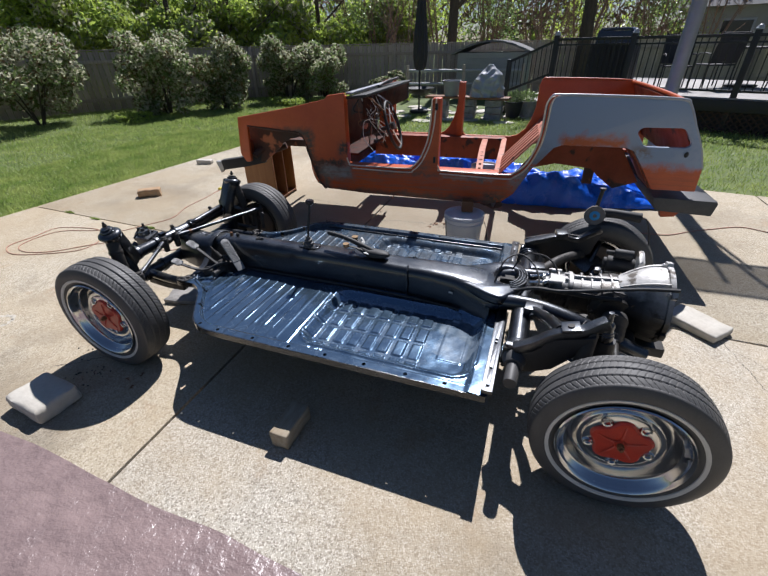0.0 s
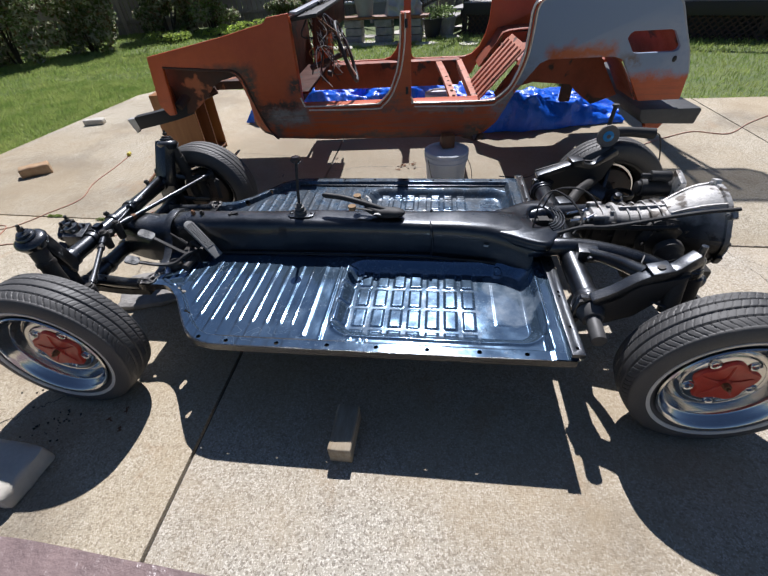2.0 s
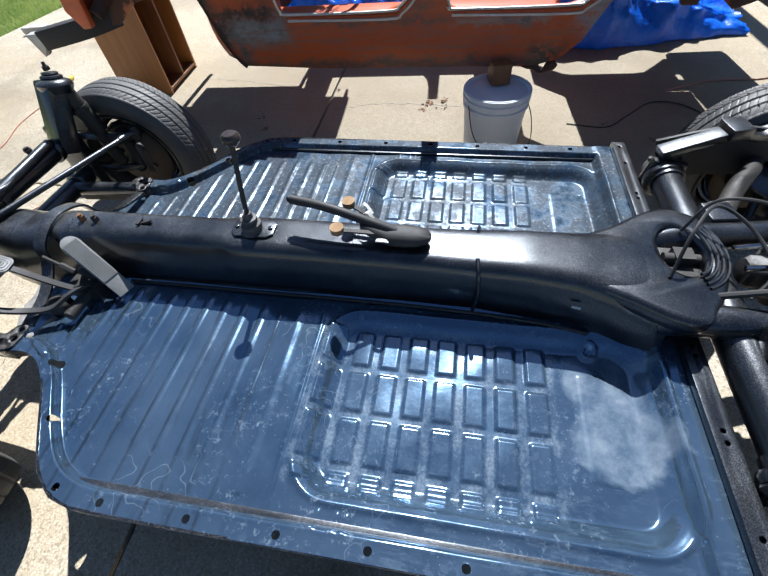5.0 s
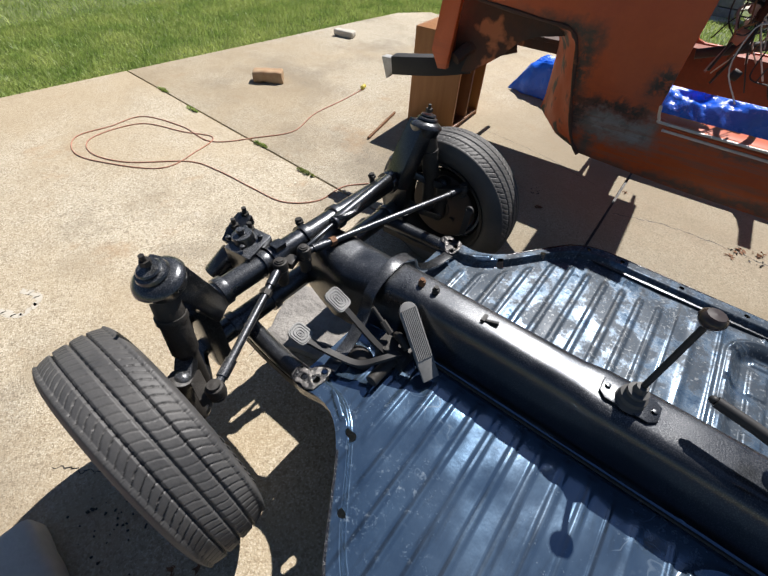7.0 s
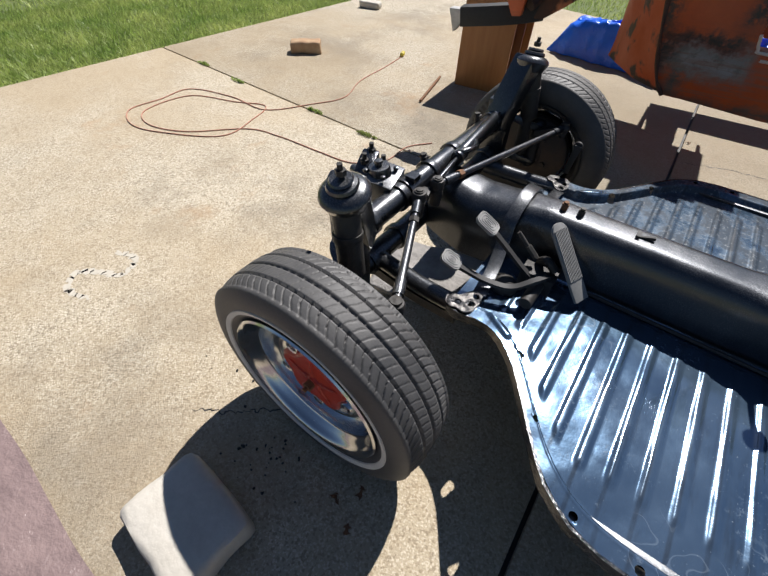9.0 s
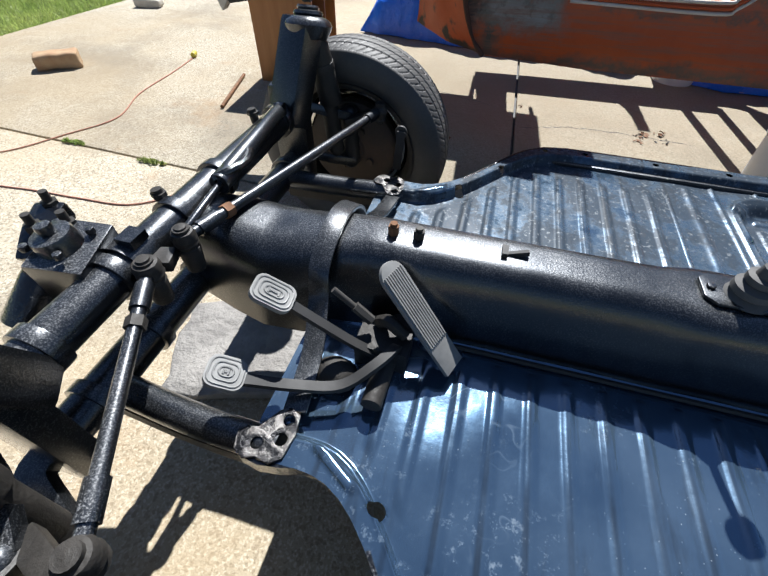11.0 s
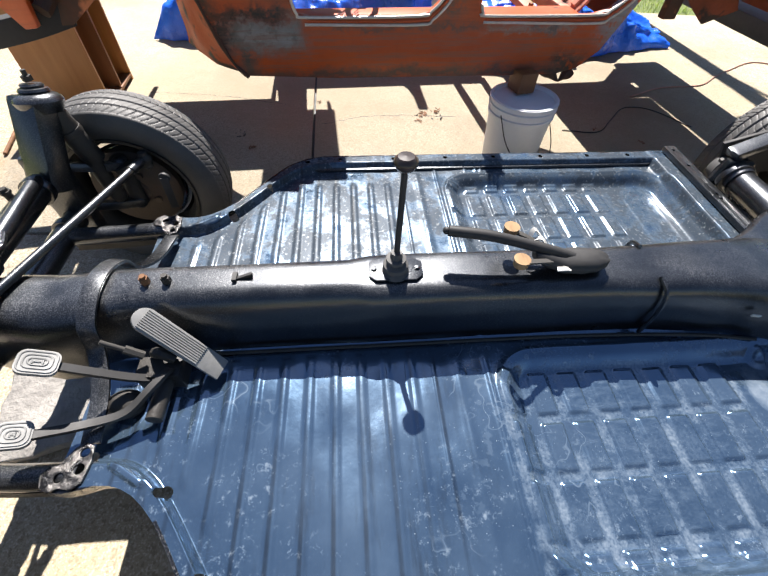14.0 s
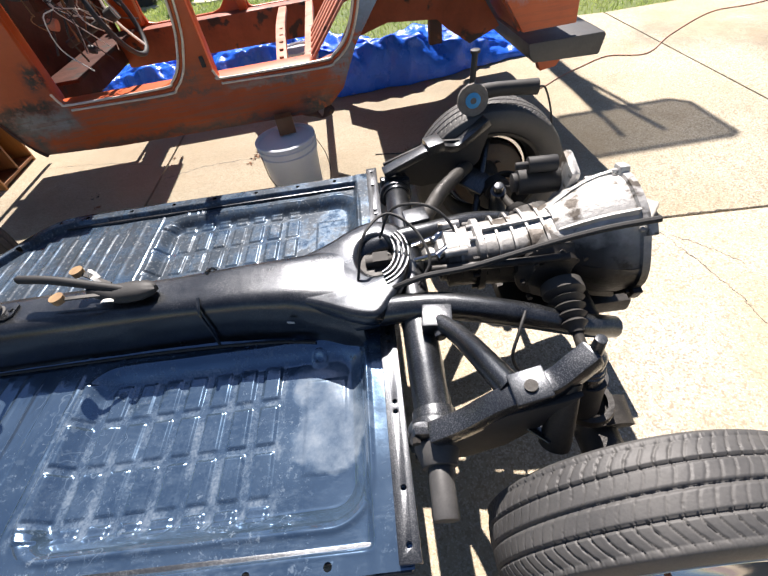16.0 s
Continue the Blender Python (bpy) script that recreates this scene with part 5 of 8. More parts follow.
def rear_axle():
    bm = bmesh.new()
    rod(bm, (2.045, -0.50, 0.392), (2.045, 0.50, 0.392), 0.044, seg=24)
    for y in (-0.44, 0.44):
        rod(bm, (2.045, y - 0.02, 0.392), (2.045, y + 0.02, 0.392), 0.05, seg=24)
    part("torsion_tube", bm, FRAME, chassis, "black rear torsion tube", bevel=0.003)
    for s in (-1, 1):
        bm = bmesh.new()
        box(bm, (2.042, s * 0.474, 0.39), (0.112, 0.034, 0.112), (0, 8, 0))
        collar = part("tube_collar", bm, FRAME, chassis, "square spring-plate cover on the tube end", bevel=0.018)
        bm = bmesh.new()
        lathe(bm, [(0.046, -0.02), (0.058, -0.016), (0.06, -0.004), (0.056, 0.006), (0.044, 0.01)], pose(2.042, s * 0.452, 0.39), seg=28)
        part("clamp_ring", bm, FRAME, collar)
        for dx, dz in ((0.042, 0.042), (-0.042, 0.042), (0.042, -0.042), (-0.042, -0.042)):
            bm = bmesh.new()
            bolt(bm, (2.042 + dx, s * 0.488, 0.39 + dz), 0.009, 0.012, (0, s, 0))
            part("cover_bolt", bm, GREASE, collar)
        bm = bmesh.new()
        rod(bm, (2.041, s * 0.492, 0.388), (2.040, s * 0.535, 0.384), 0.050, 0.036, seg=26)
        part("rubber_bush", bm, RUBBER, chassis, bevel=0.004)
        if s < 0:
            bm = bmesh.new()
            rod(bm, (2.04, s * 0.535, 0.384), (2.036, s * 0.63, 0.376), 0.026, seg=20)
            part("torsion_bar_end", bm, RUBBER, chassis, bevel=0.003)
        if s < 0:
            bm = bmesh.new()
            hose(bm, [(2.035, -0.487, 0.435), (2.10, -0.486, 0.475), (2.16, -0.483, 0.525), (2.213, -0.48, 0.552), (2.262, -0.474, 0.565), (2.30, -0.461, 0.588), (2.334, -0.447, 0.605)], 0, steps=6, flat=(0.044, 0.040))
            arm = part("trailing_arm", bm, FRAME, chassis, "glossy black trailing arm", bevel=0.005)
            bm = bmesh.new()
            box(bm, (2.213, -0.48, 0.577), (0.066, 0.062, 0.014), (0, -13, 4))
            part("saddle_plate", bm, FRAME, arm, bevel=0.004)
            bm = bmesh.new()
            rod(bm, (2.214, -0.484, 0.58), (2.212, -0.484, 0.589), 0.012, seg=16)
            part("bolt", bm, GREASE, arm)
            bm = bmesh.new()
            hose(bm, [(2.095, -0.215, 0.45), (2.13, -0.28, 0.475), (2.16, -0.37, 0.51), (2.19, -0.465, 0.54)], lambda u: 0.022 + 0.006 * u, seg=16, steps=5)
            part("diagonal_arm", bm, FRAME, arm)
            bm = bmesh.new()
            lathe(bm, [(0.0, 0.70), (0.010, 0.70), (0.012, 0.66), (0.02, 0.655), (0.024, 0.648), (0.024, 0.622), (0.028, 0.62), (0.028, 0.612), (0.031, 0.61), (0.032, 0.57), (0.0, 0.57)],
                  pose(2.334, -0.447, -0.052, 90, 0, 0), seg=26)
            part("shock_mount", bm, FRAME, arm, bevel=0.001)
            bm = bmesh.new()
            lathe(bm, [(0.0, 0.53), (0.036, 0.53), (0.038, 0.50), (0.042, 0.46), (0.046, 0.43), (0.04, 0.415), (0.0, 0.41)], pose(2.340, -0.447, 0.0, 90, 0, 0), seg=26)
            part("bump_stop", bm, DARK, arm)
            bm = bmesh.new()
            rod(bm, (2.29, -0.47, 0.565), (2.265, -0.53, 0.43), 0.022, 0.03, seg=14)
            part("hub_leg", bm, GREASE, arm)
            web = [(2.04, 0.43), (2.11, 0.475), (2.17, 0.525), (2.27, 0.555), (2.30, 0.57), (2.25, 0.47), (2.18, 0.385), (2.10, 0.345), (2.05, 0.35)]
        else:
            bm = bmesh.new()
            hose(bm, [(2.01, 0.487, 0.46), (2.1, 0.50, 0.49), (2.198, 0.518, 0.515), (2.28, 0.535, 0.50), (2.34, 0.545, 0.53), (2.40, 0.555, 0.57)], 0, steps=6, flat=(0.05, 0.026))
            box(bm, (2.2, 0.518, 0.527), (0.06, 0.075, 0.036), (0, -4, 10))
            arm = part("trailing_arm", bm, FRAME, chassis, bevel=0.004)
            bm = bmesh.new()
            hose(bm, [(2.10, 0.20, 0.43), (2.15, 0.28, 0.43), (2.2, 0.36, 0.435), (2.27, 0.45, 0.43), (2.33, 0.55, 0.40)], 0.026, seg=14, steps=5)
            part("diagonal_arm", bm, GREASE, arm)
            bm = bmesh.new()
            rod(bm, (2.425, 0.425, 0.28), (2.408, 0.385, 0.385), 0.034, 0.028, seg=20)
            rod(bm, (2.408, 0.385, 0.385), (2.406, 0.38, 0.41), 0.019, seg=16)
            part("shock_mount", bm, FRAME, arm, bevel=0.004)
            web = [(2.01, 0.47), (2.1, 0.50), (2.2, 0.53), (2.30, 0.52), (2.38, 0.57), (2.41, 0.55), (2.37, 0.42), (2.3, 0.36), (2.15, 0.35), (2.04, 0.39)]
        bm = bmesh.new()
        box(bm, (2.09, s * 0.205, 0.445), (0.075, 0.07, 0.05), (0, 0, s * 8))
        bolt(bm, (2.09, s * 0.24, 0.445), 0.016, 0.02, (0, s, 0))
        part("pivot_bracket", bm, FRAME, arm, bevel=0.006)
        bm = slab_from(web, [], 0.012)
        for v in bm.verts:
            v.co.y += 0.535 if s > 0 else -0.507
        part("arm_web", bm, DARK, arm, bevel=0.003)
        bm = bmesh.new()
        lathe(bm, [(0.04, -0.01), (0.052, -0.01), (0.055, 0.0), (0.052, 0.012), (0.04, 0.012)], pose(2.46 if s > 0 else 2.362, s * 0.45, 0.375 if s > 0 else 0.418, 90, 0, 0), seg=24)
        part("bump_ring", bm, GREASE, arm)
        bm = bmesh.new()
        rod(bm, (2.4, s * 0.53, 0.31), (2.4, s * 0.62, 0.31), 0.062, 0.075, seg=24)
        rod(bm, (2.4, s * 0.44, 0.31), (2.4, s * 0.55, 0.31), 0.045, seg=20)
        part("hub_carrier", bm, GREASE, arm, bevel=0.004)
        bm = bmesh.new()
        prof = [(0.02, 0.0), (0.052, 0.0), (0.054, 0.03), (0.032, 0.042)]
        for k in range(4):
            prof += [(0.046 - 0.004 * k, 0.05 + 0.022 * k), (0.027 - 0.002 * k, 0.061 + 0.022 * k)]
        prof += [(0.018, 0.14)]
        a, b = Vector((2.43, s * 0.125, 0.425)), Vector((2.425, s * 0.42, 0.35))
        lathe(bm, prof, Matrix.Translation(a) @ (b - a).to_track_quat("Y", "Z").to_matrix().to_4x4(), seg=24)
        shaft = part("axle_boot", bm, BOOT, chassis, "grey ribbed rubber axle boot")
        bm = bmesh.new()
        rod(bm, a, b, 0.0135)
        rod(bm, b, b + (b - a).normalized() * 0.06, 0.05)
        part("drive_shaft", bm, GREASE, shaft)
        bm = bmesh.new()
        box(bm, (2.34, 0.50, 0.375) if s > 0 else (2.255, -0.50, 0.445), (0.12, 0.1, 0.012) if s > 0 else (0.075, 0.06, 0.006), (s * 12, 20, s * -35))
        part("gusset", bm, FRAME, arm, bevel=0.003)
    bm = bmesh.new()
    rod(bm, (2.435, 0.66, 0.475), (2.335, 0.41, 0.28), 0.014)
    rod(bm, (2.44, 0.67, 0.485), (2.425, 0.635, 0.455), 0.019)
    part("loose_shock_rod", bm, FRAME, chassis)


def squared(k):
    """Radius factor of a rounded square section."""
    return lambda a: 1 / (abs(math.cos(a)) ** k + abs(math.sin(a)) ** k) ** (1 / k)


def gearbox():
    # black lower half: grease and imitated shade in one colour
    cast = patched("oily_shaded_alloy", ALLOY, [((0.014, 0.012, 0.010), (2.40, 0.23), (0.5, 0.265), 0.05), ((0.10, 0.085, 0.07), (2.42, 0.42), (0.05, 0.1), 0.05)], 0.06, 9.0)
    # oil and road dirt on the low flank, blackened further to imitate its shade
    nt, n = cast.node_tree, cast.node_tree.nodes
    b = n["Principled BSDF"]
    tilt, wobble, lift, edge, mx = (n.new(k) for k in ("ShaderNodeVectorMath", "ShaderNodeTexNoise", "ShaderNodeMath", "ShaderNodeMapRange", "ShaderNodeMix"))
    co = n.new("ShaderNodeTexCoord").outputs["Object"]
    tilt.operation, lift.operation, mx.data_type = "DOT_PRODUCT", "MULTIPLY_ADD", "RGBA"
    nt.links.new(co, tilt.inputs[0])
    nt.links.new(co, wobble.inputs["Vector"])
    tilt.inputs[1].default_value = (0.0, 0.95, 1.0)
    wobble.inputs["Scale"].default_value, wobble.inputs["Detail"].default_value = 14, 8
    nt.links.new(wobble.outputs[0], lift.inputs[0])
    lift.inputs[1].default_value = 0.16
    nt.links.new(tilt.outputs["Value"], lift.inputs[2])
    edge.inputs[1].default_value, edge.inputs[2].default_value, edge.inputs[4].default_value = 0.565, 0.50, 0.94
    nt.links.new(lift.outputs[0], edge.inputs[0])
    # the black fades out towards the bell rim
    tail, rim_fade, oil_and_shade = n.new("ShaderNodeSeparateXYZ"), n.new("ShaderNodeMapRange"), n.new("ShaderNodeMath")
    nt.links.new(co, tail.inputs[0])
    nt.links.new(tail.outputs["X"], rim_fade.inputs[0])
    rim_fade.inputs[1].default_value, rim_fade.inputs[2].default_value, rim_fade.inputs[3].default_value, rim_fade.inputs[4].default_value = 2.52, 2.61, 1.0, 0.4
    oil_and_shade.operation = "MULTIPLY"
    nt.links.new(edge.outputs[0], oil_and_shade.inputs[0])
    nt.links.new(rim_fade.outputs[0], oil_and_shade.inputs[1])
    nt.links.new(oil_and_shade.outputs[0], mx.inputs[0])
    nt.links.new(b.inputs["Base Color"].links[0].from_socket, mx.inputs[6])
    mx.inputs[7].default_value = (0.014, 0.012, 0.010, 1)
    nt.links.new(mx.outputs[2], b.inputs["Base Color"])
    turn = pose(0, 0.012, 0.445, 0, 0, -90)
    bm = bmesh.new()
    lathe(bm, [(0.0, 2.225), (0.08, 2.225), (0.09, 2.23), (0.09, 2.246), (0.079, 2.25), (0.083, 2.33), (0.092, 2.40), (0.104, 2.455), (0.0, 2.46)], turn, seg=48, wave=squared(3.0))
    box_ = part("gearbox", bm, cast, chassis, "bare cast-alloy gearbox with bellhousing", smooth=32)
    bm = bmesh.new()
    lathe(bm, [(0.0, 2.085), (0.028, 2.085), (0.036, 2.095), (0.038, 2.12), (0.056, 2.13), (0.058, 2.145), (0.074, 2.15), (0.076, 2.225), (0.0, 2.23)], turn, seg=40, wave=squared(2.7))
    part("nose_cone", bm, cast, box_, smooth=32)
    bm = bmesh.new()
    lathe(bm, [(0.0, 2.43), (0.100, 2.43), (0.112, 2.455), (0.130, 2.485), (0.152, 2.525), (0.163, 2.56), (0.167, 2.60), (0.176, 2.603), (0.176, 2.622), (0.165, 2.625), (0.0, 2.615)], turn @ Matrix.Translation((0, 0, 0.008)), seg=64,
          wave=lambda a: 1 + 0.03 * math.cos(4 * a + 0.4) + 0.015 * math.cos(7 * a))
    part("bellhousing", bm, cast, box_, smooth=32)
    for k in range(7):
        a = 2 * math.pi * k / 7 + 0.35
        bm = bmesh.new()
        c, s_ = math.cos(a), math.sin(a)
        hose(bm, [(2.44, 0.012 + 0.10 * c, 0.45 + 0.10 * s_), (2.50, 0.012 + 0.137 * c, 0.453 + 0.137 * s_), (2.55, 0.012 + 0.159 * c, 0.453 + 0.159 * s_), (2.605, 0.012 + 0.17 * c, 0.453 + 0.17 * s_)],
             0, steps=4, flat=(0.008, 0.02))
        part("casting_rib", bm, cast, box_)
    for k in range(6):
        a = 2 * math.pi * k / 6 + 0.3
        bm = bmesh.new()
        box(bm, (2.612, 0.012 + 0.177 * math.cos(a), 0.453 + 0.177 * math.sin(a)), (0.024, 0.036, 0.036), (math.degrees(a), 0, 0))
        bolt(bm, (2.60, 0.012 + 0.18 * math.cos(a), 0.453 + 0.18 * math.sin(a)), 0.008, 0.012, (-1, 0, 0))
        part("flange_ear", bm, cast, box_, bevel=0.005)
    bm = bmesh.new()
    box(bm, (2.35, 0.012, 0.538), (0.2, 0.007, 0.012), (0, -4, 0))
    part("casting_rib", bm, cast, box_)
    for x, r in ((2.185, 0.078), (2.285, 0.083), (2.325, 0.086), (2.365, 0.091), (2.405, 0.096)):
        for sy in (-1, 1):
            bm = bmesh.new()
            hose(bm, [(x, 0.012, 0.447 + r), (x, 0.012 + sy * r * 0.55, 0.445 + r * 0.97), (x, 0.012 + sy * r * 0.92, 0.445 + r * 0.75), (x, 0.012 + sy * r * 1.02, 0.445)], 0, steps=4, flat=(0.007, 0.007))
            part("casting_rib", bm, cast, box_)
    for k in range(10):
        a = 2 * math.pi * k / 10
        w = squared(3.0)(a)
        bm = bmesh.new()
        rod(bm, (2.212, 0.012 + 0.082 * w * math.cos(a), 0.445 + 0.082 * w * math.sin(a)), (2.25, 0.012 + 0.082 * w * math.cos(a), 0.445 + 0.082 * w * math.sin(a)), 0.006, seg=8)
        part("stud", bm, cast, box_)
    for y, z in ((-0.045, 0.515), (0.07, 0.515)):
        bm = bmesh.new()
        rod(bm, (2.14, y, z), (2.2, y, z + 0.002), 0.012, seg=12)
        part("selector_housing", bm, cast, box_, bevel=0.003)
    bm = bmesh.new()
    hose(bm, [(2.10, -0.055, 0.475), (2.2, -0.075, 0.488), (2.35, -0.098, 0.50), (2.44, -0.115, 0.515)], 0.011, seg=10)
    part("guide_tube", bm, cast, box_)
    for y, z in ((0.05, 0.50), (-0.02, 0.505)):
        bm = bmesh.new()
        rod(bm, (2.06, y, z - 0.02), (2.19, y * 1.2, z + 0.005), 0.007, seg=8)
        rod(bm, (2.12, y - 0.01, z - 0.01), (2.16, y * 1.1 + 0.012, z), 0.014, seg=10)
        part("linkage", bm, STEEL, box_)
    for s in (-1, 1):
        bm = bmesh.new()
        lathe(bm, [(0.105, 0.04), (0.1, 0.09), (0.08, 0.105), (0.075, 0.12), (0.0, 0.12)], pose(2.425, 0.012, 0.43, 0, 0, 0 if s > 0 else 180), seg=32, wave=lambda a: 1 + 0.02 * math.cos(9 * a))
        for k in range(8):
            a = k * math.pi / 4
            bolt(bm, (2.425 + 0.088 * math.cos(a), s * 0.1, 0.43 + 0.088 * math.sin(a)), 0.008, 0.014, (0, s, 0))
        part("side_cover", bm, GREASE, box_)
    bm = bmesh.new()
    rod(bm, (2.40, 0.20, 0.535), (2.52, 0.19, 0.535), 0.038, seg=24)
    rod(bm, (2.385, 0.201, 0.535), (2.40, 0.20, 0.535), 0.028, seg=18)
    starter = part("starter_motor", bm, DARK, box_, "black starter motor", bevel=0.003)
    bm = bmesh.new()
    rod(bm, (2.42, 0.185, 0.598), (2.50, 0.178, 0.598), 0.023, seg=20)
    rod(bm, (2.385, 0.187, 0.598), (2.42, 0.185, 0.598), 0.011)
    part("solenoid", bm, DARK, starter, bevel=0.002)
    bm = bmesh.new()
    box(bm, (2.53, 0.165, 0.555), (0.03, 0.1, 0.12), (14, 0, -3))
    part("starter_nose", bm, ALLOY, starter, bevel=0.015)
    bm = bmesh.new()
    hose(bm, [(1.99, -0.09, 0.46), (2.08, -0.1, 0.50), (2.2, -0.09, 0.50), (2.4, -0.09, 0.545), (2.52, -0.105, 0.58), (2.625, -0.125, 0.605)], 0.008, seg=8)
    part("clutch_cable", bm, DARK, box_)
    for pts in ([(1.90, -0.05, 0.47), (1.93, 0.02, 0.56), (2.0, 0.10, 0.565), (2.07, 0.05, 0.54), (2.10, -0.04, 0.5), (2.06, -0.09, 0.46)],
                [(1.97, 0.12, 0.465), (2.02, 0.14, 0.55), (2.12, 0.1, 0.57), (2.18, 0.04, 0.52), (2.16, -0.03, 0.45)],
                [(2.31, -0.21, 0.44), (2.28, -0.26, 0.42), (2.26, -0.3, 0.37), (2.3, -0.33, 0.3)]):
        bm = bmesh.new()
        hose(bm, pts, 0.0042, seg=7)
        part("cable", bm, DARK, box_)
    bm = bmesh.new()
    box(bm, (2.49, 0.01, 0.27), (0.36, 0.24, 0.05))
    rod(bm, (2.5, -0.2, 0.335), (2.52, 0.22, 0.335), 0.03)
    part("gearbox_cradle", bm, GREASE, chassis, bevel=0.01)


pan_half(-1)
pan_half(1)
tunnel()
frame_head()
front_axle()
pedals()
controls()
wheels()
rear_axle()
gearbox()


# ---- car body on its props ----
SIDEPAINT = patched("orange_paint_with_primer", ORANGE, [
    ((0.25, 0.32, 0.44), (2.22, 0.985), (0.60, 0.235), 0.03),
    ((0.2, 0.235, 0.29), (1.66, 0.70), (0.10, 0.16), 0.05),
    ((0.46, 0.11, 0.03), (2.04, 0.885), (0.2, 0.038), 0.03),
    ((0.17, 0.155, 0.14), (0.135, 0.585), (0.155, 0.055), 0.03),
    ((0.10, 0.085, 0.07), (0.06, 0.50), (0.04, 0.07), 0.03),
    ((0.04, 0.03, 0.025), (0.12, 0.655), (0.11, 0.022), 0.02),
    ((0.05, 0.04, 0.035), (0.22, 0.76), (0.03, 0.05), 0.03),
    ((0.09, 0.075, 0.06), (0.7, 0.425), (0.75, 0.018), 0.02),
    ((0.12, 0.08, 0.06), (0.7, 0.605), (0.3, 0.008), 0.012),
    ((0.05, 0.04, 0.035), (-0.02, 0.6), (0.045, 0.06), 0.04),
    ((0.05, 0.036, 0.028), (-0.2, 0.875), (0.17, 0.03), 0.03),
    ((0.07, 0.045, 0.03), (-0.07, 0.74), (0.035, 0.13), 0.03),
    ((0.30, 0.285, 0.27), (0.15, 0.575), (0.12, 0.035), 0.03),
    ((0.012, 0.010, 0.009), (0.10, 0.645), (0.151, 0.004), 0.018),
    ((0.02, 0.016, 0.014), (0.245, 0.765), (0.03, 0.03), 0.02),
    ((0.30, 0.26, 0.22), (1.22, 0.592), (0.2, 0.008), 0.014),
    ((0.13, 0.11, 0.10), (1.30, 0.60), (0.07, 0.018), 0.016),
    ((0.12, 0.09, 0.07), (0.88, 0.67), (0.045, 0.03), 0.03),
    ((0.30, 0.28, 0.27), (1.6, 0.66), (0.045, 0.10), 0.05),
    ((0.06, 0.045, 0.035), (1.44, 0.45), (0.07, 0.05), 0.03),
    ((0.29, 0.35, 0.46), (2.62, 0.92), (0.1, 0.13), 0.04),
    ((0.2, 0.15, 0.12), (2.34, 0.84), (0.05, 0.03), 0.03),
], 0.08, 12.0)

RUSTY = mat("rust_blotched_orange", (0.58, 0.105, 0.018), (0.42, 0.07, 0.014), scale=5, rough=(0.4, 0.65), bump=0.2, bscale=45, spots=(0.045, 0.03, 0.022), spot_scale=8, spot_at=0.55)


def scuffed(m, colour, low, high, most):
    """Long level scuffs through the paint between two heights."""
    nt, n = m.node_tree, m.node_tree.nodes
    lk = nt.links.new
    b = n["Principled BSDF"]
    src = b.inputs["Base Color"].links[0].from_socket
    co = n.new("ShaderNodeTexCoord").outputs["Object"]
    mp, nz, sep = n.new("ShaderNodeMapping"), n.new("ShaderNodeTexNoise"), n.new("ShaderNodeSeparateXYZ")
    mp.inputs["Scale"].default_value = (1.6, 1, 26)
    lk(co, mp.inputs[0])
    lk(mp.outputs[0], nz.inputs["Vector"])
    lk(co, sep.inputs[0])
    nz.inputs["Scale"].default_value, nz.inputs["Detail"].default_value, nz.inputs["Roughness"].default_value = 2.2, 8, 0.72
    fac = []
    for sock, a, c, hi in ((nz.outputs[0], 0.47, 0.64, most), (sep.outputs["Z"], high + 0.03, high - 0.03, 1.0), (sep.outputs["Z"], low - 0.03, low + 0.03, 1.0)):
        mr = n.new("ShaderNodeMapRange")
        mr.inputs[1].default_value, mr.inputs[2].default_value, mr.inputs[4].default_value = a, c, hi
        lk(sock, mr.inputs[0])
        fac.append(mr.outputs[0])
    for k in (1, 2):
        mul = n.new("ShaderNodeMath")
        mul.operation = "MULTIPLY"
        lk(fac[0], mul.inputs[0])
        lk(fac[k], mul.inputs[1])
        fac[0] = mul.outputs[0]
    mx = n.new("ShaderNodeMix")
    mx.data_type = "RGBA"
    lk(fac[0], mx.inputs[0])
    lk(src, mx.inputs[6])
    mx.inputs[7].default_value = (*colour, 1)
    lk(mx.outputs[2], b.inputs["Base Color"])


scuffed(SIDEPAINT, (0.30, 0.20, 0.15), 0.44, 0.60, 0.6)
scuffed(SIDEPAINT, (0.20, 0.045, 0.018), 0.40, 0.72, 0.45)
scuffed(SIDEPAINT, (0.05, 0.038, 0.03), 0.36, 0.425, 0.9)
ARCH = mat("burnt_arch_metal", (0.03, 0.023, 0.02), (0.12, 0.045, 0.022), scale=6, rough=(0.6, 0.85), bump=0.3, bscale=40, spots=(0.48, 0.17, 0.07), spot_scale=6, spot_at=0.59)

OPEN_FRONT = [(0.262, 1.172), (0.258, 0.70), (0.275, 0.655), (0.32, 0.643), (0.74, 0.643), (0.80, 0.66), (0.855, 0.716), (0.89, 0.79), (0.916, 0.87), (0.933, 1.0), (0.938, 1.14)]
OPEN_REAR = [(0.998, 1.145), (1.0, 0.68), (1.012, 0.65), (1.04, 0.640), (1.49, 0.638), (1.56, 0.655), (1.63, 0.715), (1.675, 0.81), (1.700, 0.92), (1.703, 1.05), (1.705, 1.115), (1.722, 1.152), (1.75, 1.166)]
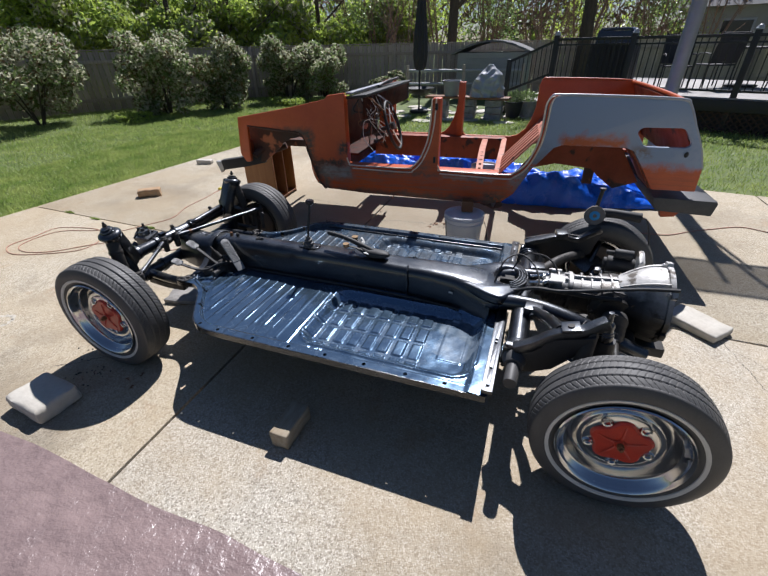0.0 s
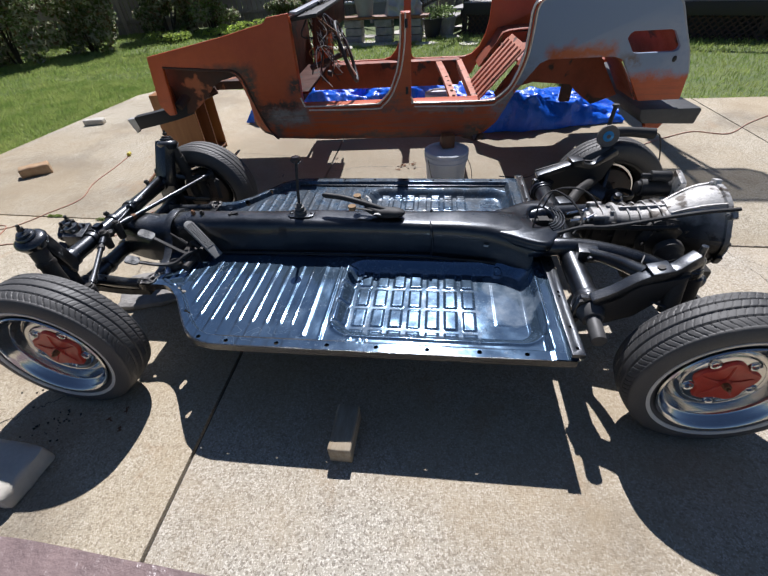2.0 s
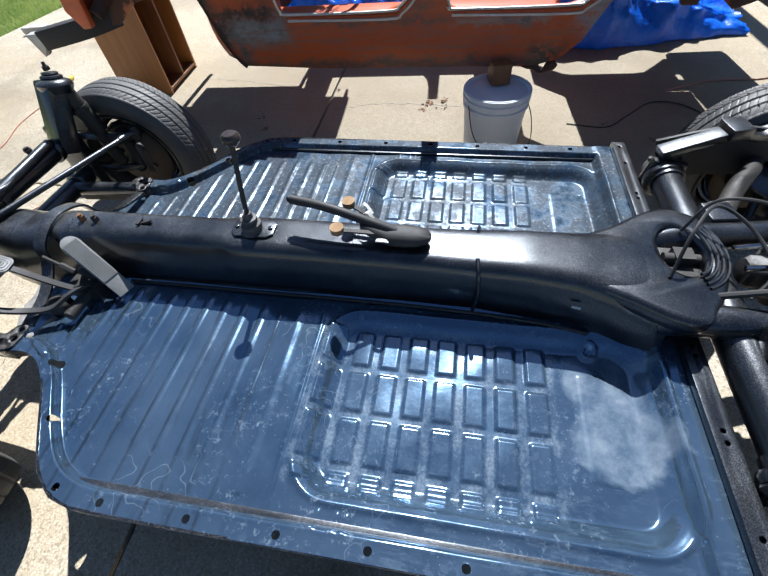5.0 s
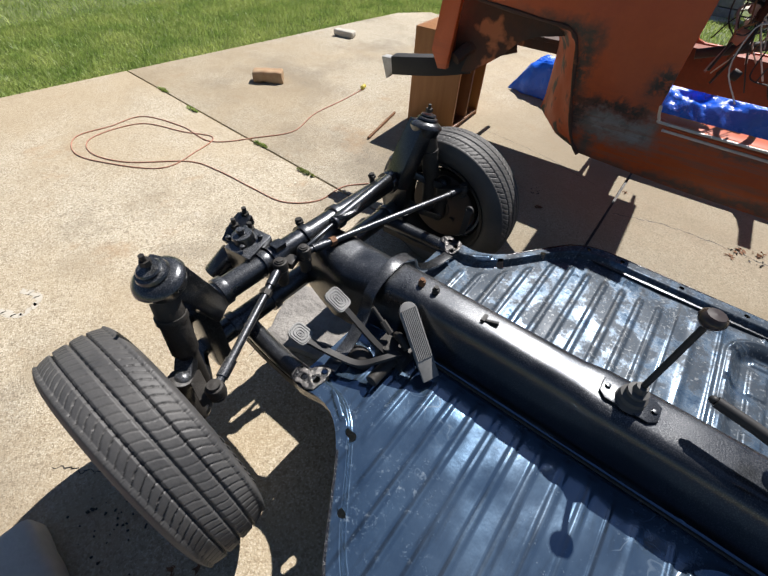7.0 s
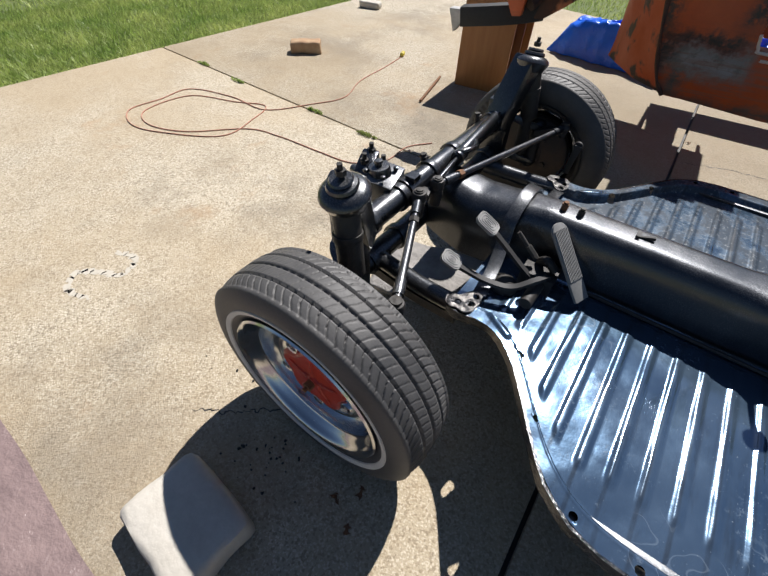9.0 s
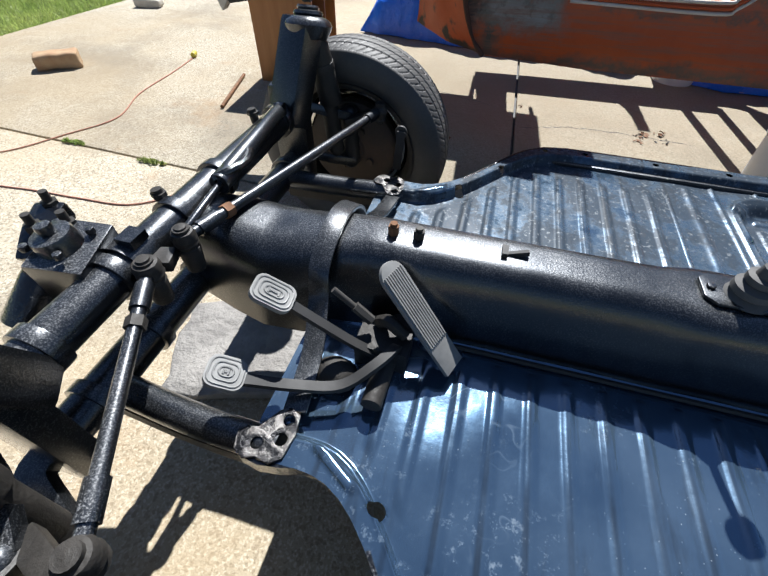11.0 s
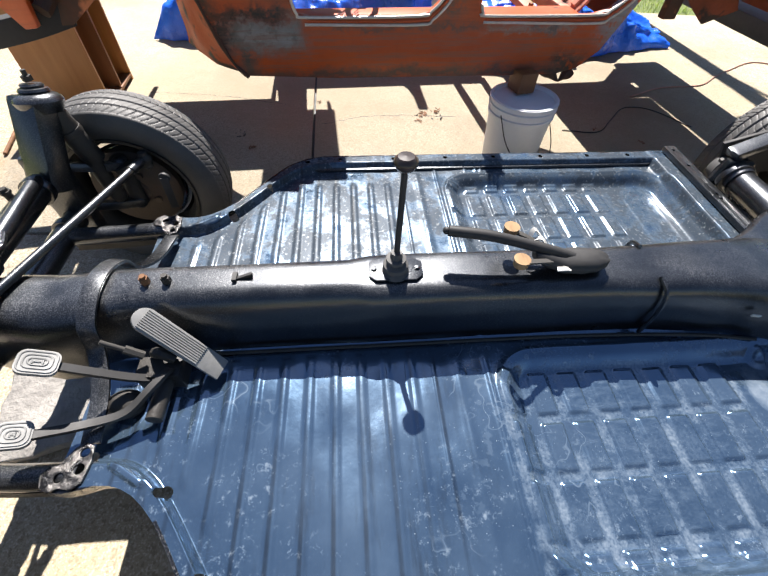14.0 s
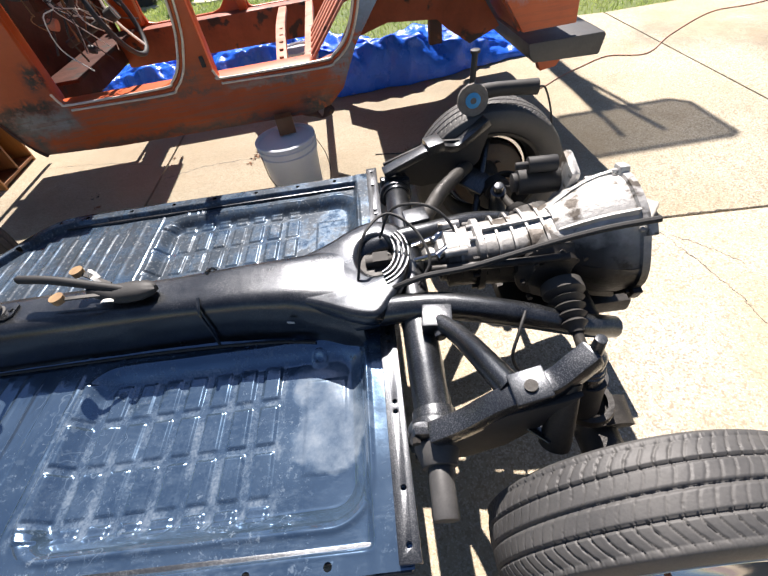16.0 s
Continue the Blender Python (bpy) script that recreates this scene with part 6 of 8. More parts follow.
REAR_ARCH = [(2.725, 0.60), (2.467, 0.598), (2.40, 0.70), (2.30, 0.842), (2.243, 0.861), (1.85, 0.862), (1.80, 0.84), (1.747, 0.773), (1.674, 0.68), (1.579, 0.50), (1.50, 0.43)]
FRONT_ARCH = [(0.045, 0.435), (-0.008, 0.502), (-0.063, 0.647), (-0.109, 0.815), (-0.14, 0.865), (-0.185, 0.884), (-0.33, 0.894), (-0.628, 0.921), (-0.655, 0.62), (-0.70, 0.615)]
NOSE = [(-0.745, 0.69), (-0.71, 0.98), (-0.2, 1.066), (0.10, 1.128), (0.125, 1.155)]
TAIL = [(2.07, 1.163), (2.478, 1.15), (2.515, 1.138), (2.535, 1.115), (2.665, 0.886), (2.72, 0.74)]
SILL = [(1.40, 0.405), (1.0, 0.41), (0.411, 0.416)]
WINDOW = [(2.29, 0.955), (2.30, 0.98), (2.32, 0.99), (2.53, 0.991), (2.555, 0.98), (2.608, 0.905), (2.605, 0.885), (2.585, 0.875), (2.37, 0.874), (2.345, 0.88)]

body = thing("stripped_car", pose(0.315, 1.209, 0, 0, 0, 2.417), "stripped orange car body with grey primer quarter, on props", "car")


def body_shell():
    side = NOSE + OPEN_FRONT + OPEN_REAR + TAIL + REAR_ARCH + SILL + FRONT_ARCH
    bm = slab_from(side, [WINDOW], 0.03)
    near = part("side_panel", bm, SIDEPAINT, body, "orange side panel with grey primer patches", bevel=0.006)
    far = [(0.10, 1.128), (0.125, 1.155)] + OPEN_FRONT + OPEN_REAR + TAIL + REAR_ARCH + SILL + [(0.045, 0.435)]
    bm = slab_from(far, [WINDOW], 0.03)
    bmesh.ops.translate(bm, vec=(0, 1.47, 0), verts=bm.verts)
    part("far_side_panel", bm, ORANGE, body, bevel=0.006)
    for line, off in ((OPEN_FRONT[1:], -0.004), (OPEN_REAR[1:], -0.004)):
        for inset, mt in ((0.0, CHROME), (0.016, ORANGE), (0.03, CHROME)):
            mid = Vector((sum(p[0] for p in line) / len(line), 1.1))
            pts = []
            for i, (a, b) in enumerate(line):
                d = (Vector((a, b)) - mid)
                pts.append((a + d.x / d.length * inset, off, b + d.y / d.length * inset))
            if inset:
                pts = pts[2:]
            bm = bmesh.new()
            hose(bm, pts, 0.0055, seg=8, steps=4)
            part("lip_trim", bm, mt, near)
    for x0, x1, z0, z1 in ((0.05, 1.45, 0.42, 0.635),):
        for w, mt in ((0.03, ORANGE), (1.35, INNER)):
            bm = bmesh.new()
            box(bm, ((x0 + x1) / 2, w + 0.06, (z0 + z1) / 2), (x1 - x0, 0.12, z1 - z0))
            part("sill_box", bm, mt, body, bevel=0.012)
    for w in (0.03, 1.41):
        bm = bmesh.new()
        box(bm, (0.968, w + 0.03, 0.88), (0.062, 0.06, 0.53))
        part("door_pillar", bm, ORANGE, body, bevel=0.008)
        bm = bmesh.new()
        box(bm, (0.20, w + 0.03, 0.9), (0.11, 0.06, 0.5))
        part("hinge_pillar", bm, ORANGE, body, bevel=0.008)
    for z in (1.09, 0.76):
        bm = bmesh.new()
        box(bm, (0.972, -0.006, z if z > 1 else 0.72), (0.018, 0.014, 0.045))
        part("striker", bm, DARK, body, bevel=0.003)
    # front bay
    bm = slab_from([(-0.70, 0.6), (-0.70, 0.91), (-0.2, 0.905), (-0.12, 0.87), (-0.18, 0.83), (-0.30, 0.805), (-0.38, 0.765), (-0.44, 0.70), (-0.50, 0.655), (-0.58, 0.60)], [], 0.012)
    bmesh.ops.subdivide_edges(bm, edges=bm.edges[:], cuts=3, use_grid_fill=True)
    for v in bm.verts:
        v.co.y += 0.11 + 0.03 * noise.noise(v.co * 6)
    part("inner_wing", bm, ARCH, body, "scorched rusty inner wing")
    outer = smooth_path([(x, 0.012, z) for x, z in FRONT_ARCH[:6]], 5)
    inner = smooth_path([(-0.262, 0.43, 0.425), (-0.262, 0.425, 0.52), (-0.258, 0.42, 0.64), (-0.25, 0.38, 0.72), (-0.25, 0.30, 0.79), (-0.26, 0.20, 0.86)], 5)
    bm = bmesh.new()
    rows = []
    for p, q in zip(outer, inner):
        p, q = Vector(p), Vector(q)
        row = []
        for k in range(9):
            v = p.lerp(q, k / 8)
            row.append(bm.verts.new(v + Vector((0.012, 0.016, 0)) * noise.noise(v * 7) - Vector((0.02, 0, 0)) * math.sin(math.pi * k / 8)))
        rows.append(row)
    for r0, r1 in zip(rows, rows[1:]):
        for k in range(8):
            bm.faces.new((r0[k], r0[k + 1], r1[k + 1], r1[k]))
    bmesh.ops.recalc_face_normals(bm, faces=bm.faces[:])
    bmesh.ops.solidify(bm, geom=bm.faces[:], thickness=0.008)
    part("inner_wing_leg", bm, RUSTY, body, "orange inner wing leg blotched with rust")
    bm = bmesh.new()
    hose(bm, [(x + 0.002, 0.0, z - 0.004) for x, z in FRONT_ARCH[:8]], lambda u: 0.0075 + 0.002 * math.sin(37 * u), seg=7, steps=5)
    part("arch_lip", bm, ARCH, body, "burnt black arch lip")
    bm = bmesh.new()
    box(bm, (-0.38, 0.17, 0.905), (0.5, 0.27, 0.01), (0, 3, 0))
    part("arch_roof", bm, ARCH, body)
    bm = slab_from([(-0.64, 0.6), (-0.64, 0.91), (-0.2, 0.9), (0.04, 0.9), (0.04, 0.6)], [], 0.012)
    bmesh.ops.translate(bm, vec=(0, 1.2, 0), verts=bm.verts)
    part("inner_wing", bm, ARCH, body)
    bm = bmesh.new()
    box(bm, (-0.30, 0.86, 0.70), (0.68, 0.66, 0.02))
    part("trunk_floor", bm, ARCH, body, bevel=0.004)
    bm = bmesh.new()
    box(bm, (2.12, 0.75, 0.775), (0.72, 0.84, 0.02))
    part("rear_floor", bm, INNER, body, bevel=0.004)
    bm = bmesh.new()
    hose(bm, [(-0.64, 0.05, 0.66), (-0.6, 0.12, 0.70), (-0.52, 0.2, 0.69), (-0.42, 0.24, 0.72)], 0.03)
    part("bumper_strut", bm, ARCH, body)
    bm = bmesh.new()
    box(bm, (-0.69, 0.75, 0.70), (0.03, 1.4, 0.17))
    part("nose_panel", bm, INNER, body, bevel=0.006)
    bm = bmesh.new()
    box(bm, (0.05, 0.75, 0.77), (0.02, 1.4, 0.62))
    part("firewall", bm, FOOTWELL_SHADED, body, bevel=0.006)
    # shelf added to throw the body's shadow further across the slab
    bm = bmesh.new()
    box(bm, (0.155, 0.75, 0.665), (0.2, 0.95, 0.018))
    part("shadow_shelf", bm, FOOTWELL_SHADED, body, bevel=0.004)
    bm = bmesh.new()
    box(bm, (-0.32, 0.95, 0.67), (0.72, 0.06, 0.05))
    box(bm, (-0.32, 0.57, 0.67), (0.72, 0.06, 0.05))
    part("front_rail", bm, ARCH, body, bevel=0.006)
    bm = bmesh.new()
    hose(bm, [(-0.96, 0.02, 0.575), (-0.8, 0.05, 0.598), (-0.7, 0.09, 0.612), (-0.6, 0.15, 0.63)], 0, steps=4, flat=(0.07, 0.085))
    horn = part("bumper_bracket", bm, DARK, body, bevel=0.006)
    bm = slab_from([(-1.02, 0.605), (-0.93, 0.61), (-0.935, 0.565), (-0.985, 0.505)], [], 0.05)
    bmesh.ops.translate(bm, vec=(0, -0.01, 0), verts=bm.verts)
    part("bracket_end", bm, ALLOY, horn, "grey triangular bracket end", bevel=0.005)
    # dashboard
    bm = bmesh.new()
    box(bm, (0.345, 0.75, 1.142), (0.17, 1.42, 0.022), (0, -6, 0))
    dash = part("dashboard", bm, DARK, body, "black dashboard with loose wiring", bevel=0.008)
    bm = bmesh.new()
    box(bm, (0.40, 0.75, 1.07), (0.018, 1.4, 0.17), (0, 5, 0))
    part("dash_face", bm, FOOTWELL_SHADED, dash, bevel=0.004)
    bm = bmesh.new()
    hose(bm, [(0.285, 0.04, 1.166), (0.3, 0.5, 1.17), (0.31, 1.1, 1.175)], 0, steps=3, flat=(0.05, 0.016))
    part("windscreen_frame", bm, GREY, dash, bevel=0.004)
    bm = bmesh.new()
    hose(bm, [(0.33, 0.65, 1.165), (0.35, 0.85, 1.19), (0.36, 1.2, 1.195)], 0.012)
    part("grab_rail", bm, DARK, dash)
    rnd = random.Random(4)
    for i in range(34):
        bm = bmesh.new()
        a = Vector((0.33 + 0.08 * rnd.random(), 0.06 + 0.3 * rnd.random(), 1.1 + 0.06 * rnd.random()))
        pts = [a]
        for k in range(4):
            a = a + Vector((rnd.uniform(-0.05, 0.08), rnd.uniform(-0.06, 0.1), rnd.uniform(-0.13, 0.0)))
            pts.append(a.copy())
        hose(bm, pts, 0.0026 if i % 4 else 0.005, seg=6, steps=5)
        part("wire", bm, (DARK, WHITE, RUST, DARK, CLOTH)[i % 5], dash)
    for c, r, mt in (((0.37, 0.2, 1.02), 0.035, ALLOY), ((0.40, 0.28, 0.98), 0.03, DARK), ((0.36, 0.14, 0.93), 0.025, PINK), ((0.42, 0.22, 0.80), 0.018, DARK)):
        bm = bmesh.new()
        rod(bm, c, (c[0] + 0.03, c[1], c[2] - 0.01), r)
        part("switch", bm, mt, dash, bevel=0.004)
    wheel_m = pose(0.545, 0.36, 0.895, 0, 72, 4)
    bm = bmesh.new()
    ring = [(0.19 * math.cos(a), 0.19 * math.sin(a), 0) for a in np.linspace(0, 2 * math.pi, 49)]
    hose(bm, ring, 0.012, seg=10, steps=1)
    sw = part("steering_wheel", bm, DARK, body, "thin black steering wheel")
    sw.matrix_basis = wheel_m
    for a in (0.4, 2.7):
        bm = bmesh.new()
        hose(bm, [(0, 0, -0.02), (0.1 * math.cos(a), 0.1 * math.sin(a), -0.012), (0.185 * math.cos(a), 0.185 * math.sin(a), 0)], 0, steps=3, flat=(0.02, 0.006))
        part("spoke", bm, CHROME, sw)
    bm = bmesh.new()
    rod(bm, (0, 0, -0.03), (0, 0, 0.012), 0.03)
    rod(bm, (0, 0, -0.28), (0, 0, -0.02), 0.018)
    part("column", bm, DARK, sw)
    # cabin and tail
    bm = bmesh.new()
    box(bm, (1.585, 0.33, 0.765), (0.012, 0.5, 0.43), (0, 42, 0))
    seat = part("rear_seat_panel", bm, PINK, body, "pink-primed ribbed rear seat panel", bevel=0.004)
    for i in range(5):
        bm = bmesh.new()
        box(bm, (1.577, 0.13 + 0.1 * i, 0.773), (0.014, 0.045, 0.36), (0, 42, 0))
        part("pressed_rib", bm, PINK, seat, bevel=0.004)
    bm = bmesh.new()
    box(bm, (1.44, 0.75, 0.60), (0.05, 1.3, 0.06))
    part("seat_crossmember", bm, PINK, body, bevel=0.006)
    bm = bmesh.new()
    hose(bm, [(1.30, 0.14, 0.60), (1.27, 0.75, 0.63), (1.25, 1.38, 0.61)], 0, steps=3, flat=(0.055, 0.03))
    bar = part("seat_rail", bm, PINK, body, "pink perforated seat rail", bevel=0.003)
    for k in range(9):
        bm = bmesh.new()
        rod(bm, (1.298 - 0.005 * k, 0.2 + 0.12 * k, 0.618 + 0.004 * min(k, 8 - k)), (1.298 - 0.005 * k, 0.2 + 0.12 * k, 0.63 + 0.004 * min(k, 8 - k)), 0.011)
        part("rail_hole", bm, RUST, bar)
    bm = bmesh.new()
    ax = Vector((2.70 - 2.51, 0, 0.70 - 1.135))
    box(bm, (2.605, 0.75, 0.917), (0.02, 1.44, ax.length), (0, -23.6, 0))
    part("tail_panel", bm, INNER, body, bevel=0.005)
    bm = bmesh.new()
    hose(bm, [(2.50, 0.01, 1.145), (2.515, 0.4, 1.15), (2.515, 1.1, 1.15), (2.5, 1.49, 1.145)], 0.013)
    part("tail_rail", bm, ORANGE, body)
    for w in (0.012, 1.488):
        bm = bmesh.new()
        hose(bm, [(1.71, w, 1.10), (1.735, w, 1.163), (1.8, w, 1.172), (2.1, w, 1.168), (2.47, w, 1.155), (2.53, w, 1.125), (2.60, w, 1.0), (2.67, w, 0.87), (2.715, w, 0.75)], 0.011, seg=10)
        part("quarter_rail", bm, CLOTH if w < 1 else ORANGE, body)
    for w0, mt in ((0.03, INNER), (1.17, INNER)):
        bm = slab_from([(1.60, 0.60), (1.80, 0.855), (2.26, 0.85), (2.46, 0.56), (2.30, 0.50), (2.18, 0.585), (2.12, 0.64), (1.86, 0.665)], [], 0.012)
        bmesh.ops.translate(bm, vec=(0, w0 + 0.28 if w0 < 1 else w0, 0), verts=bm.verts)
        part("wheel_house", bm, mt, body, "rusty orange wheel housing")
        bm = bmesh.new()
        hose(bm, [(1.60, w0 + 0.145, 0.60), (1.74, w0 + 0.145, 0.79), (1.83, w0 + 0.145, 0.862), (2.22, w0 + 0.145, 0.862), (2.32, w0 + 0.145, 0.80), (2.46, w0 + 0.145, 0.60)], 0, steps=3, flat=(0.29, 0.01))
        part("wheel_house_roof", bm, mt, body)
    bm = bmesh.new()
    box(bm, (2.12, 0.36, 0.60), (0.07, 0.05, 0.17))
    part("tail_brace", bm, ARCH, body, bevel=0.008)
    bm = slab_from([(2.49, 0.555), (2.865, 0.552), (2.875, 0.535), (2.86, 0.45), (2.53, 0.462), (2.50, 0.50)], [], 1.52)
    bmesh.ops.translate(bm, vec=(0, -0.03, 0), verts=bm.verts)
    part("rear_bumper", bm, mat("dark_bumper", (0.1, 0.1, 0.1), (0.06, 0.06, 0.06), scale=5, rough=(0.4, 0.6), bump=0.1), body, "dull dark grey rear bumper", bevel=0.012)
    bm = slab_from([(2.56, 0.46), (2.68, 0.45), (2.66, 0.42), (2.58, 0.41)], [], 0.05)
    part("tow_tab", bm, ORANGE, body, bevel=0.004)
    bm = bmesh.new()
    ball(bm, (2.60, -0.002, 0.835), 0.013, (1, 0.5, 1.4))
    part("lamp_hole", bm, DARK, body)
    bm = bmesh.new()
    hose(bm, [(1.34, 0.02, 0.42), (1.40, 0.03, 0.40), (1.44, 0.02, 0.37), (1.47, 0.03, 0.385), (1.5, 0.03, 0.41)], lambda t: 0.016 + 0.01 * math.sin(9 * t))
    part("rusted_jack_point", bm, ARCH, body, "crumbling rusted jack point")


body_shell()


# ---- props, tarps and clutter on the patio ----
def bucket(m, label):
    b = thing("bucket", m @ Matrix.Scale(0.95, 4), label, "bucket", group="buckets")
    bm = bmesh.new()
    lathe(bm, [(0.0, 0.004), (0.12, 0.004), (0.128, 0.0), (0.131, 0.01), (0.150, 0.30), (0.157, 0.30), (0.158, 0.313), (0.151, 0.316), (0.153, 0.335), (0.16, 0.336), (0.161, 0.348),
               (0.154, 0.352), (0.155, 0.366), (0.161, 0.368), (0.160, 0.375), (0.150, 0.375), (0.146, 0.3), (0.13, 0.02), (0.0, 0.016)], pose(0, 0, 0, 90, 0, 0) @ Matrix.Scale(-1, 4, (0, 0, 1)), seg=48)
    part("shell", bm, BUCKET, b)
    bm = bmesh.new()
    lathe(bm, [(0.0, 0.352), (0.148, 0.352), (0.15, 0.366), (0.153, 0.372), (0.153, 0.378), (0.147, 0.378), (0.145, 0.36), (0.0, 0.36)], pose(0, 0, 0, 90, 0, 0) @ Matrix.Scale(-1, 4, (0, 0, 1)), seg=40)
    part("lid", bm, BUCKET, b)
    bm = bmesh.new()
    hose(bm, [(0.16, 0, 0.33), (0.175, -0.08, 0.22), (0.12, -0.16, 0.12), (0, -0.185, 0.09), (-0.12, -0.16, 0.12), (-0.175, -0.08, 0.22), (-0.16, 0, 0.33)], 0.0025, seg=6)
    part("wire_handle", bm, DARK, b)
    return b


b1 = bucket(pose(1.56, 1.165, 0, 0, 0, 35), "white plastic pail under the car body sill")
bucket(pose(1.54, 2.63, 0, 0, 0, 100), "white plastic pail behind the car body")
bm = bmesh.new()
box(bm, (1.565, 1.245, 0.392), (0.085, 0.095, 0.086), (0, 0, 12))
tagged(part("timber_post", bm, DARKWOOD, bevel=0.005), "dark square timber prop standing on the pail lid", "timber")


def cabinet():
    c = thing("wooden_cabinet", pose(-0.575, 1.83, 0, 0, 0, 4), "varnished orange-brown wooden shelf cabinet under the car nose", "cabinet")
    w, d, h, t = 0.35, 0.45, 0.6, 0.018
    for name, cen, size, mt in (("side_board", (-w / 2, t / 2, h / 2), (w, t, h), WOOD), ("side_board", (-w / 2, d - t / 2, h / 2), (w, t, h), WOOD),
                                ("back_board", (-w + t / 2, d / 2, h / 2), (t, d - 2 * t, h), WOOD), ("top_board", (-w / 2 + t / 2, d / 2, h - t / 2), (w - t, d - 2 * t, t), WOOD),
                                ("bottom_board", (-w / 2 + t / 2, d / 2, 0.03), (w - t, d - 2 * t, t), DARKWOOD), ("partition", (-w / 2 + t / 2, d * 0.52, h / 2 + 0.015), (w - t, t, h - 0.066), DARKWOOD)):
        bm = bmesh.new()
        box(bm, cen, size)
        part(name, bm, mt, c, bevel=0.002)


cabinet()


def crumpled(name, x0, x1, y0, y1, height, material, step=0.02, seed=0, base=0.006, fold=0.05, raised=None):
    """A sheet thrown down: sharp folds over a soft bulge."""
    nx, ny = int((x1 - x0) / step), int((y1 - y0) / step)
    verts = []
    for i in range(nx + 1):
        for j in range(ny + 1):
            u, v = i / nx, j / ny
            x, y = x0 + u * (x1 - x0), y0 + v * (y1 - y0)
            p = Vector((x * 1.5 + seed, y * 2.0, seed * 3.3))
            edge = min(1.0, 9 * min(u, 1 - u), 7 * min(v, 1 - v))
            n1 = noise.noise(p)
            n2 = 1 - abs(noise.noise(p * 2.3)) * 2
            n3 = 1 - abs(noise.noise(p * 3.9 + Vector((9, 1, 4)))) * 2
            z = base + edge * (max(0, height * (0.62 + 0.7 * n1)) + fold * (0.55 * n2 + 0.35 * n3)) if raised is None else base + raised(x, y) + fold * (0.55 * n2 + 0.22 * n3 + 0.4 * n1)
            wob = (0.06 if raised else 0.02) * noise.noise(Vector((x * 3, y * 3, seed + 5)))
            verts.append((x + wob * (1 if raised is None else 0.5), y + wob, max(base, z)))
    n = ny + 1
    faces = [(i * n + j, (i + 1) * n + j, (i + 1) * n + j + 1, i * n + j + 1) for i in range(nx) for j in range(ny)]
    return sheet(name, verts, faces, material)


def draped_tarp():
    """A long heap of plastic sheet: steep ragged front, sharp folds across it."""
    xs, hs = [-0.66, -0.56, -0.3, 0.15, 0.45, 0.8, 1.4, 1.9, 2.3, 2.7, 3.05, 3.35], [0.02, 0.26, 0.32, 0.30, 0.38, 0.40, 0.37, 0.38, 0.35, 0.28, 0.17, 0.02]
    front = lambda x: float(np.interp(x, [-0.66, -0.1, 0.3, 1.4, 1.8, 2.6, 3.4], [2.96, 2.86, 2.82, 2.76, 2.47, 2.55, 2.76]))
    nx, ny = 250, 56
    verts = []
    for i in range(nx + 1):
        x = -0.66 + 4.01 * i / nx
        f = front(x) + 0.05 * noise.noise(Vector((x * 4, 0, 1))) + 0.02 * noise.noise(Vector((x * 13, 0, 5)))
        for j in range(ny + 1):
            v = j / ny
            p = Vector((x * 2.2 + 1.2 * v, v * 2.0, 2.0))
            fold = 1 - 2.4 * abs(noise.noise(p)) + 0.55 * (1 - 2.4 * abs(noise.noise(p * 2.4 + Vector((3, 1, 7))))) + 0.25 * (1 - 2.4 * abs(noise.noise(p * 6.1)))
            env = min(1.0, v / 0.16) ** 0.6 * min(1.0, (1 - v) / 0.3)
            h = float(np.interp(x, xs, hs)) * (0.72 + 0.35 * noise.noise(Vector((x * 1.6, v * 1.5, 3)))) * env
            verts.append((x + 0.03 * fold * env, f + 0.75 * v - 0.05 * fold * env * (v < 0.5), 0.006 + max(0.0, h + 0.04 * fold * env)))
    n = ny + 1
    faces = [(i * n + j, (i + 1) * n + j, (i + 1) * n + j + 1, i * n + j + 1) for i in range(nx) for j in range(ny)]
    tarp = tagged(sheet("blue_tarp", verts, faces, TARP), "crumpled shiny blue tarpaulin bunched behind the car body", "tarpaulin")
    for x in (-0.5, 0.2, 1.9, 2.5, 3.0):
        bm = bmesh.new()
        lathe(bm, [(0.009, 0.0), (0.018, 0.0), (0.019, 0.003), (0.009, 0.003)], pose(x, front(x) + 0.02, 0.012, 90, 0, 0), seg=16)
        part("eyelet", bm, ALLOY, tarp, "metal eyelet")


draped_tarp()
t = crumpled("brown_tarp", -3.0, 2.2, -3.2, -1.24, 0.008, BROWN, step=0.018, seed=7, fold=0.022)
t.matrix_basis = Matrix.Rotation(radians(-2.8), 4, "Z")
tagged(t, "wrinkled dull brown plastic tarpaulin laid on concrete", "tarpaulin")


def rough_block(name, size, m, material, label, category, seed=0, cut=0.012, wear=0.008, bevel=0.012, group=""):
    """A block with chipped, slightly warped faces."""
    bm = bmesh.new()
    box(bm, (0, 0, size[2] / 2), size)
    bmesh.ops.bevel(bm, geom=bm.edges[:], offset=bevel, segments=2, affect="EDGES", profile=0.5)
    bmesh.ops.subdivide_edges(bm, edges=[e for e in bm.edges if e.calc_length() > 0.05], cuts=4, use_grid_fill=True)
    for v in bm.verts:
        k = noise.noise_vector(v.co * 14 + Vector((seed, 0, 0)))
        v.co += k * wear
        v.co.z = max(v.co.z, 0.001)
    ob = part(name, bm, material, smooth=50)
    ob.matrix_basis = m
    return tagged(ob, label, category, group)


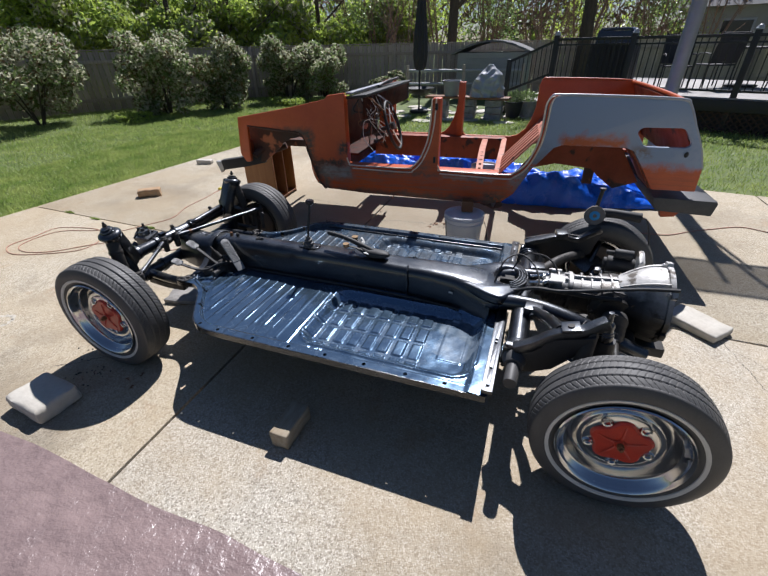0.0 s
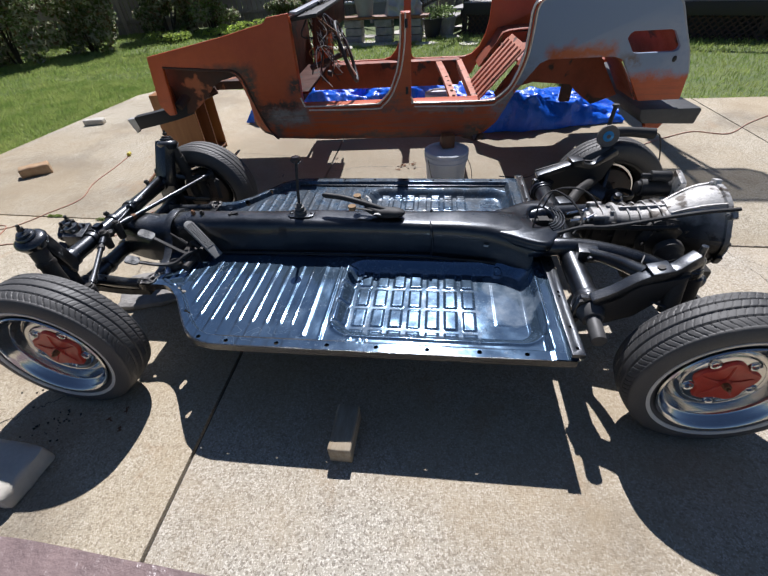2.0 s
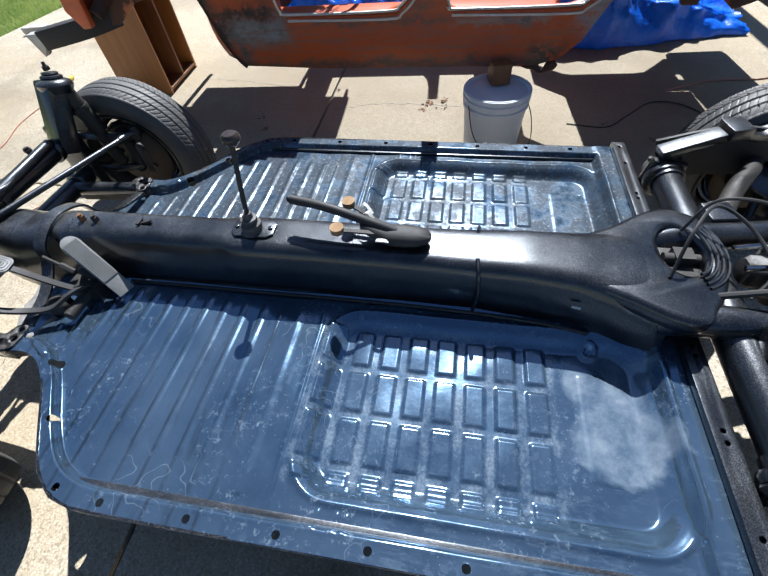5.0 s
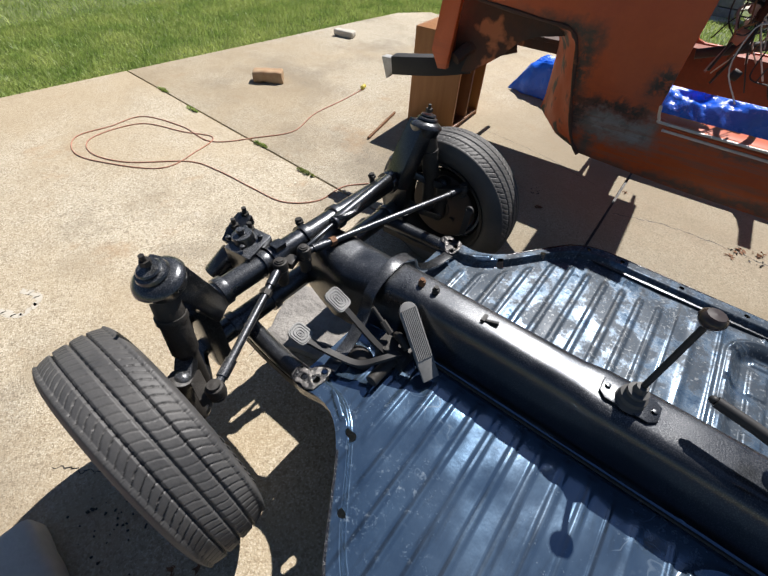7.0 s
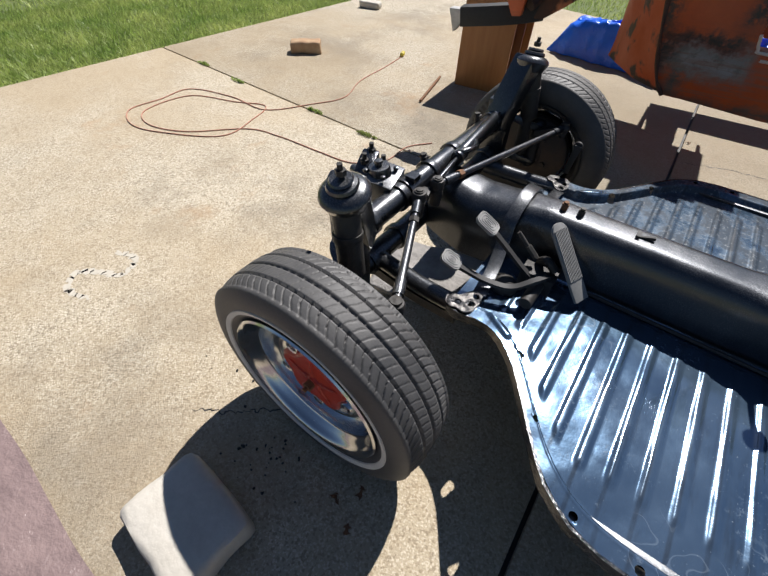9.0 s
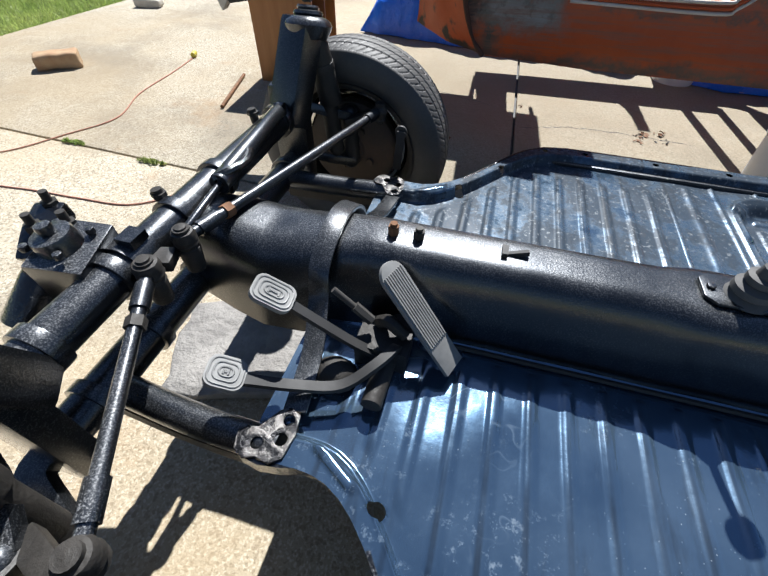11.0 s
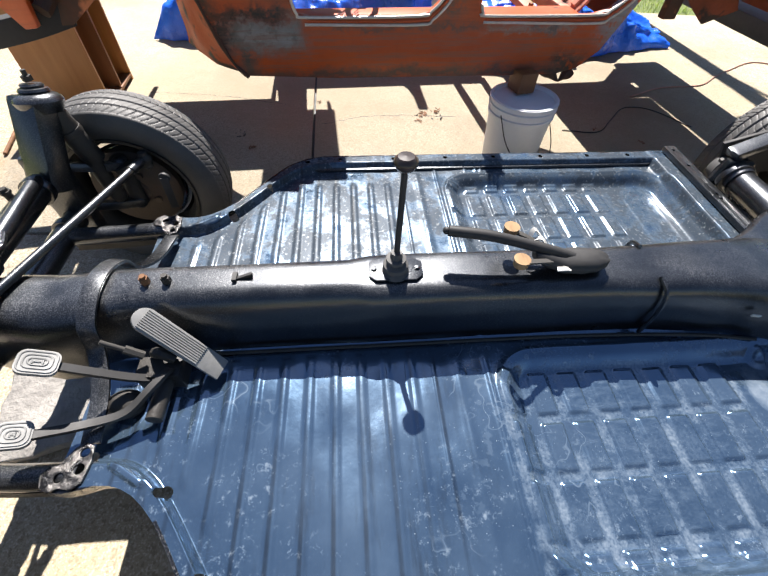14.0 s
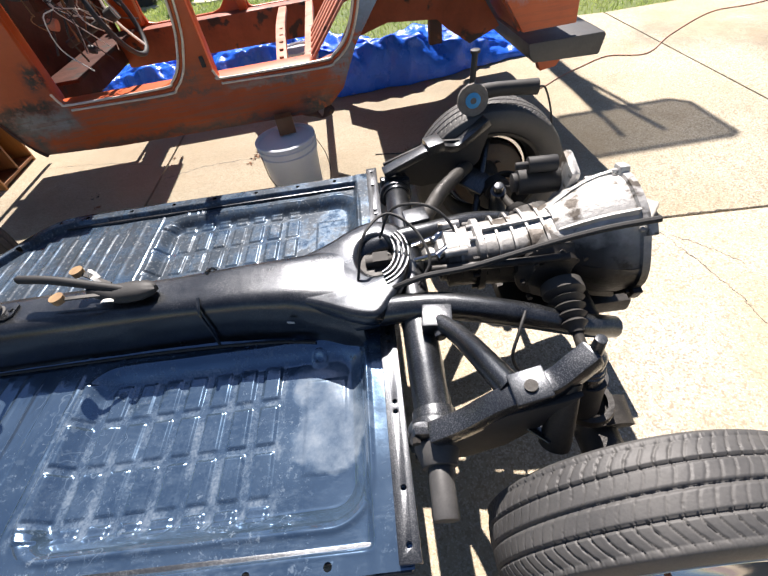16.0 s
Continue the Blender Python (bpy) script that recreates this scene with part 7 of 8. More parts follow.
rough_block("concrete_block", (0.26, 0.20, 0.085), pose(-0.085, -1.05, 0, 0, 0, -6), STONE, "pale worn concrete block on the patio", "block", 1, bevel=0.02)
rough_block("paver", (0.30, 0.19, 0.05), pose(3.06, 0.62, 0, 0, 0, -42), STONE, "flat pale concrete paver on the patio", "paver", 2, bevel=0.01)
rough_block("timber_block", (0.085, 0.19, 0.085), pose(1.15, -0.815, 0, 0, 0, -2), mat("greyed_timber", (0.46, 0.40, 0.30), (0.27, 0.2, 0.12), scale=9, rough=(0.7, 0.9), bump=0.4, stretch=(5, 1, 5)), "short weathered timber block beneath the floor pan", "timber", 3, wear=0.004, bevel=0.006)
rough_block("brick", (0.24, 0.11, 0.085), pose(-2.2, 1.62, 0, 0, 0, 38), BRICK, "worn broken brown brick on the patio", "brick", 4, wear=0.012)
rough_block("brick", (0.22, 0.10, 0.06), pose(-2.62, 3.06, 0, 0, 0, 14), STONE, "pale whitish brick on the patio edge", "brick", 5)
rough_block("flagstone", (0.40, 0.30, 0.03), pose(-0.07, 0.02, 0.0, 0, 0, 15), SLATE, "flat grey flagstone lying beneath the pedals", "stone", 6, wear=0.02, bevel=0.008)


def cord(name, pts, r, material, label):
    bm = bmesh.new()
    hose(bm, [(x, y, r + 0.001) for x, y in pts], r, seg=6, steps=8)
    return tagged(part(name, bm, material), label, "cord")


ext = cord("extension_cord", [(-1.53, 2.03), (-1.5, 1.75), (-1.48, 1.41), (-1.39, 1.12), (-1.49, 0.90), (-1.66, 0.66), (-1.97, 0.66), (-2.29, 0.57), (-2.30, 0.35), (-2.31, 0.14), (-2.13, 0.04),
                              (-1.92, 0.08), (-1.6, 0.27), (-1.62, 0.52), (-1.7, 0.70), (-1.9, 0.62), (-2.2, 0.5), (-2.23, 0.2), (-2.05, 0.1), (-1.8, 0.18), (-1.55, 0.42), (-1.33, 0.47), (-1.05, 0.48),
                              (-0.83, 0.5), (-0.70, 0.63), (-0.69, 0.82), (-0.6, 0.95)], 0.003, REDCORD, "faded red extension cord lying in loose loops")
bm = bmesh.new()
rod(bm, (-1.53, 2.02, 0.017), (-1.545, 2.07, 0.017), 0.016)
part("plug", bm, YELLOW, ext, "yellow plug", bevel=0.003)
cord("extension_cord", [(2.62, 1.9), (2.9, 2.02), (3.2, 2.05), (3.4, 2.18), (3.6, 2.3), (3.88, 2.43), (4.14, 2.36), (4.5, 2.66), (5.04, 3.01), (5.43, 3.04), (6.2, 3.2)], 0.004, REDCORD, "thin faded red cord trailing over concrete")
cord("cable", [(2.0, 1.5), (2.2, 1.47), (2.34, 1.6), (2.5, 1.75), (2.66, 1.72), (2.8, 1.5)], 0.003, BLACKCORD, "thin dark cable in the shade")


def crack(pts, width, seed, material=None, label="thin dark crack in the concrete"):
    """A ragged open crack: dirt standing just proud of the concrete."""
    rnd = random.Random(seed)
    path = [p + Vector((rnd.uniform(-1, 1), rnd.uniform(-1, 1), 0)) * 0.008 for p in smooth_path([(x, y, 0.0008) for x, y in pts], 14)]
    left, right = [], []
    for i, p in enumerate(path):
        d = (path[min(i + 1, len(path) - 1)] - path[max(i - 1, 0)]).normalized()
        w = width * rnd.uniform(0.25, 1.0) * min(1.0, 0.25 + 0.3 * min(i, len(path) - 1 - i))
        left.append(p + Vector((-d.y, d.x, 0)) * w)
        right.append(p - Vector((-d.y, d.x, 0)) * w)
    n = len(path)
    ob = sheet("crack", left + right, [(i, n + i, n + i + 1, i + 1) for i in range(n - 1)], material or GREASE, bpy.data.objects["pavement"])
    ob["label"] = label


crack([(2.75, 0.61), (3.0, 0.57), (3.18, 0.54), (3.4, 0.53), (3.66, 0.51), (4.3, 0.47)], 0.004, 1)
crack([(3.15, 0.5), (3.2, 0.3), (3.22, 0.17), (3.24, 0.05), (3.25, -0.1), (3.3, -0.5)], 0.002, 2)
crack([(3.2, 0.42), (3.3, 0.3), (3.36, 0.2)], 0.0015, 3)
crack([(-0.2, -0.25), (-0.25, 0.0), (-0.32, 0.2), (-0.3, 0.4)], 0.0025, 4)
crack([(0.6, 1.62), (0.79, 1.69), (1.03, 1.72), (1.45, 1.68)], 0.003, 5)
crack([(-0.46, 2.07), (-0.02, 2.01), (0.44, 1.87)], 0.0018, 6)
crack([(-0.34, -0.86), (-0.24, -0.8), (-0.17, -0.74), (-0.08, -0.68)], 0.0025, 7)
CHALK = mat("chalky_stain", (0.58, 0.54, 0.45), (0.47, 0.43, 0.35), scale=30, rough=(0.8, 0.95), bump=0.1)
crack([(-1.16, -0.62), (-1.06, -0.60), (-1.02, -0.68), (-1.10, -0.72), (-1.17, -0.77), (-1.10, -0.84), (-1.0, -0.82)], 0.016, 8, CHALK, "faint chalky swirl on the concrete")
bm = bmesh.new()
rod(bm, (-0.95, 1.38, 0.011), (-1.06, 1.83, 0.011), 0.009)
tagged(part("metal_rod", bm, RUST), "short rusty metal rod on the concrete", "rod")


def angle_grinder():
    g = thing("angle_grinder", pose(2.37, 0.64, 0.596, 0, 0, -4) @ Matrix.Scale(0.88, 4), "dark angle grinder with a flap disc resting on a tyre", "grinder")
    bm = bmesh.new()
    hose(bm, [(0.03, 0.0, 0.045), (0.09, 0.0, 0.05), (0.16, 0.0, 0.047), (0.26, 0.0, 0.04)], lambda t: 0.032 - 0.004 * math.sin(3 * t), seg=14)
    part("motor_housing", bm, DARK, g)
    bm = bmesh.new()
    rod(bm, (0.0, -0.04, 0.045), (0.0, 0.03, 0.045), 0.028, 0.033, seg=18)
    rod(bm, (0.0, 0, 0.045), (0.06, 0, 0.047), 0.03)
    part("gear_head", bm, ALLOY, g, bevel=0.004)
    bm = bmesh.new()
    lathe(bm, [(0.0, -0.01), (0.018, -0.01), (0.02, -0.004), (0.032, -0.003), (0.06, -0.006), (0.062, 0.006), (0.0, 0.008)], pose(-0.005, -0.05, 0.04, -8, 0, 0), seg=40, wave=lambda a: 1 + 0.012 * math.cos(24 * a))
    disc = part("flap_disc", bm, ABRASIVE, g, "worn grey flap disc")
    bm = bmesh.new()
    lathe(bm, [(0.012, -0.0115), (0.03, -0.0065)], pose(-0.005, -0.0505, 0.04, -8, 0, 0), seg=28)
    part("disc_label", bm, BLUE, disc)
    bm = bmesh.new()
    rod(bm, (0.0, 0.01, 0.07), (0.01, 0.02, 0.19), 0.012)
    rod(bm, (0.01, 0.02, 0.188), (0.01, 0.02, 0.2), 0.019)
    part("side_handle", bm, DARK, g, bevel=0.002)
    bm = bmesh.new()
    hose(bm, [(0.26, 0, 0.04), (0.30, 0.01, 0.02), (0.35, 0.02, -0.12), (0.37, 0.05, -0.3), (0.30, 0.1, -0.45), (0.36, 0.14, -0.585), (0.6, 0.4, -0.615)], 0.004, seg=6)
    part("power_cable", bm, BLACKCORD, g)


angle_grinder()


def basketball_hoop():
    h = thing("basketball_hoop", pose(3.45, 4.35, 0, 0, 0, 0), "tall grey steel pole of a portable basketball hoop", "basketball hoop")
    bm = bmesh.new()
    rod(bm, (0, 0, -0.03), (0, 0, 3.5), 0.075, seg=24)
    part("pole", bm, GREY, h)
    bm = slab_from([(-0.43, 3.12), (-0.34, 3.03), (0.34, 3.03), (0.43, 3.12), (0.43, 3.66), (0.39, 3.70), (-0.39, 3.70), (-0.43, 3.66)], [], 0.02)
    bmesh.ops.translate(bm, vec=(0.05, -0.42, 0), verts=bm.verts)
    board = part("backboard", bm, ACRYLIC, h, bevel=0.004)
    bm = bmesh.new()
    hose(bm, [(-0.29, -0.41, 3.03), (0.39, -0.41, 3.03), (0.48, -0.41, 3.12), (0.48, -0.41, 3.66), (0.44, -0.41, 3.70), (-0.34, -0.41, 3.70), (-0.38, -0.41, 3.66), (-0.38, -0.41, 3.12), (-0.29, -0.41, 3.03)], 0.014, steps=1)
    part("board_frame", bm, GREY, board)
    for x in (-0.12, 0.12):
        bm = bmesh.new()
        hose(bm, [(x * 0.4, 0, 2.75), (x + 0.05, -0.4, 3.15)], 0, steps=1, flat=(0.03, 0.03))
        part("strut", bm, GREY, h)
        bm = bmesh.new()
        hose(bm, [(x * 0.4, 0, 3.2), (x + 0.05, -0.4, 3.5)], 0, steps=1, flat=(0.03, 0.03))
        part("strut", bm, GREY, h)
    bm = bmesh.new()
    box(bm, (0, 0.25, 0.06), (0.7, 1.0, 0.19))
    part("base", bm, DARK, h, bevel=0.04)


basketball_hoop()


# ---- yard: fence, shrubs, trees, deck ----
def fence_run(a, b, height, name):
    """Board fence: posts, two rails and narrow upright boards."""
    a, b = Vector((*a, 0)), Vector((*b, 0))
    d = (b - a)
    n = int(d.length / 0.14)
    ang = math.degrees(math.atan2(d.y, d.x))
    f = thing(name, pose(a.x, a.y, -0.03, 0, 0, ang), "weathered grey-brown wooden board fence round the yard", "fence")
    boards = []
    rnd = random.Random(len(name) + n)
    bm = bmesh.new()
    box(bm, (0.065, 0, height / 2), (0.128, 0.018, height))
    first = part("board", bm, FENCE, f, bevel=0.003)
    for i in range(1, n):
        share(first, "board", f, Matrix.Translation((i * 0.14, rnd.uniform(-0.004, 0.004), rnd.uniform(-0.02, 0.02))))
    for z in (0.3, height - 0.25):
        bm = bmesh.new()
        box(bm, (d.length / 2, -0.03, z), (d.length, 0.04, 0.085))
        part("rail", bm, FENCE, f, bevel=0.004)
    bm = bmesh.new()
    box(bm, (d.length / 2, 0, height + 0.03), (d.length, 0.09, 0.03))
    part("cap_rail", bm, FENCE, f, bevel=0.004)
    bm = bmesh.new()
    box(bm, (0, -0.06, height / 2 + 0.02), (0.1, 0.1, height + 0.05))
    post = part("post", bm, FENCE, f, bevel=0.006)
    for k in range(1, int(d.length / 2.4) + 1):
        share(post, "post", f, Matrix.Translation((k * 2.4, 0, 0)))


fence_run((-15.6, -1.2), (-7.4, 11.4), 1.5, "fence")
fence_run((-7.4, 11.4), (9.5, 17.0), 1.5, "fence")


def leaf_cloud(name, clumps, count, size, material, parent, seed, flat=0.5):
    """Small folded leaves strewn through clumps (x, y, z, rx, ry, rz), thicker near the outside."""
    rng = np.random.default_rng(seed)
    cl = np.array(clumps)
    vol = cl[:, 3] * cl[:, 4] * cl[:, 5]
    pick = rng.choice(len(cl), count, p=vol ** 0.67 / (vol ** 0.67).sum())
    v = rng.normal(size=(count, 3))
    v /= np.linalg.norm(v, axis=1)[:, None]
    r = rng.uniform(0.25, 1.08, count) ** 0.5
    c = cl[pick, :3] + v * r[:, None] * cl[pick, 3:]
    c[:, 2] = np.maximum(c[:, 2], 0.03)
    u = rng.normal(size=(count, 3))
    u /= np.linalg.norm(u, axis=1)[:, None]
    w = np.cross(u, rng.normal(size=(count, 3)))
    w /= np.linalg.norm(w, axis=1)[:, None]
    nrm = np.cross(u, w)
    s = size * rng.uniform(0.6, 1.35, count)[:, None]
    tip, base = c + u * s, c - u * s
    l, rr = c + w * s * flat + nrm * s * 0.22, c - w * s * flat + nrm * s * 0.22
    V = np.stack([base, l, tip, rr], 1).reshape(-1, 3)
    i = np.arange(count) * 4
    F = np.concatenate([np.stack([i, i + 1, i + 2], -1), np.stack([i, i + 2, i + 3], -1)])
    return sheet(name, V, F, material, parent, smooth=False)


def shrub(x, y, w, h, mats, label, seed, count=5000, size=0.045, group="shrubs along the fence"):
    rnd = random.Random(seed)
    s = thing("shrub", pose(x, y, -0.03), label, "shrub", group=group)
    bm = bmesh.new()
    tips = []
    for k in range(7):
        a = rnd.uniform(0, 6.28)
        q = Vector((math.cos(a) * w * 0.33, math.sin(a) * w * 0.3, h * rnd.uniform(0.5, 0.85)))
        hose(bm, [(0.06 * math.cos(a), 0.06 * math.sin(a), 0), q * 0.5 + Vector((rnd.uniform(-0.1, 0.1), 0, 0.05)), q], lambda t: 0.022 - 0.015 * t, seg=6, steps=4)
        tips.append(q)
    part("stem", bm, BARK, s)
    cl = [(q.x * 1.1, q.y * 1.1, q.z + rnd.uniform(-0.2, 0.15) * h * 0.5, w * rnd.uniform(0.16, 0.27), w * rnd.uniform(0.16, 0.27), h * rnd.uniform(0.12, 0.2)) for q in tips]
    cl += [(rnd.uniform(-0.42, 0.42) * w, rnd.uniform(-0.38, 0.38) * w, h * rnd.uniform(0.1, 0.75), w * rnd.uniform(0.12, 0.24), w * rnd.uniform(0.12, 0.24), h * rnd.uniform(0.09, 0.18)) for _ in range(18)]
    for k, (mt, share_) in enumerate(mats):
        leaf_cloud("leaves", cl, int(count * share_), size, mt, s, seed * 7 + k)
    return s


RUDDY = mat("ruddy_leaf", (0.22, 0.12, 0.05), (0.14, 0.1, 0.04), scale=2, rough=(0.4, 0.6), bump=0, rand=0.4)
rows = [(-9.2, 5.1, 2.3, 2.15, 21), (-7.5, 7.4, 1.7, 1.95, 22), (-6.55, 8.6, 1.5, 1.75, 23), (-5.7, 10.7, 1.5, 1.75, 24), (-4.7, 11.2, 1.4, 1.7, 25), (-10.9, 2.6, 2.2, 2.2, 26), (-2.6, 11.6, 0.9, 0.8, 27)]
for x, y, w, h, sd in rows:
    shrub(x, y, w, h, [(LEAF, 0.42), (BLOOM, 0.42), (RUDDY, 0.16)], "dark evergreen shrub with silvery new leaves by the fence", sd, count=11000, size=0.05)
for i, (x, y, w, h) in enumerate([(-7.3, 6.1, 0.8, 0.22), (-5.2, 9.7, 1.0, 0.25), (-4.2, 10.4, 0.9, 0.24), (-3.4, 10.9, 0.8, 0.25), (-2.2, 11.2, 0.9, 0.3)]):
    shrub(x, y, w, h, [(LIME, 0.8), (LEAF, 0.2)], "low bright green ground plant at the lawn edge", 40 + i, count=1400, size=0.03, group="plants at the lawn edge")
for i in range(13):
    t = i / 12
    x, y = (-15.6 + 9.5 * t * 1.25, 4.0 + 11.5 * t * 1.1)
    shrub(x - 0.6, y + 1.2, 3.4, 3.5 + 0.5 * math.sin(i * 2.3), [(LIME, 0.72 if i % 3 else 0.45), (LEAF, 0.2), (BLOOM, 0.08 if i % 3 else 0.35)], "tall bright green spring hedge bush behind the fence", 60 + i, count=13000, size=0.09,
          group="bushes behind the fence")


def bare_tree(x, y, h, r, seed, label, limbs=7, spread=0.45, twigs=True, dark=BARK):
    rnd = random.Random(seed)
    tr = thing("tree", pose(x, y, -0.05), label, "tree", group="trees round the yard")
    bm = bmesh.new()
    lean = Vector((rnd.uniform(-0.05, 0.05), rnd.uniform(-0.05, 0.05), 1))
    top = lean * h
    hose(bm, [Vector((0, 0, 0)), lean * h * 0.1, lean * h * 0.4 + Vector((rnd.uniform(-0.1, 0.1), 0, 0)), lean * h * 0.75, top], lambda t: r * (1.25 - 0.3 * min(1, t * 8) - 0.75 * t), seg=12, steps=5)
    part("trunk", bm, dark, tr)
    bm = bmesh.new()
    fine = bmesh.new()
    for k in range(limbs):
        t = 0.28 + 0.68 * k / limbs
        a = k * 2.4 + rnd.random()
        p = lean * h * t
        L = h * spread * (1.1 - t * 0.7)
        d = Vector((math.cos(a), math.sin(a), rnd.uniform(0.5, 1.1))).normalized()
        pts = [p, p + d * L * 0.4, p + d * L * 0.75 + Vector((0, 0, L * 0.1)), p + d * L + Vector((0, 0, L * 0.25))]
        hose(bm, pts, lambda u, r0=r * 0.38 * (1.1 - t): max(0.012, r0 * (1 - 0.8 * u)), seg=7, steps=4)
        if twigs:
            for j in range(9):
                u = rnd.uniform(0.25, 1)
                q = p + d * L * u + Vector((0, 0, 0.2 * L * u * u))
                e = Vector((rnd.uniform(-1, 1), rnd.uniform(-1, 1), rnd.uniform(0, 1.2))).normalized()
                hose(fine, [q, q + e * L * 0.2, q + e * L * 0.38 + Vector((0, 0, 0.08 * L))], lambda u: 0.011 - 0.007 * u, seg=4, steps=2)
    part("limbs", bm, dark, tr)
    if twigs:
        ob = part("twigs", fine, TWIG, tr)
        ob["kind"] = "stuff"
    else:
        fine.free()


def parasol():
    u = thing("patio_umbrella", pose(-0.9, 9.0, -0.02), "closed dark patio umbrella standing through a bowl-shaped table", "umbrella")
    bm = bmesh.new()
    rod(bm, (0, 0, 0), (0, 0, 2.9), 0.022)
    part("pole", bm, DARK, u)
    bm = bmesh.new()
    lathe(bm, [(0.03, 2.85), (0.07, 2.6), (0.11, 2.1), (0.15, 1.6), (0.16, 1.25), (0.13, 1.02), (0.09, 0.95), (0.04, 1.0)], pose(0, 0, 0, 90, 0, 0) @ Matrix.Scale(-1, 4, (0, 0, 1)), seg=36, wave=lambda a: 1 + 0.14 * math.cos(8 * a) + 0.06 * math.cos(3 * a))
    part("canopy", bm, COVER, u, "furled dark canopy")
    bm = bmesh.new()
    lathe(bm, [(0.03, 0.42), (0.2, 0.45), (0.34, 0.54), (0.38, 0.56), (0.36, 0.52), (0.2, 0.42), (0.03, 0.39)], pose(0, 0, 0, 90, 0, 0) @ Matrix.Scale(-1, 4, (0, 0, 1)), seg=32)
    part("bowl", bm, DARK, u)
    bm = bmesh.new()
    rod(bm, (0, 0, -0.01), (0, 0, 0.05), 0.24, seg=28)
    part("base", bm, DARK, u, bevel=0.01)


parasol()
bare_tree(-1.3, 14.6, 9, 0.24, 2, "grey-brown tree trunk with bare spring limbs")
bare_tree(3.1, 14.2, 10, 0.27, 3, "leaning dark tree trunk with bare limbs", limbs=9)
bare_tree(-9.9, 10.6, 6.5, 0.13, 5, "pale bare tree rising behind the hedge", spread=0.6)
bare_tree(-8.6, 12.0, 6.0, 0.09, 6, "pale bare tree rising behind the hedge", spread=0.6)
bare_tree(-6.3, 14.5, 7.5, 0.12, 7, "bare tree rising behind the hedge", spread=0.6)


def thicket():
    """Many bare stems behind the fence."""
    rnd = random.Random(9)
    for k in range(22):
        x = -5.0 + 19 * k / 22 + rnd.uniform(-0.5, 0.5)
        y = 15.0 + 0.33 * x + rnd.uniform(0.8, 4.0)
        s = thing("sapling", pose(x, y, -0.05), "thin reddish bare sapling behind the fence", "sapling", group="saplings behind the fence")
        bm = bmesh.new()
        for j in range(9):
            a, h = rnd.uniform(0, 6.28), rnd.uniform(2.8, 5.5)
            sx, sy = math.cos(a), math.sin(a)
            hose(bm, [(0.1 * sx, 0.1 * sy, 0), (0.3 * sx, 0.3 * sy, h * 0.3), (0.75 * sx, 0.75 * sy, h * 0.7), (1.1 * sx, 1.1 * sy, h)], lambda t: 0.03 - 0.022 * t, seg=5, steps=3)
            for i in range(7):
                u = rnd.uniform(0.3, 0.95)
                q = Vector((0.12 * sx + 1.0 * sx * u, 0.12 * sy + 1.0 * sy * u, h * u))
                e = Vector((rnd.uniform(-1, 1), rnd.uniform(-1, 1), rnd.uniform(0.4, 1.4))).normalized()
                hose(bm, [q, q + e * 0.35, q + e * 0.7 + Vector((0, 0, 0.12))], lambda t: 0.011 - 0.007 * t, seg=4, steps=2)
        part("stem", bm, TWIG, s)
        if k % 3 == 0:
            leaf_cloud("leaves", [(0, 0, 1.6, 1.2, 1.2, 1.4), (0.4, 0.3, 3.0, 1.0, 1.0, 1.0)], 1500, 0.06, LIME if k % 2 else LEAF, s, 300 + k)


thicket()


def woods():
    """The far woodland: a deep belt of trunks, twigs and leaf clumps, in one mass."""
    rng = np.random.default_rng(3)
    cl = []
    for k in range(150):
        a = rng.uniform(0.02, 3.12)
        d = rng.uniform(24, 33)
        cl.append((1 + d * math.cos(a), 1 + d * math.sin(a), rng.uniform(0.5, 7), rng.uniform(1.5, 3.2), rng.uniform(1.5, 3.2), rng.uniform(1.2, 2.6)))
    for mt, n, sd, size in ((TWIG, 16000, 1, 0.3), (LEAF, 7000, 2, 0.2), (LIME, 5000, 3, 0.18)):
        ob = leaf_cloud("far_woods", cl, n, size, mt, None, sd, flat=0.22 if mt is TWIG else 0.5)
        tagged(ob, "distant brown and green spring woodland beyond the yard", "woods", kind="stuff")


woods()

DECK_AT = pose(2.2, 8.8, 0, 0, 0, -23.5)


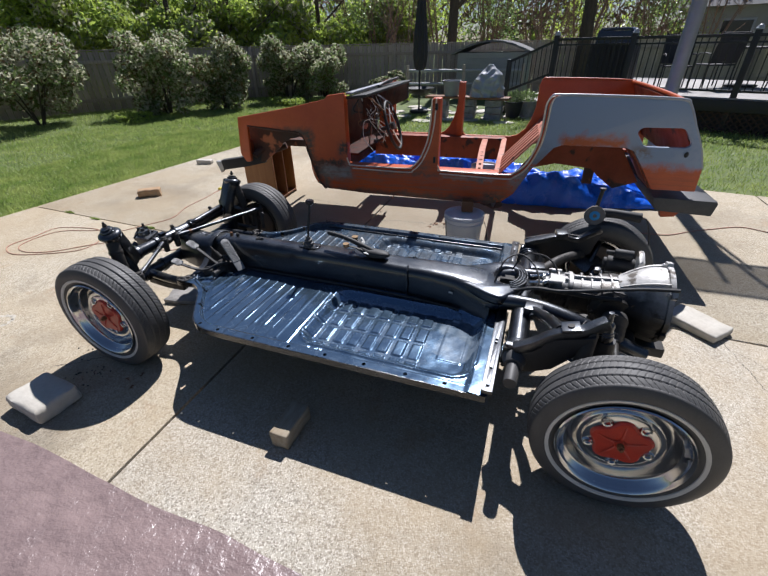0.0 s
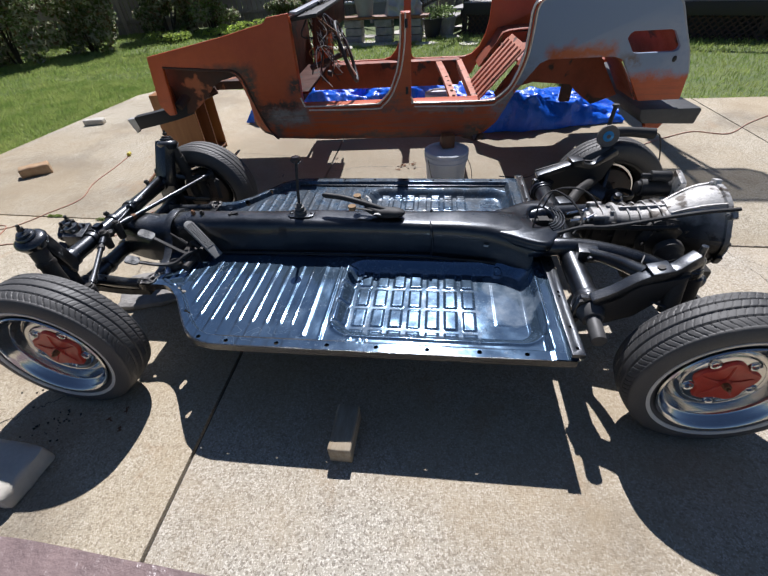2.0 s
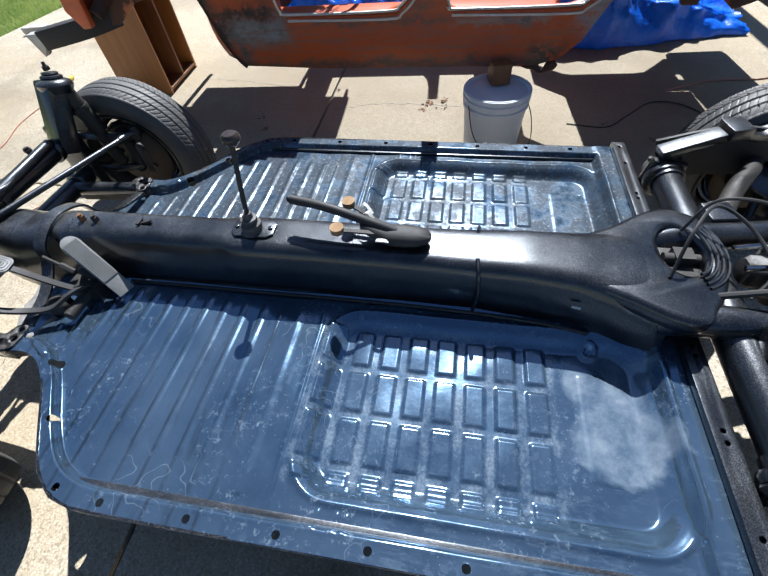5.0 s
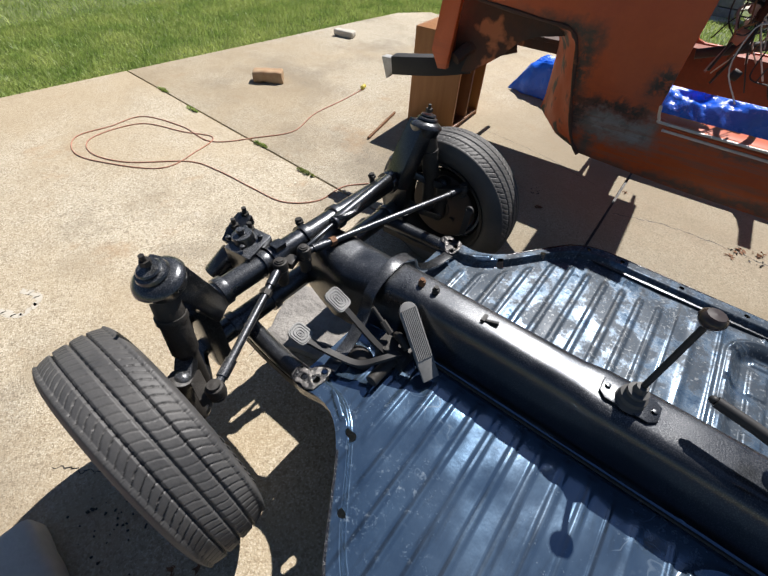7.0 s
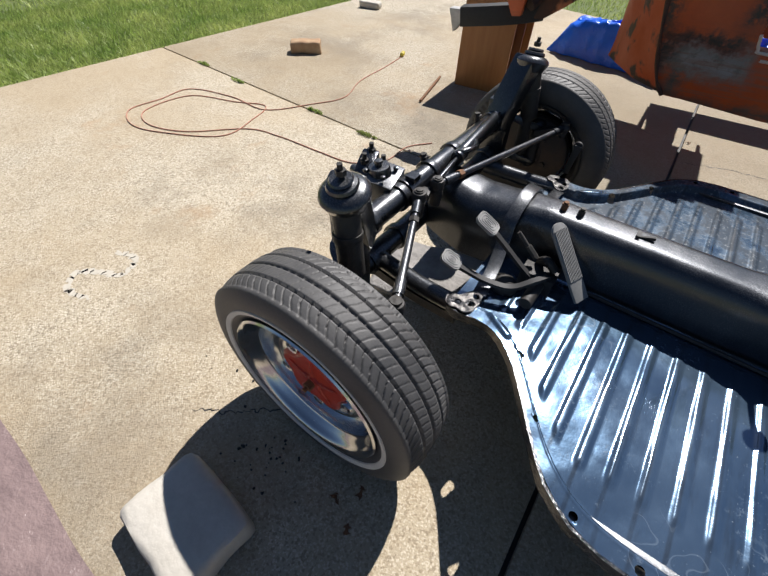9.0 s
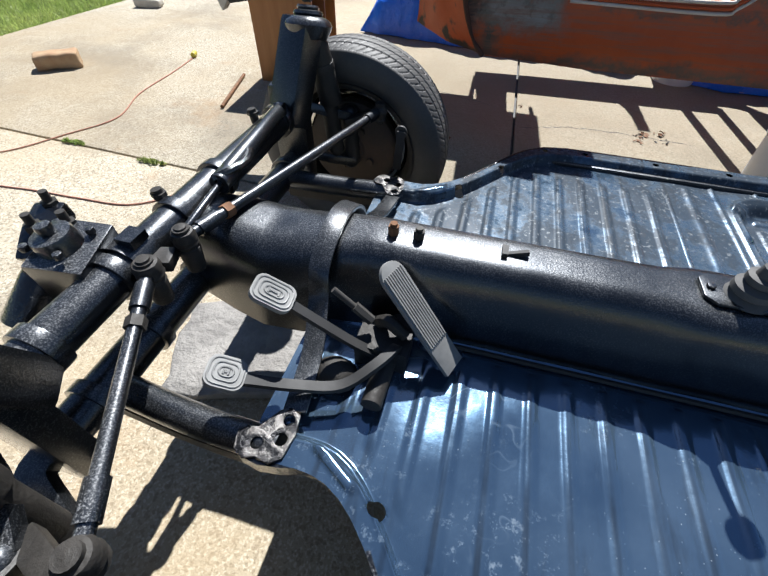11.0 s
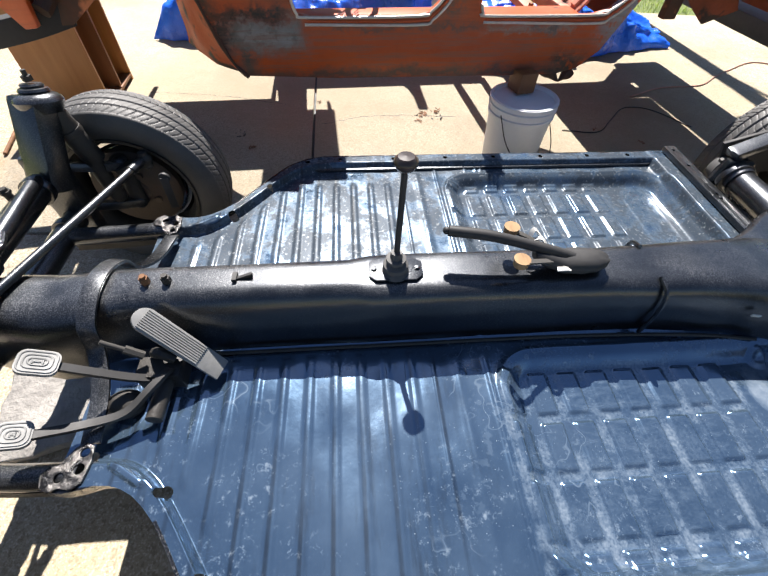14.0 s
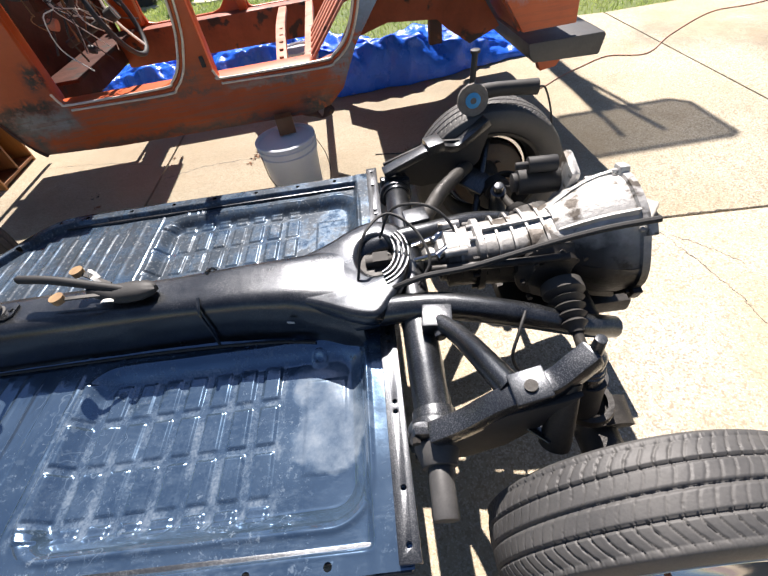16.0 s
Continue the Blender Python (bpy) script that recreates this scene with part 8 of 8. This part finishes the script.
def deck():
    d = thing("wooden_deck", DECK_AT, "raised garden deck with black railing and lattice skirt", "deck")
    top, L, W = 0.56, 9.5, 4.2
    bm = bmesh.new()
    box(bm, (L / 2 - 0.1, 0.068, top - 0.02), (L, 0.135, 0.028))
    first = part("deck_board", bm, DECK, d, bevel=0.003)
    for k in range(1, 30):
        share(first, "deck_board", d, Matrix.Translation((0, k * 0.142, 0)))
    bm = bmesh.new()
    box(bm, (L / 2 - 0.1, -0.02, top - 0.13), (L, 0.04, 0.2))
    part("fascia", bm, BLACKRAIL, d, bevel=0.004)
    bm = bmesh.new()
    box(bm, (-0.1, W / 2, top - 0.13), (0.04, W, 0.2))
    part("fascia", bm, BLACKRAIL, d, bevel=0.004)
    bm = bmesh.new()
    box(bm, (L / 2 - 0.1, 0.35, 0.16), (L, 0.05, 0.38))
    part("skirt_backing", bm, DARK, d)
    pb = bmesh.new()
    n = int(L / 0.11)
    zlo, zhi = -0.03, top - 0.23
    hgt = zhi - zlo
    box(pb, (0, -0.004, (zlo + zhi) / 2), (0.024, 0.008, hgt * 1.414), (0, 45, 0))
    sl = part("lattice_slat", pb, LATTICE, d)
    for k in range(1, n):
        share(sl, "lattice_slat", d, Matrix.Translation((k * 0.11, 0, 0)))
    pb = bmesh.new()
    box(pb, (0, 0.006, (zlo + zhi) / 2), (0.024, 0.008, hgt * 1.414), (0, -45, 0))
    sl = part("lattice_slat", pb, LATTICE, d)
    for k in range(1, n):
        share(sl, "lattice_slat", d, Matrix.Translation((k * 0.11, 0, 0)))
    posts = (-0.08, 1.42, 3.25, 5.1, 7.0, 8.9)
    for u in posts:
        bm = bmesh.new()
        box(bm, (u, 0.05, 0.8), (0.095, 0.095, 1.55))
        p = part("post", bm, BLACKRAIL, d, bevel=0.006)
        bm = bmesh.new()
        lathe(bm, [(0.06, 0.0), (0.06, 0.02), (0.045, 0.035), (0.04, 0.055), (0.015, 0.075), (0.0, 0.078)], pose(u, 0.05, 1.575, 90, 0, 0), seg=20)
        part("post_cap", bm, CLOTH, p, "pale post cap lamp")
    for z, h in ((1.50, 0.05), (0.66, 0.04), (1.40, 0.03)):
        bm = bmesh.new()
        box(bm, (L / 2 - 0.1, 0.05, z), (L, 0.05, h))
        part("rail", bm, BLACKRAIL, d, bevel=0.006)
    bm = bmesh.new()
    rod(bm, (0.02, 0.05, 0.66), (0.02, 0.05, 1.48), 0.0095, seg=8)
    bal = part("baluster", bm, BLACKRAIL, d)
    for k in range(1, 86):
        share(bal, "baluster", d, Matrix.Translation((k * 0.108, 0, 0)))
    # steps down
    for k in range(3):
        bm = bmesh.new()
        box(bm, (-0.3 - 0.3 * k, 0.55, 0.42 - 0.185 * k), (0.3, 1.0, 0.04))
        part("step", bm, DECK, d, bevel=0.005)
        bm = bmesh.new()
        box(bm, (-0.18 - 0.3 * k, 0.55, 0.32 - 0.185 * k), (0.03, 0.96, 0.17))
        part("riser", bm, DARK, d)
    bm = bmesh.new()
    box(bm, (-1.12, 0.05, 0.55), (0.09, 0.09, 1.15))
    part("post", bm, BLACKRAIL, d, bevel=0.006)
    for off in (0.0, -0.62):
        bm = bmesh.new()
        hose(bm, [(-0.08, 0.05, 1.48 + off), (-1.12, 0.05, 1.08 + off)], 0, steps=1, flat=(0.05, 0.05))
        part("stair_rail", bm, BLACKRAIL, d)
    for k in range(9):
        u = -0.18 - 0.1 * k
        bm = bmesh.new()
        rod(bm, (u, 0.05, 0.82 - 0.04 * k), (u, 0.05, 1.44 - 0.04 * k), 0.009, seg=8)
        part("baluster", bm, BLACKRAIL, d)


deck()


def on_deck(u, v, z=0.57, rz=0.0):
    return DECK_AT @ pose(u, v, z, 0, 0, rz)


def grill():
    g = thing("barbecue_grill", on_deck(0.95, 0.6), "covered barbecue grill with a dark blue hood on the deck", "grill")
    bm = bmesh.new()
    box(bm, (0, 0, 0.42), (0.85, 0.5, 0.84))
    for v in bm.verts:
        if v.co.z < 0.2:
            v.co.x *= 1.06
    part("cover", bm, COVER, g, "pleated black fabric cover", bevel=0.03)
    for k in range(9):
        bm = bmesh.new()
        hose(bm, [(-0.38 + k * 0.095, -0.262, 0.82), (-0.39 + k * 0.097, -0.272, 0.4), (-0.4 + k * 0.1, -0.27, 0.02)], 0.014, seg=6)
        part("pleat", bm, COVER, g)
    bm = bmesh.new()
    hose(bm, [(-0.33, 0, 0.84), (-0.33, 0, 0.9), (-0.3, 0, 1.05), (-0.22, 0, 1.09), (0.22, 0, 1.09), (0.3, 0, 1.05), (0.33, 0, 0.9), (0.33, 0, 0.84)], 0, steps=2, flat=(0.4, 0.05))
    box(bm, (0, 0, 0.95), (0.62, 0.4, 0.22))
    part("hood", bm, mat("navy_enamel", (0.02, 0.035, 0.08), (0.03, 0.045, 0.09), scale=4, rough=(0.25, 0.4), bump=0.03), g, bevel=0.012)
    bm = bmesh.new()
    hose(bm, [(-0.25, -0.22, 0.93), (-0.25, -0.27, 0.95), (0.25, -0.27, 0.95), (0.25, -0.22, 0.93)], 0.012, steps=1)
    part("handle", bm, GREY, g)


grill()


def patio_chair(u, v, rz, label):
    c = thing("patio_chair", on_deck(u, v, 0.57, rz), label, "chair", group="chairs on the deck")
    for x in (-0.26, 0.26):
        bm = bmesh.new()
        hose(bm, [(x, -0.26, 0), (x, -0.27, 0.4), (x, -0.2, 0.62), (x, 0.2, 0.62)], 0.014)
        part("arm", bm, DARK, c)
        bm = bmesh.new()
        hose(bm, [(x, 0.24, 0), (x, 0.22, 0.42), (x, 0.34, 1.0)], 0.014)
        part("leg", bm, DARK, c)
    bm = bmesh.new()
    box(bm, (0, 0, 0.42), (0.5, 0.5, 0.03))
    part("seat", bm, COVER, c, bevel=0.01)
    bm = bmesh.new()
    box(bm, (0, 0.29, 0.72), (0.5, 0.03, 0.55), (-12, 0, 0))
    part("backrest", bm, COVER, c, bevel=0.01)


for u, v, rz in ((2.05, 1.1, 20), (2.6, 1.9, -140), (3.9, 1.6, 60), (4.7, 2.2, 170), (5.3, 1.2, 100)):
    patio_chair(u, v, rz, "black mesh patio chair standing on the deck")
tb = thing("patio_table", on_deck(3.1, 2.4), "round dark metal patio table on the deck", "table")
bm = bmesh.new()
rod(bm, (0, 0, 0.7), (0, 0, 0.73), 0.55, seg=36)
part("tabletop", bm, DARK, tb, bevel=0.006)
bm = bmesh.new()
rod(bm, (0, 0, 0), (0, 0, 0.7), 0.035)
part("pedestal", bm, DARK, tb)
bm = bmesh.new()
rod(bm, (0, 0, 0), (0, 0, 0.03), 0.3, seg=28)
part("foot", bm, DARK, tb)


def shed():
    s = thing("garden_shed", pose(0.47, 12.0, 0, 0, 0, -4), "small pale grey garden shed with a low roof", "shed")
    bm = bmesh.new()
    box(bm, (0, 0.6, 0.6), (2.0, 1.3, 1.25))
    part("wall", bm, SIDING, s, bevel=0.005)
    for k in range(8):
        bm = bmesh.new()
        box(bm, (0, -0.056, 0.1 + k * 0.15), (1.98, 0.012, 0.14), (4, 0, 0))
        part("siding_board", bm, SIDING, s)
    bm = bmesh.new()
    hose(bm, [(-1.15, 0.6, 1.2), (-0.6, 0.6, 1.42), (0, 0.6, 1.52), (0.6, 0.6, 1.42), (1.15, 0.6, 1.2)], 0, steps=2, flat=(1.6, 0.05))
    part("roof", bm, SHINGLE, s)
    bm = bmesh.new()
    box(bm, (0.35, -0.07, 0.55), (0.75, 0.02, 1.05))
    part("door", bm, SIDING, s, bevel=0.004)


shed()


def neighbour_house():
    h = thing("house", pose(11.5, 19.5, 0, 0, 0, -14), "neighbour's pale grey house with a shingle roof", "house")
    bm = bmesh.new()
    box(bm, (0, 2.5, 1.3), (9, 5, 2.6))
    part("wall", bm, SIDING, h, bevel=0.01)
    bm = bmesh.new()
    vs = [(-4.9, -0.4, 2.5), (4.9, -0.4, 2.5), (4.9, 2.5, 4.3), (-4.9, 2.5, 4.3), (4.9, 5.4, 2.5), (-4.9, 5.4, 2.5)]
    vv = [bm.verts.new(v) for v in vs]
    for f in ((0, 1, 2, 3), (3, 2, 4, 5), (0, 3, 5), (1, 4, 2), (0, 5, 4, 1)):
        bm.faces.new([vv[i] for i in f])
    bmesh.ops.recalc_face_normals(bm, faces=bm.faces)
    part("roof", bm, SHINGLE, h)
    for x in (-2.8, 0.2, 2.8):
        bm = bmesh.new()
        box(bm, (x, -0.02, 1.5), (1.1, 0.06, 1.2))
        w = part("window", bm, CLOTH, h, bevel=0.006)
        bm = bmesh.new()
        box(bm, (x, -0.055, 1.5), (0.95, 0.02, 1.05))
        part("pane", bm, mat("window_glass", (0.02, 0.025, 0.03), (0.03, 0.035, 0.04), rough=(0.05, 0.1), bump=0), w)


neighbour_house()


def planter(x, y, z, kind, label, seed):
    p = thing("flower_pot", pose(x, y, z - 0.03, 0, 0, seed * 40), label, "pot", group="pots by the steps")
    bm = bmesh.new()
    r = 0.2 if kind != "small" else 0.13
    lathe(bm, [(0, 0.0), (r * 0.72, 0.0), (r, r * 1.6), (r * 1.1, r * 1.6), (r * 1.1, r * 1.75), (r * 0.95, r * 1.75), (r * 0.9, r * 1.5), (0, r * 1.48)], pose(0, 0, 0, 90, 0, 0) @ Matrix.Scale(-1, 4, (0, 0, 1)), seg=28)
    part("pot", bm, DARK if kind == "dark" else (GREY if kind == "tub" else SLATE), p)
    if kind != "tub":
        leaf_cloud("leaves", [(0, 0, r * 2.1, r, r, r * 0.8)], 260, 0.03, LEAF, p, seed)


for i, (x, y, z, k) in enumerate([(1.45, 8.6, 0, "dark"), (1.75, 8.75, 0, "stone"), (1.1, 8.9, 0.0, "small"), (-1.6, 8.1, 0, "dark"), (-1.95, 8.3, 0, "stone"), (0.05, 8.3, 0.44, "tub")]):
    planter(x, y, z, k, "garden pot standing beside the deck steps", i + 1)


def stone_bench():
    b = thing("stone_bench", pose(0.35, 8.25, -0.03, 0, 0, -6), "low bench of grey block piers and a plank", "bench")
    for x in (-0.55, 0.1, 0.7):
        for k in range(3):
            bm = bmesh.new()
            box(bm, (x + 0.01 * (k % 2), 0, 0.07 + 0.14 * k), (0.36, 0.28, 0.13), (0, 0, 3 * (k % 2)))
            part("pier_block", bm, SLATE, b, bevel=0.01)
    bm = bmesh.new()
    box(bm, (0.08, 0, 0.45), (1.9, 0.32, 0.045))
    part("plank", bm, DARKWOOD, b, bevel=0.006)


stone_bench()
cv = thing("covered_stool", pose(0.85, 8.3, 0.44), "small garden thing under a crinkled silver cover", "cover")
bm = bmesh.new()
bmesh.ops.create_icosphere(bm, subdivisions=5, radius=0.33, matrix=Matrix.Translation((0, 0, 0.30)))
for v in bm.verts:
    z = max(v.co.z, 0.0) / 0.63
    w = (1.15 - 0.62 * z ** 1.6)
    n = Vector((v.co.x, v.co.y)).normalized() if abs(v.co.x) + abs(v.co.y) > 1e-5 else Vector((0, 0))
    v.co.x, v.co.y = n.x * 0.3 * w * min(1, 3 * (1.02 - z)) + 0.05 * z, n.y * 0.24 * w * min(1, 3 * (1.02 - z))
    k = 1 - abs(noise.noise(v.co * 6)) * 2.4
    v.co += Vector((n.x, n.y, 0)) * 0.05 * k
    v.co.z = max(v.co.z, 0.001)
part("sheet", bm, CLOTH, cv)

rl = thing("split_rail", pose(-1.9, 11.2, 0, 0, 0, 8), "pale split-rail garden fence near the tree", "rail fence")
for z in (0.45, 0.8):
    bm = bmesh.new()
    rod(bm, (0, 0, z), (3.4, 0, z - 0.01), 0.035)
    part("rail", bm, CLOTH, rl)
for x in (0.05, 1.7, 3.35):
    bm = bmesh.new()
    rod(bm, (x, 0, -0.04), (x, 0, 0.95), 0.05)
    part("post", bm, FENCE, rl)


def flag_path():
    """Irregular stepping stones before the deck."""
    p = thing("flag_path", Matrix(), "pale irregular flagstones set in the lawn by the deck", "path", kind="structure")
    rnd = random.Random(12)
    for i in range(46):
        x, y = rnd.uniform(-2.6, 2.2), rnd.uniform(7.6, 10.2)
        bm = bmesh.new()
        pts = [(x + rnd.uniform(0.16, 0.27) * math.cos(a), y + rnd.uniform(0.15, 0.25) * math.sin(a)) for a in np.linspace(0, 5.5, 7)]
        outline_slab(bm, pts, -0.012 + 0.004 * rnd.random(), 0.04)
        part("stone", bm, STONE, p, bevel=0.006)


flag_path()


def grass():
    """Blades over the lawn, thickest by the patio edge."""
    rng = np.random.default_rng(5)
    parts = []
    for x0, x1, y0, y1, n, h in ((-5.2, -2.6, -1.0, 5.5, 75000, 0.045), (-7.5, -2.6, -1.0, 8.0, 45000, 0.05), (-3.5, 8.5, 3.4, 8.6, 50000, 0.055), (-11, -2, 3.0, 11.5, 45000, 0.06), (7.5, 9.5, 3.3, 6.0, 5000, 0.055)):
        x, y = rng.uniform(x0, x1, n), rng.uniform(y0, y1, n)
        left = -3.27 + 0.095 * np.maximum(y, -3)
        far = np.where(x < 4.4, 4.3 - 0.17 * (x + 0.4), 3.48)
        ok = (x < left - 0.005) | (y > far + 0.01)
        x, y = x[ok], y[ok]
        hh = h * rng.uniform(0.5, 1.3, len(x))
        a = rng.uniform(0, 2 * np.pi, len(x))
        w = 0.0042 * np.where(y > 6, 1.8, 1.2)
        lx, ly = rng.normal(0, 0.024, len(x)), rng.normal(0, 0.024, len(x))
        b0 = np.stack([x - w * np.cos(a), y - w * np.sin(a), np.full(len(x), -0.036)], -1)
        b1 = np.stack([x + w * np.cos(a), y + w * np.sin(a), np.full(len(x), -0.036)], -1)
        t = np.stack([x + lx, y + ly, -0.036 + hh], -1)
        parts.append(np.stack([b0, b1, t], 1).reshape(-1, 3))
    V = np.concatenate(parts)
    F = np.arange(len(V)).reshape(-1, 3)
    tagged(sheet("grass", V, F, BLADE, smooth=False), "short bright green spring grass blades", "grass", kind="stuff")


grass()


def edge_weeds():
    rng = np.random.default_rng(8)
    for name, pts in (("weeds", [(-2.6, 0.92), (-2.15, 0.86), (-1.4, 0.84), (-0.95, 0.79)]),):
        for i, (x, y) in enumerate(pts):
            ob = leaf_cloud("weed", [(x, y, 0.03, 0.07, 0.012, 0.012)], 90, 0.009, BLADE, None, 90 + i)
            for v in ob.data.vertices:
                v.co.z = max(0.0, (v.co.z - 0.026) * 1.3)
            tagged(ob, "tiny green weed growing in the concrete joint", "weed", group="weeds in the joint")


edge_weeds()


def litter():
    """Dead leaves and grit scattered on the concrete."""
    rng = np.random.default_rng(14)
    for i, (x, y, s) in enumerate([(1.22, 1.72, 0.03), (1.3, 1.76, 0.025), (1.18, 1.64, 0.02), (0.25, 1.4, 0.022), (2.2, 1.5, 0.02), (2.4, 1.35, 0.018), (0.2, -0.75, 0.014), (0.16, -0.8, 0.012), (0.22, -0.84, 0.012), (0.6, 1.9, 0.018)]):
        ob = leaf_cloud("dead_leaf", [(x, y, 0.004, s, s, 0.004)], 7, s * 0.8, RUST, None, 400 + i)
        for v in ob.data.vertices:
            v.co.z = abs(v.co.z - 0.03) * 0.5 + 0.003
        tagged(ob, "curled brown dead leaves on the concrete", "leaf litter", group="dead leaves")


litter()


def crumbs():
    """Grit and crumbs of dry dirt on the concrete by the front wheel and below the car body."""
    rng = np.random.default_rng(21)
    bm = bmesh.new()
    for cx, cy, sx, sy, count in ((-0.08, -0.84, 0.05, 0.035, 26), (0.0, -0.8, 0.03, 0.03, 8), (1.25, 1.7, 0.04, 0.03, 20), (0.19, 1.54, 0.03, 0.03, 12), (-0.3, -0.6, 0.1, 0.1, 20)):
        for _ in range(count):
            r = rng.uniform(0.0015, 0.005)
            got = bmesh.ops.create_icosphere(bm, subdivisions=1, radius=r, matrix=Matrix.Translation((cx + sx * rng.normal(), cy + sy * rng.normal(), r * 0.6)))
            for v in got["verts"]:
                v.co += Vector(rng.normal(size=3)) * r * 0.2
    tagged(part("dirt_crumbs", bm, GREASE), "dark crumbs of dirt scattered on the concrete", "dirt", kind="stuff")


crumbs()
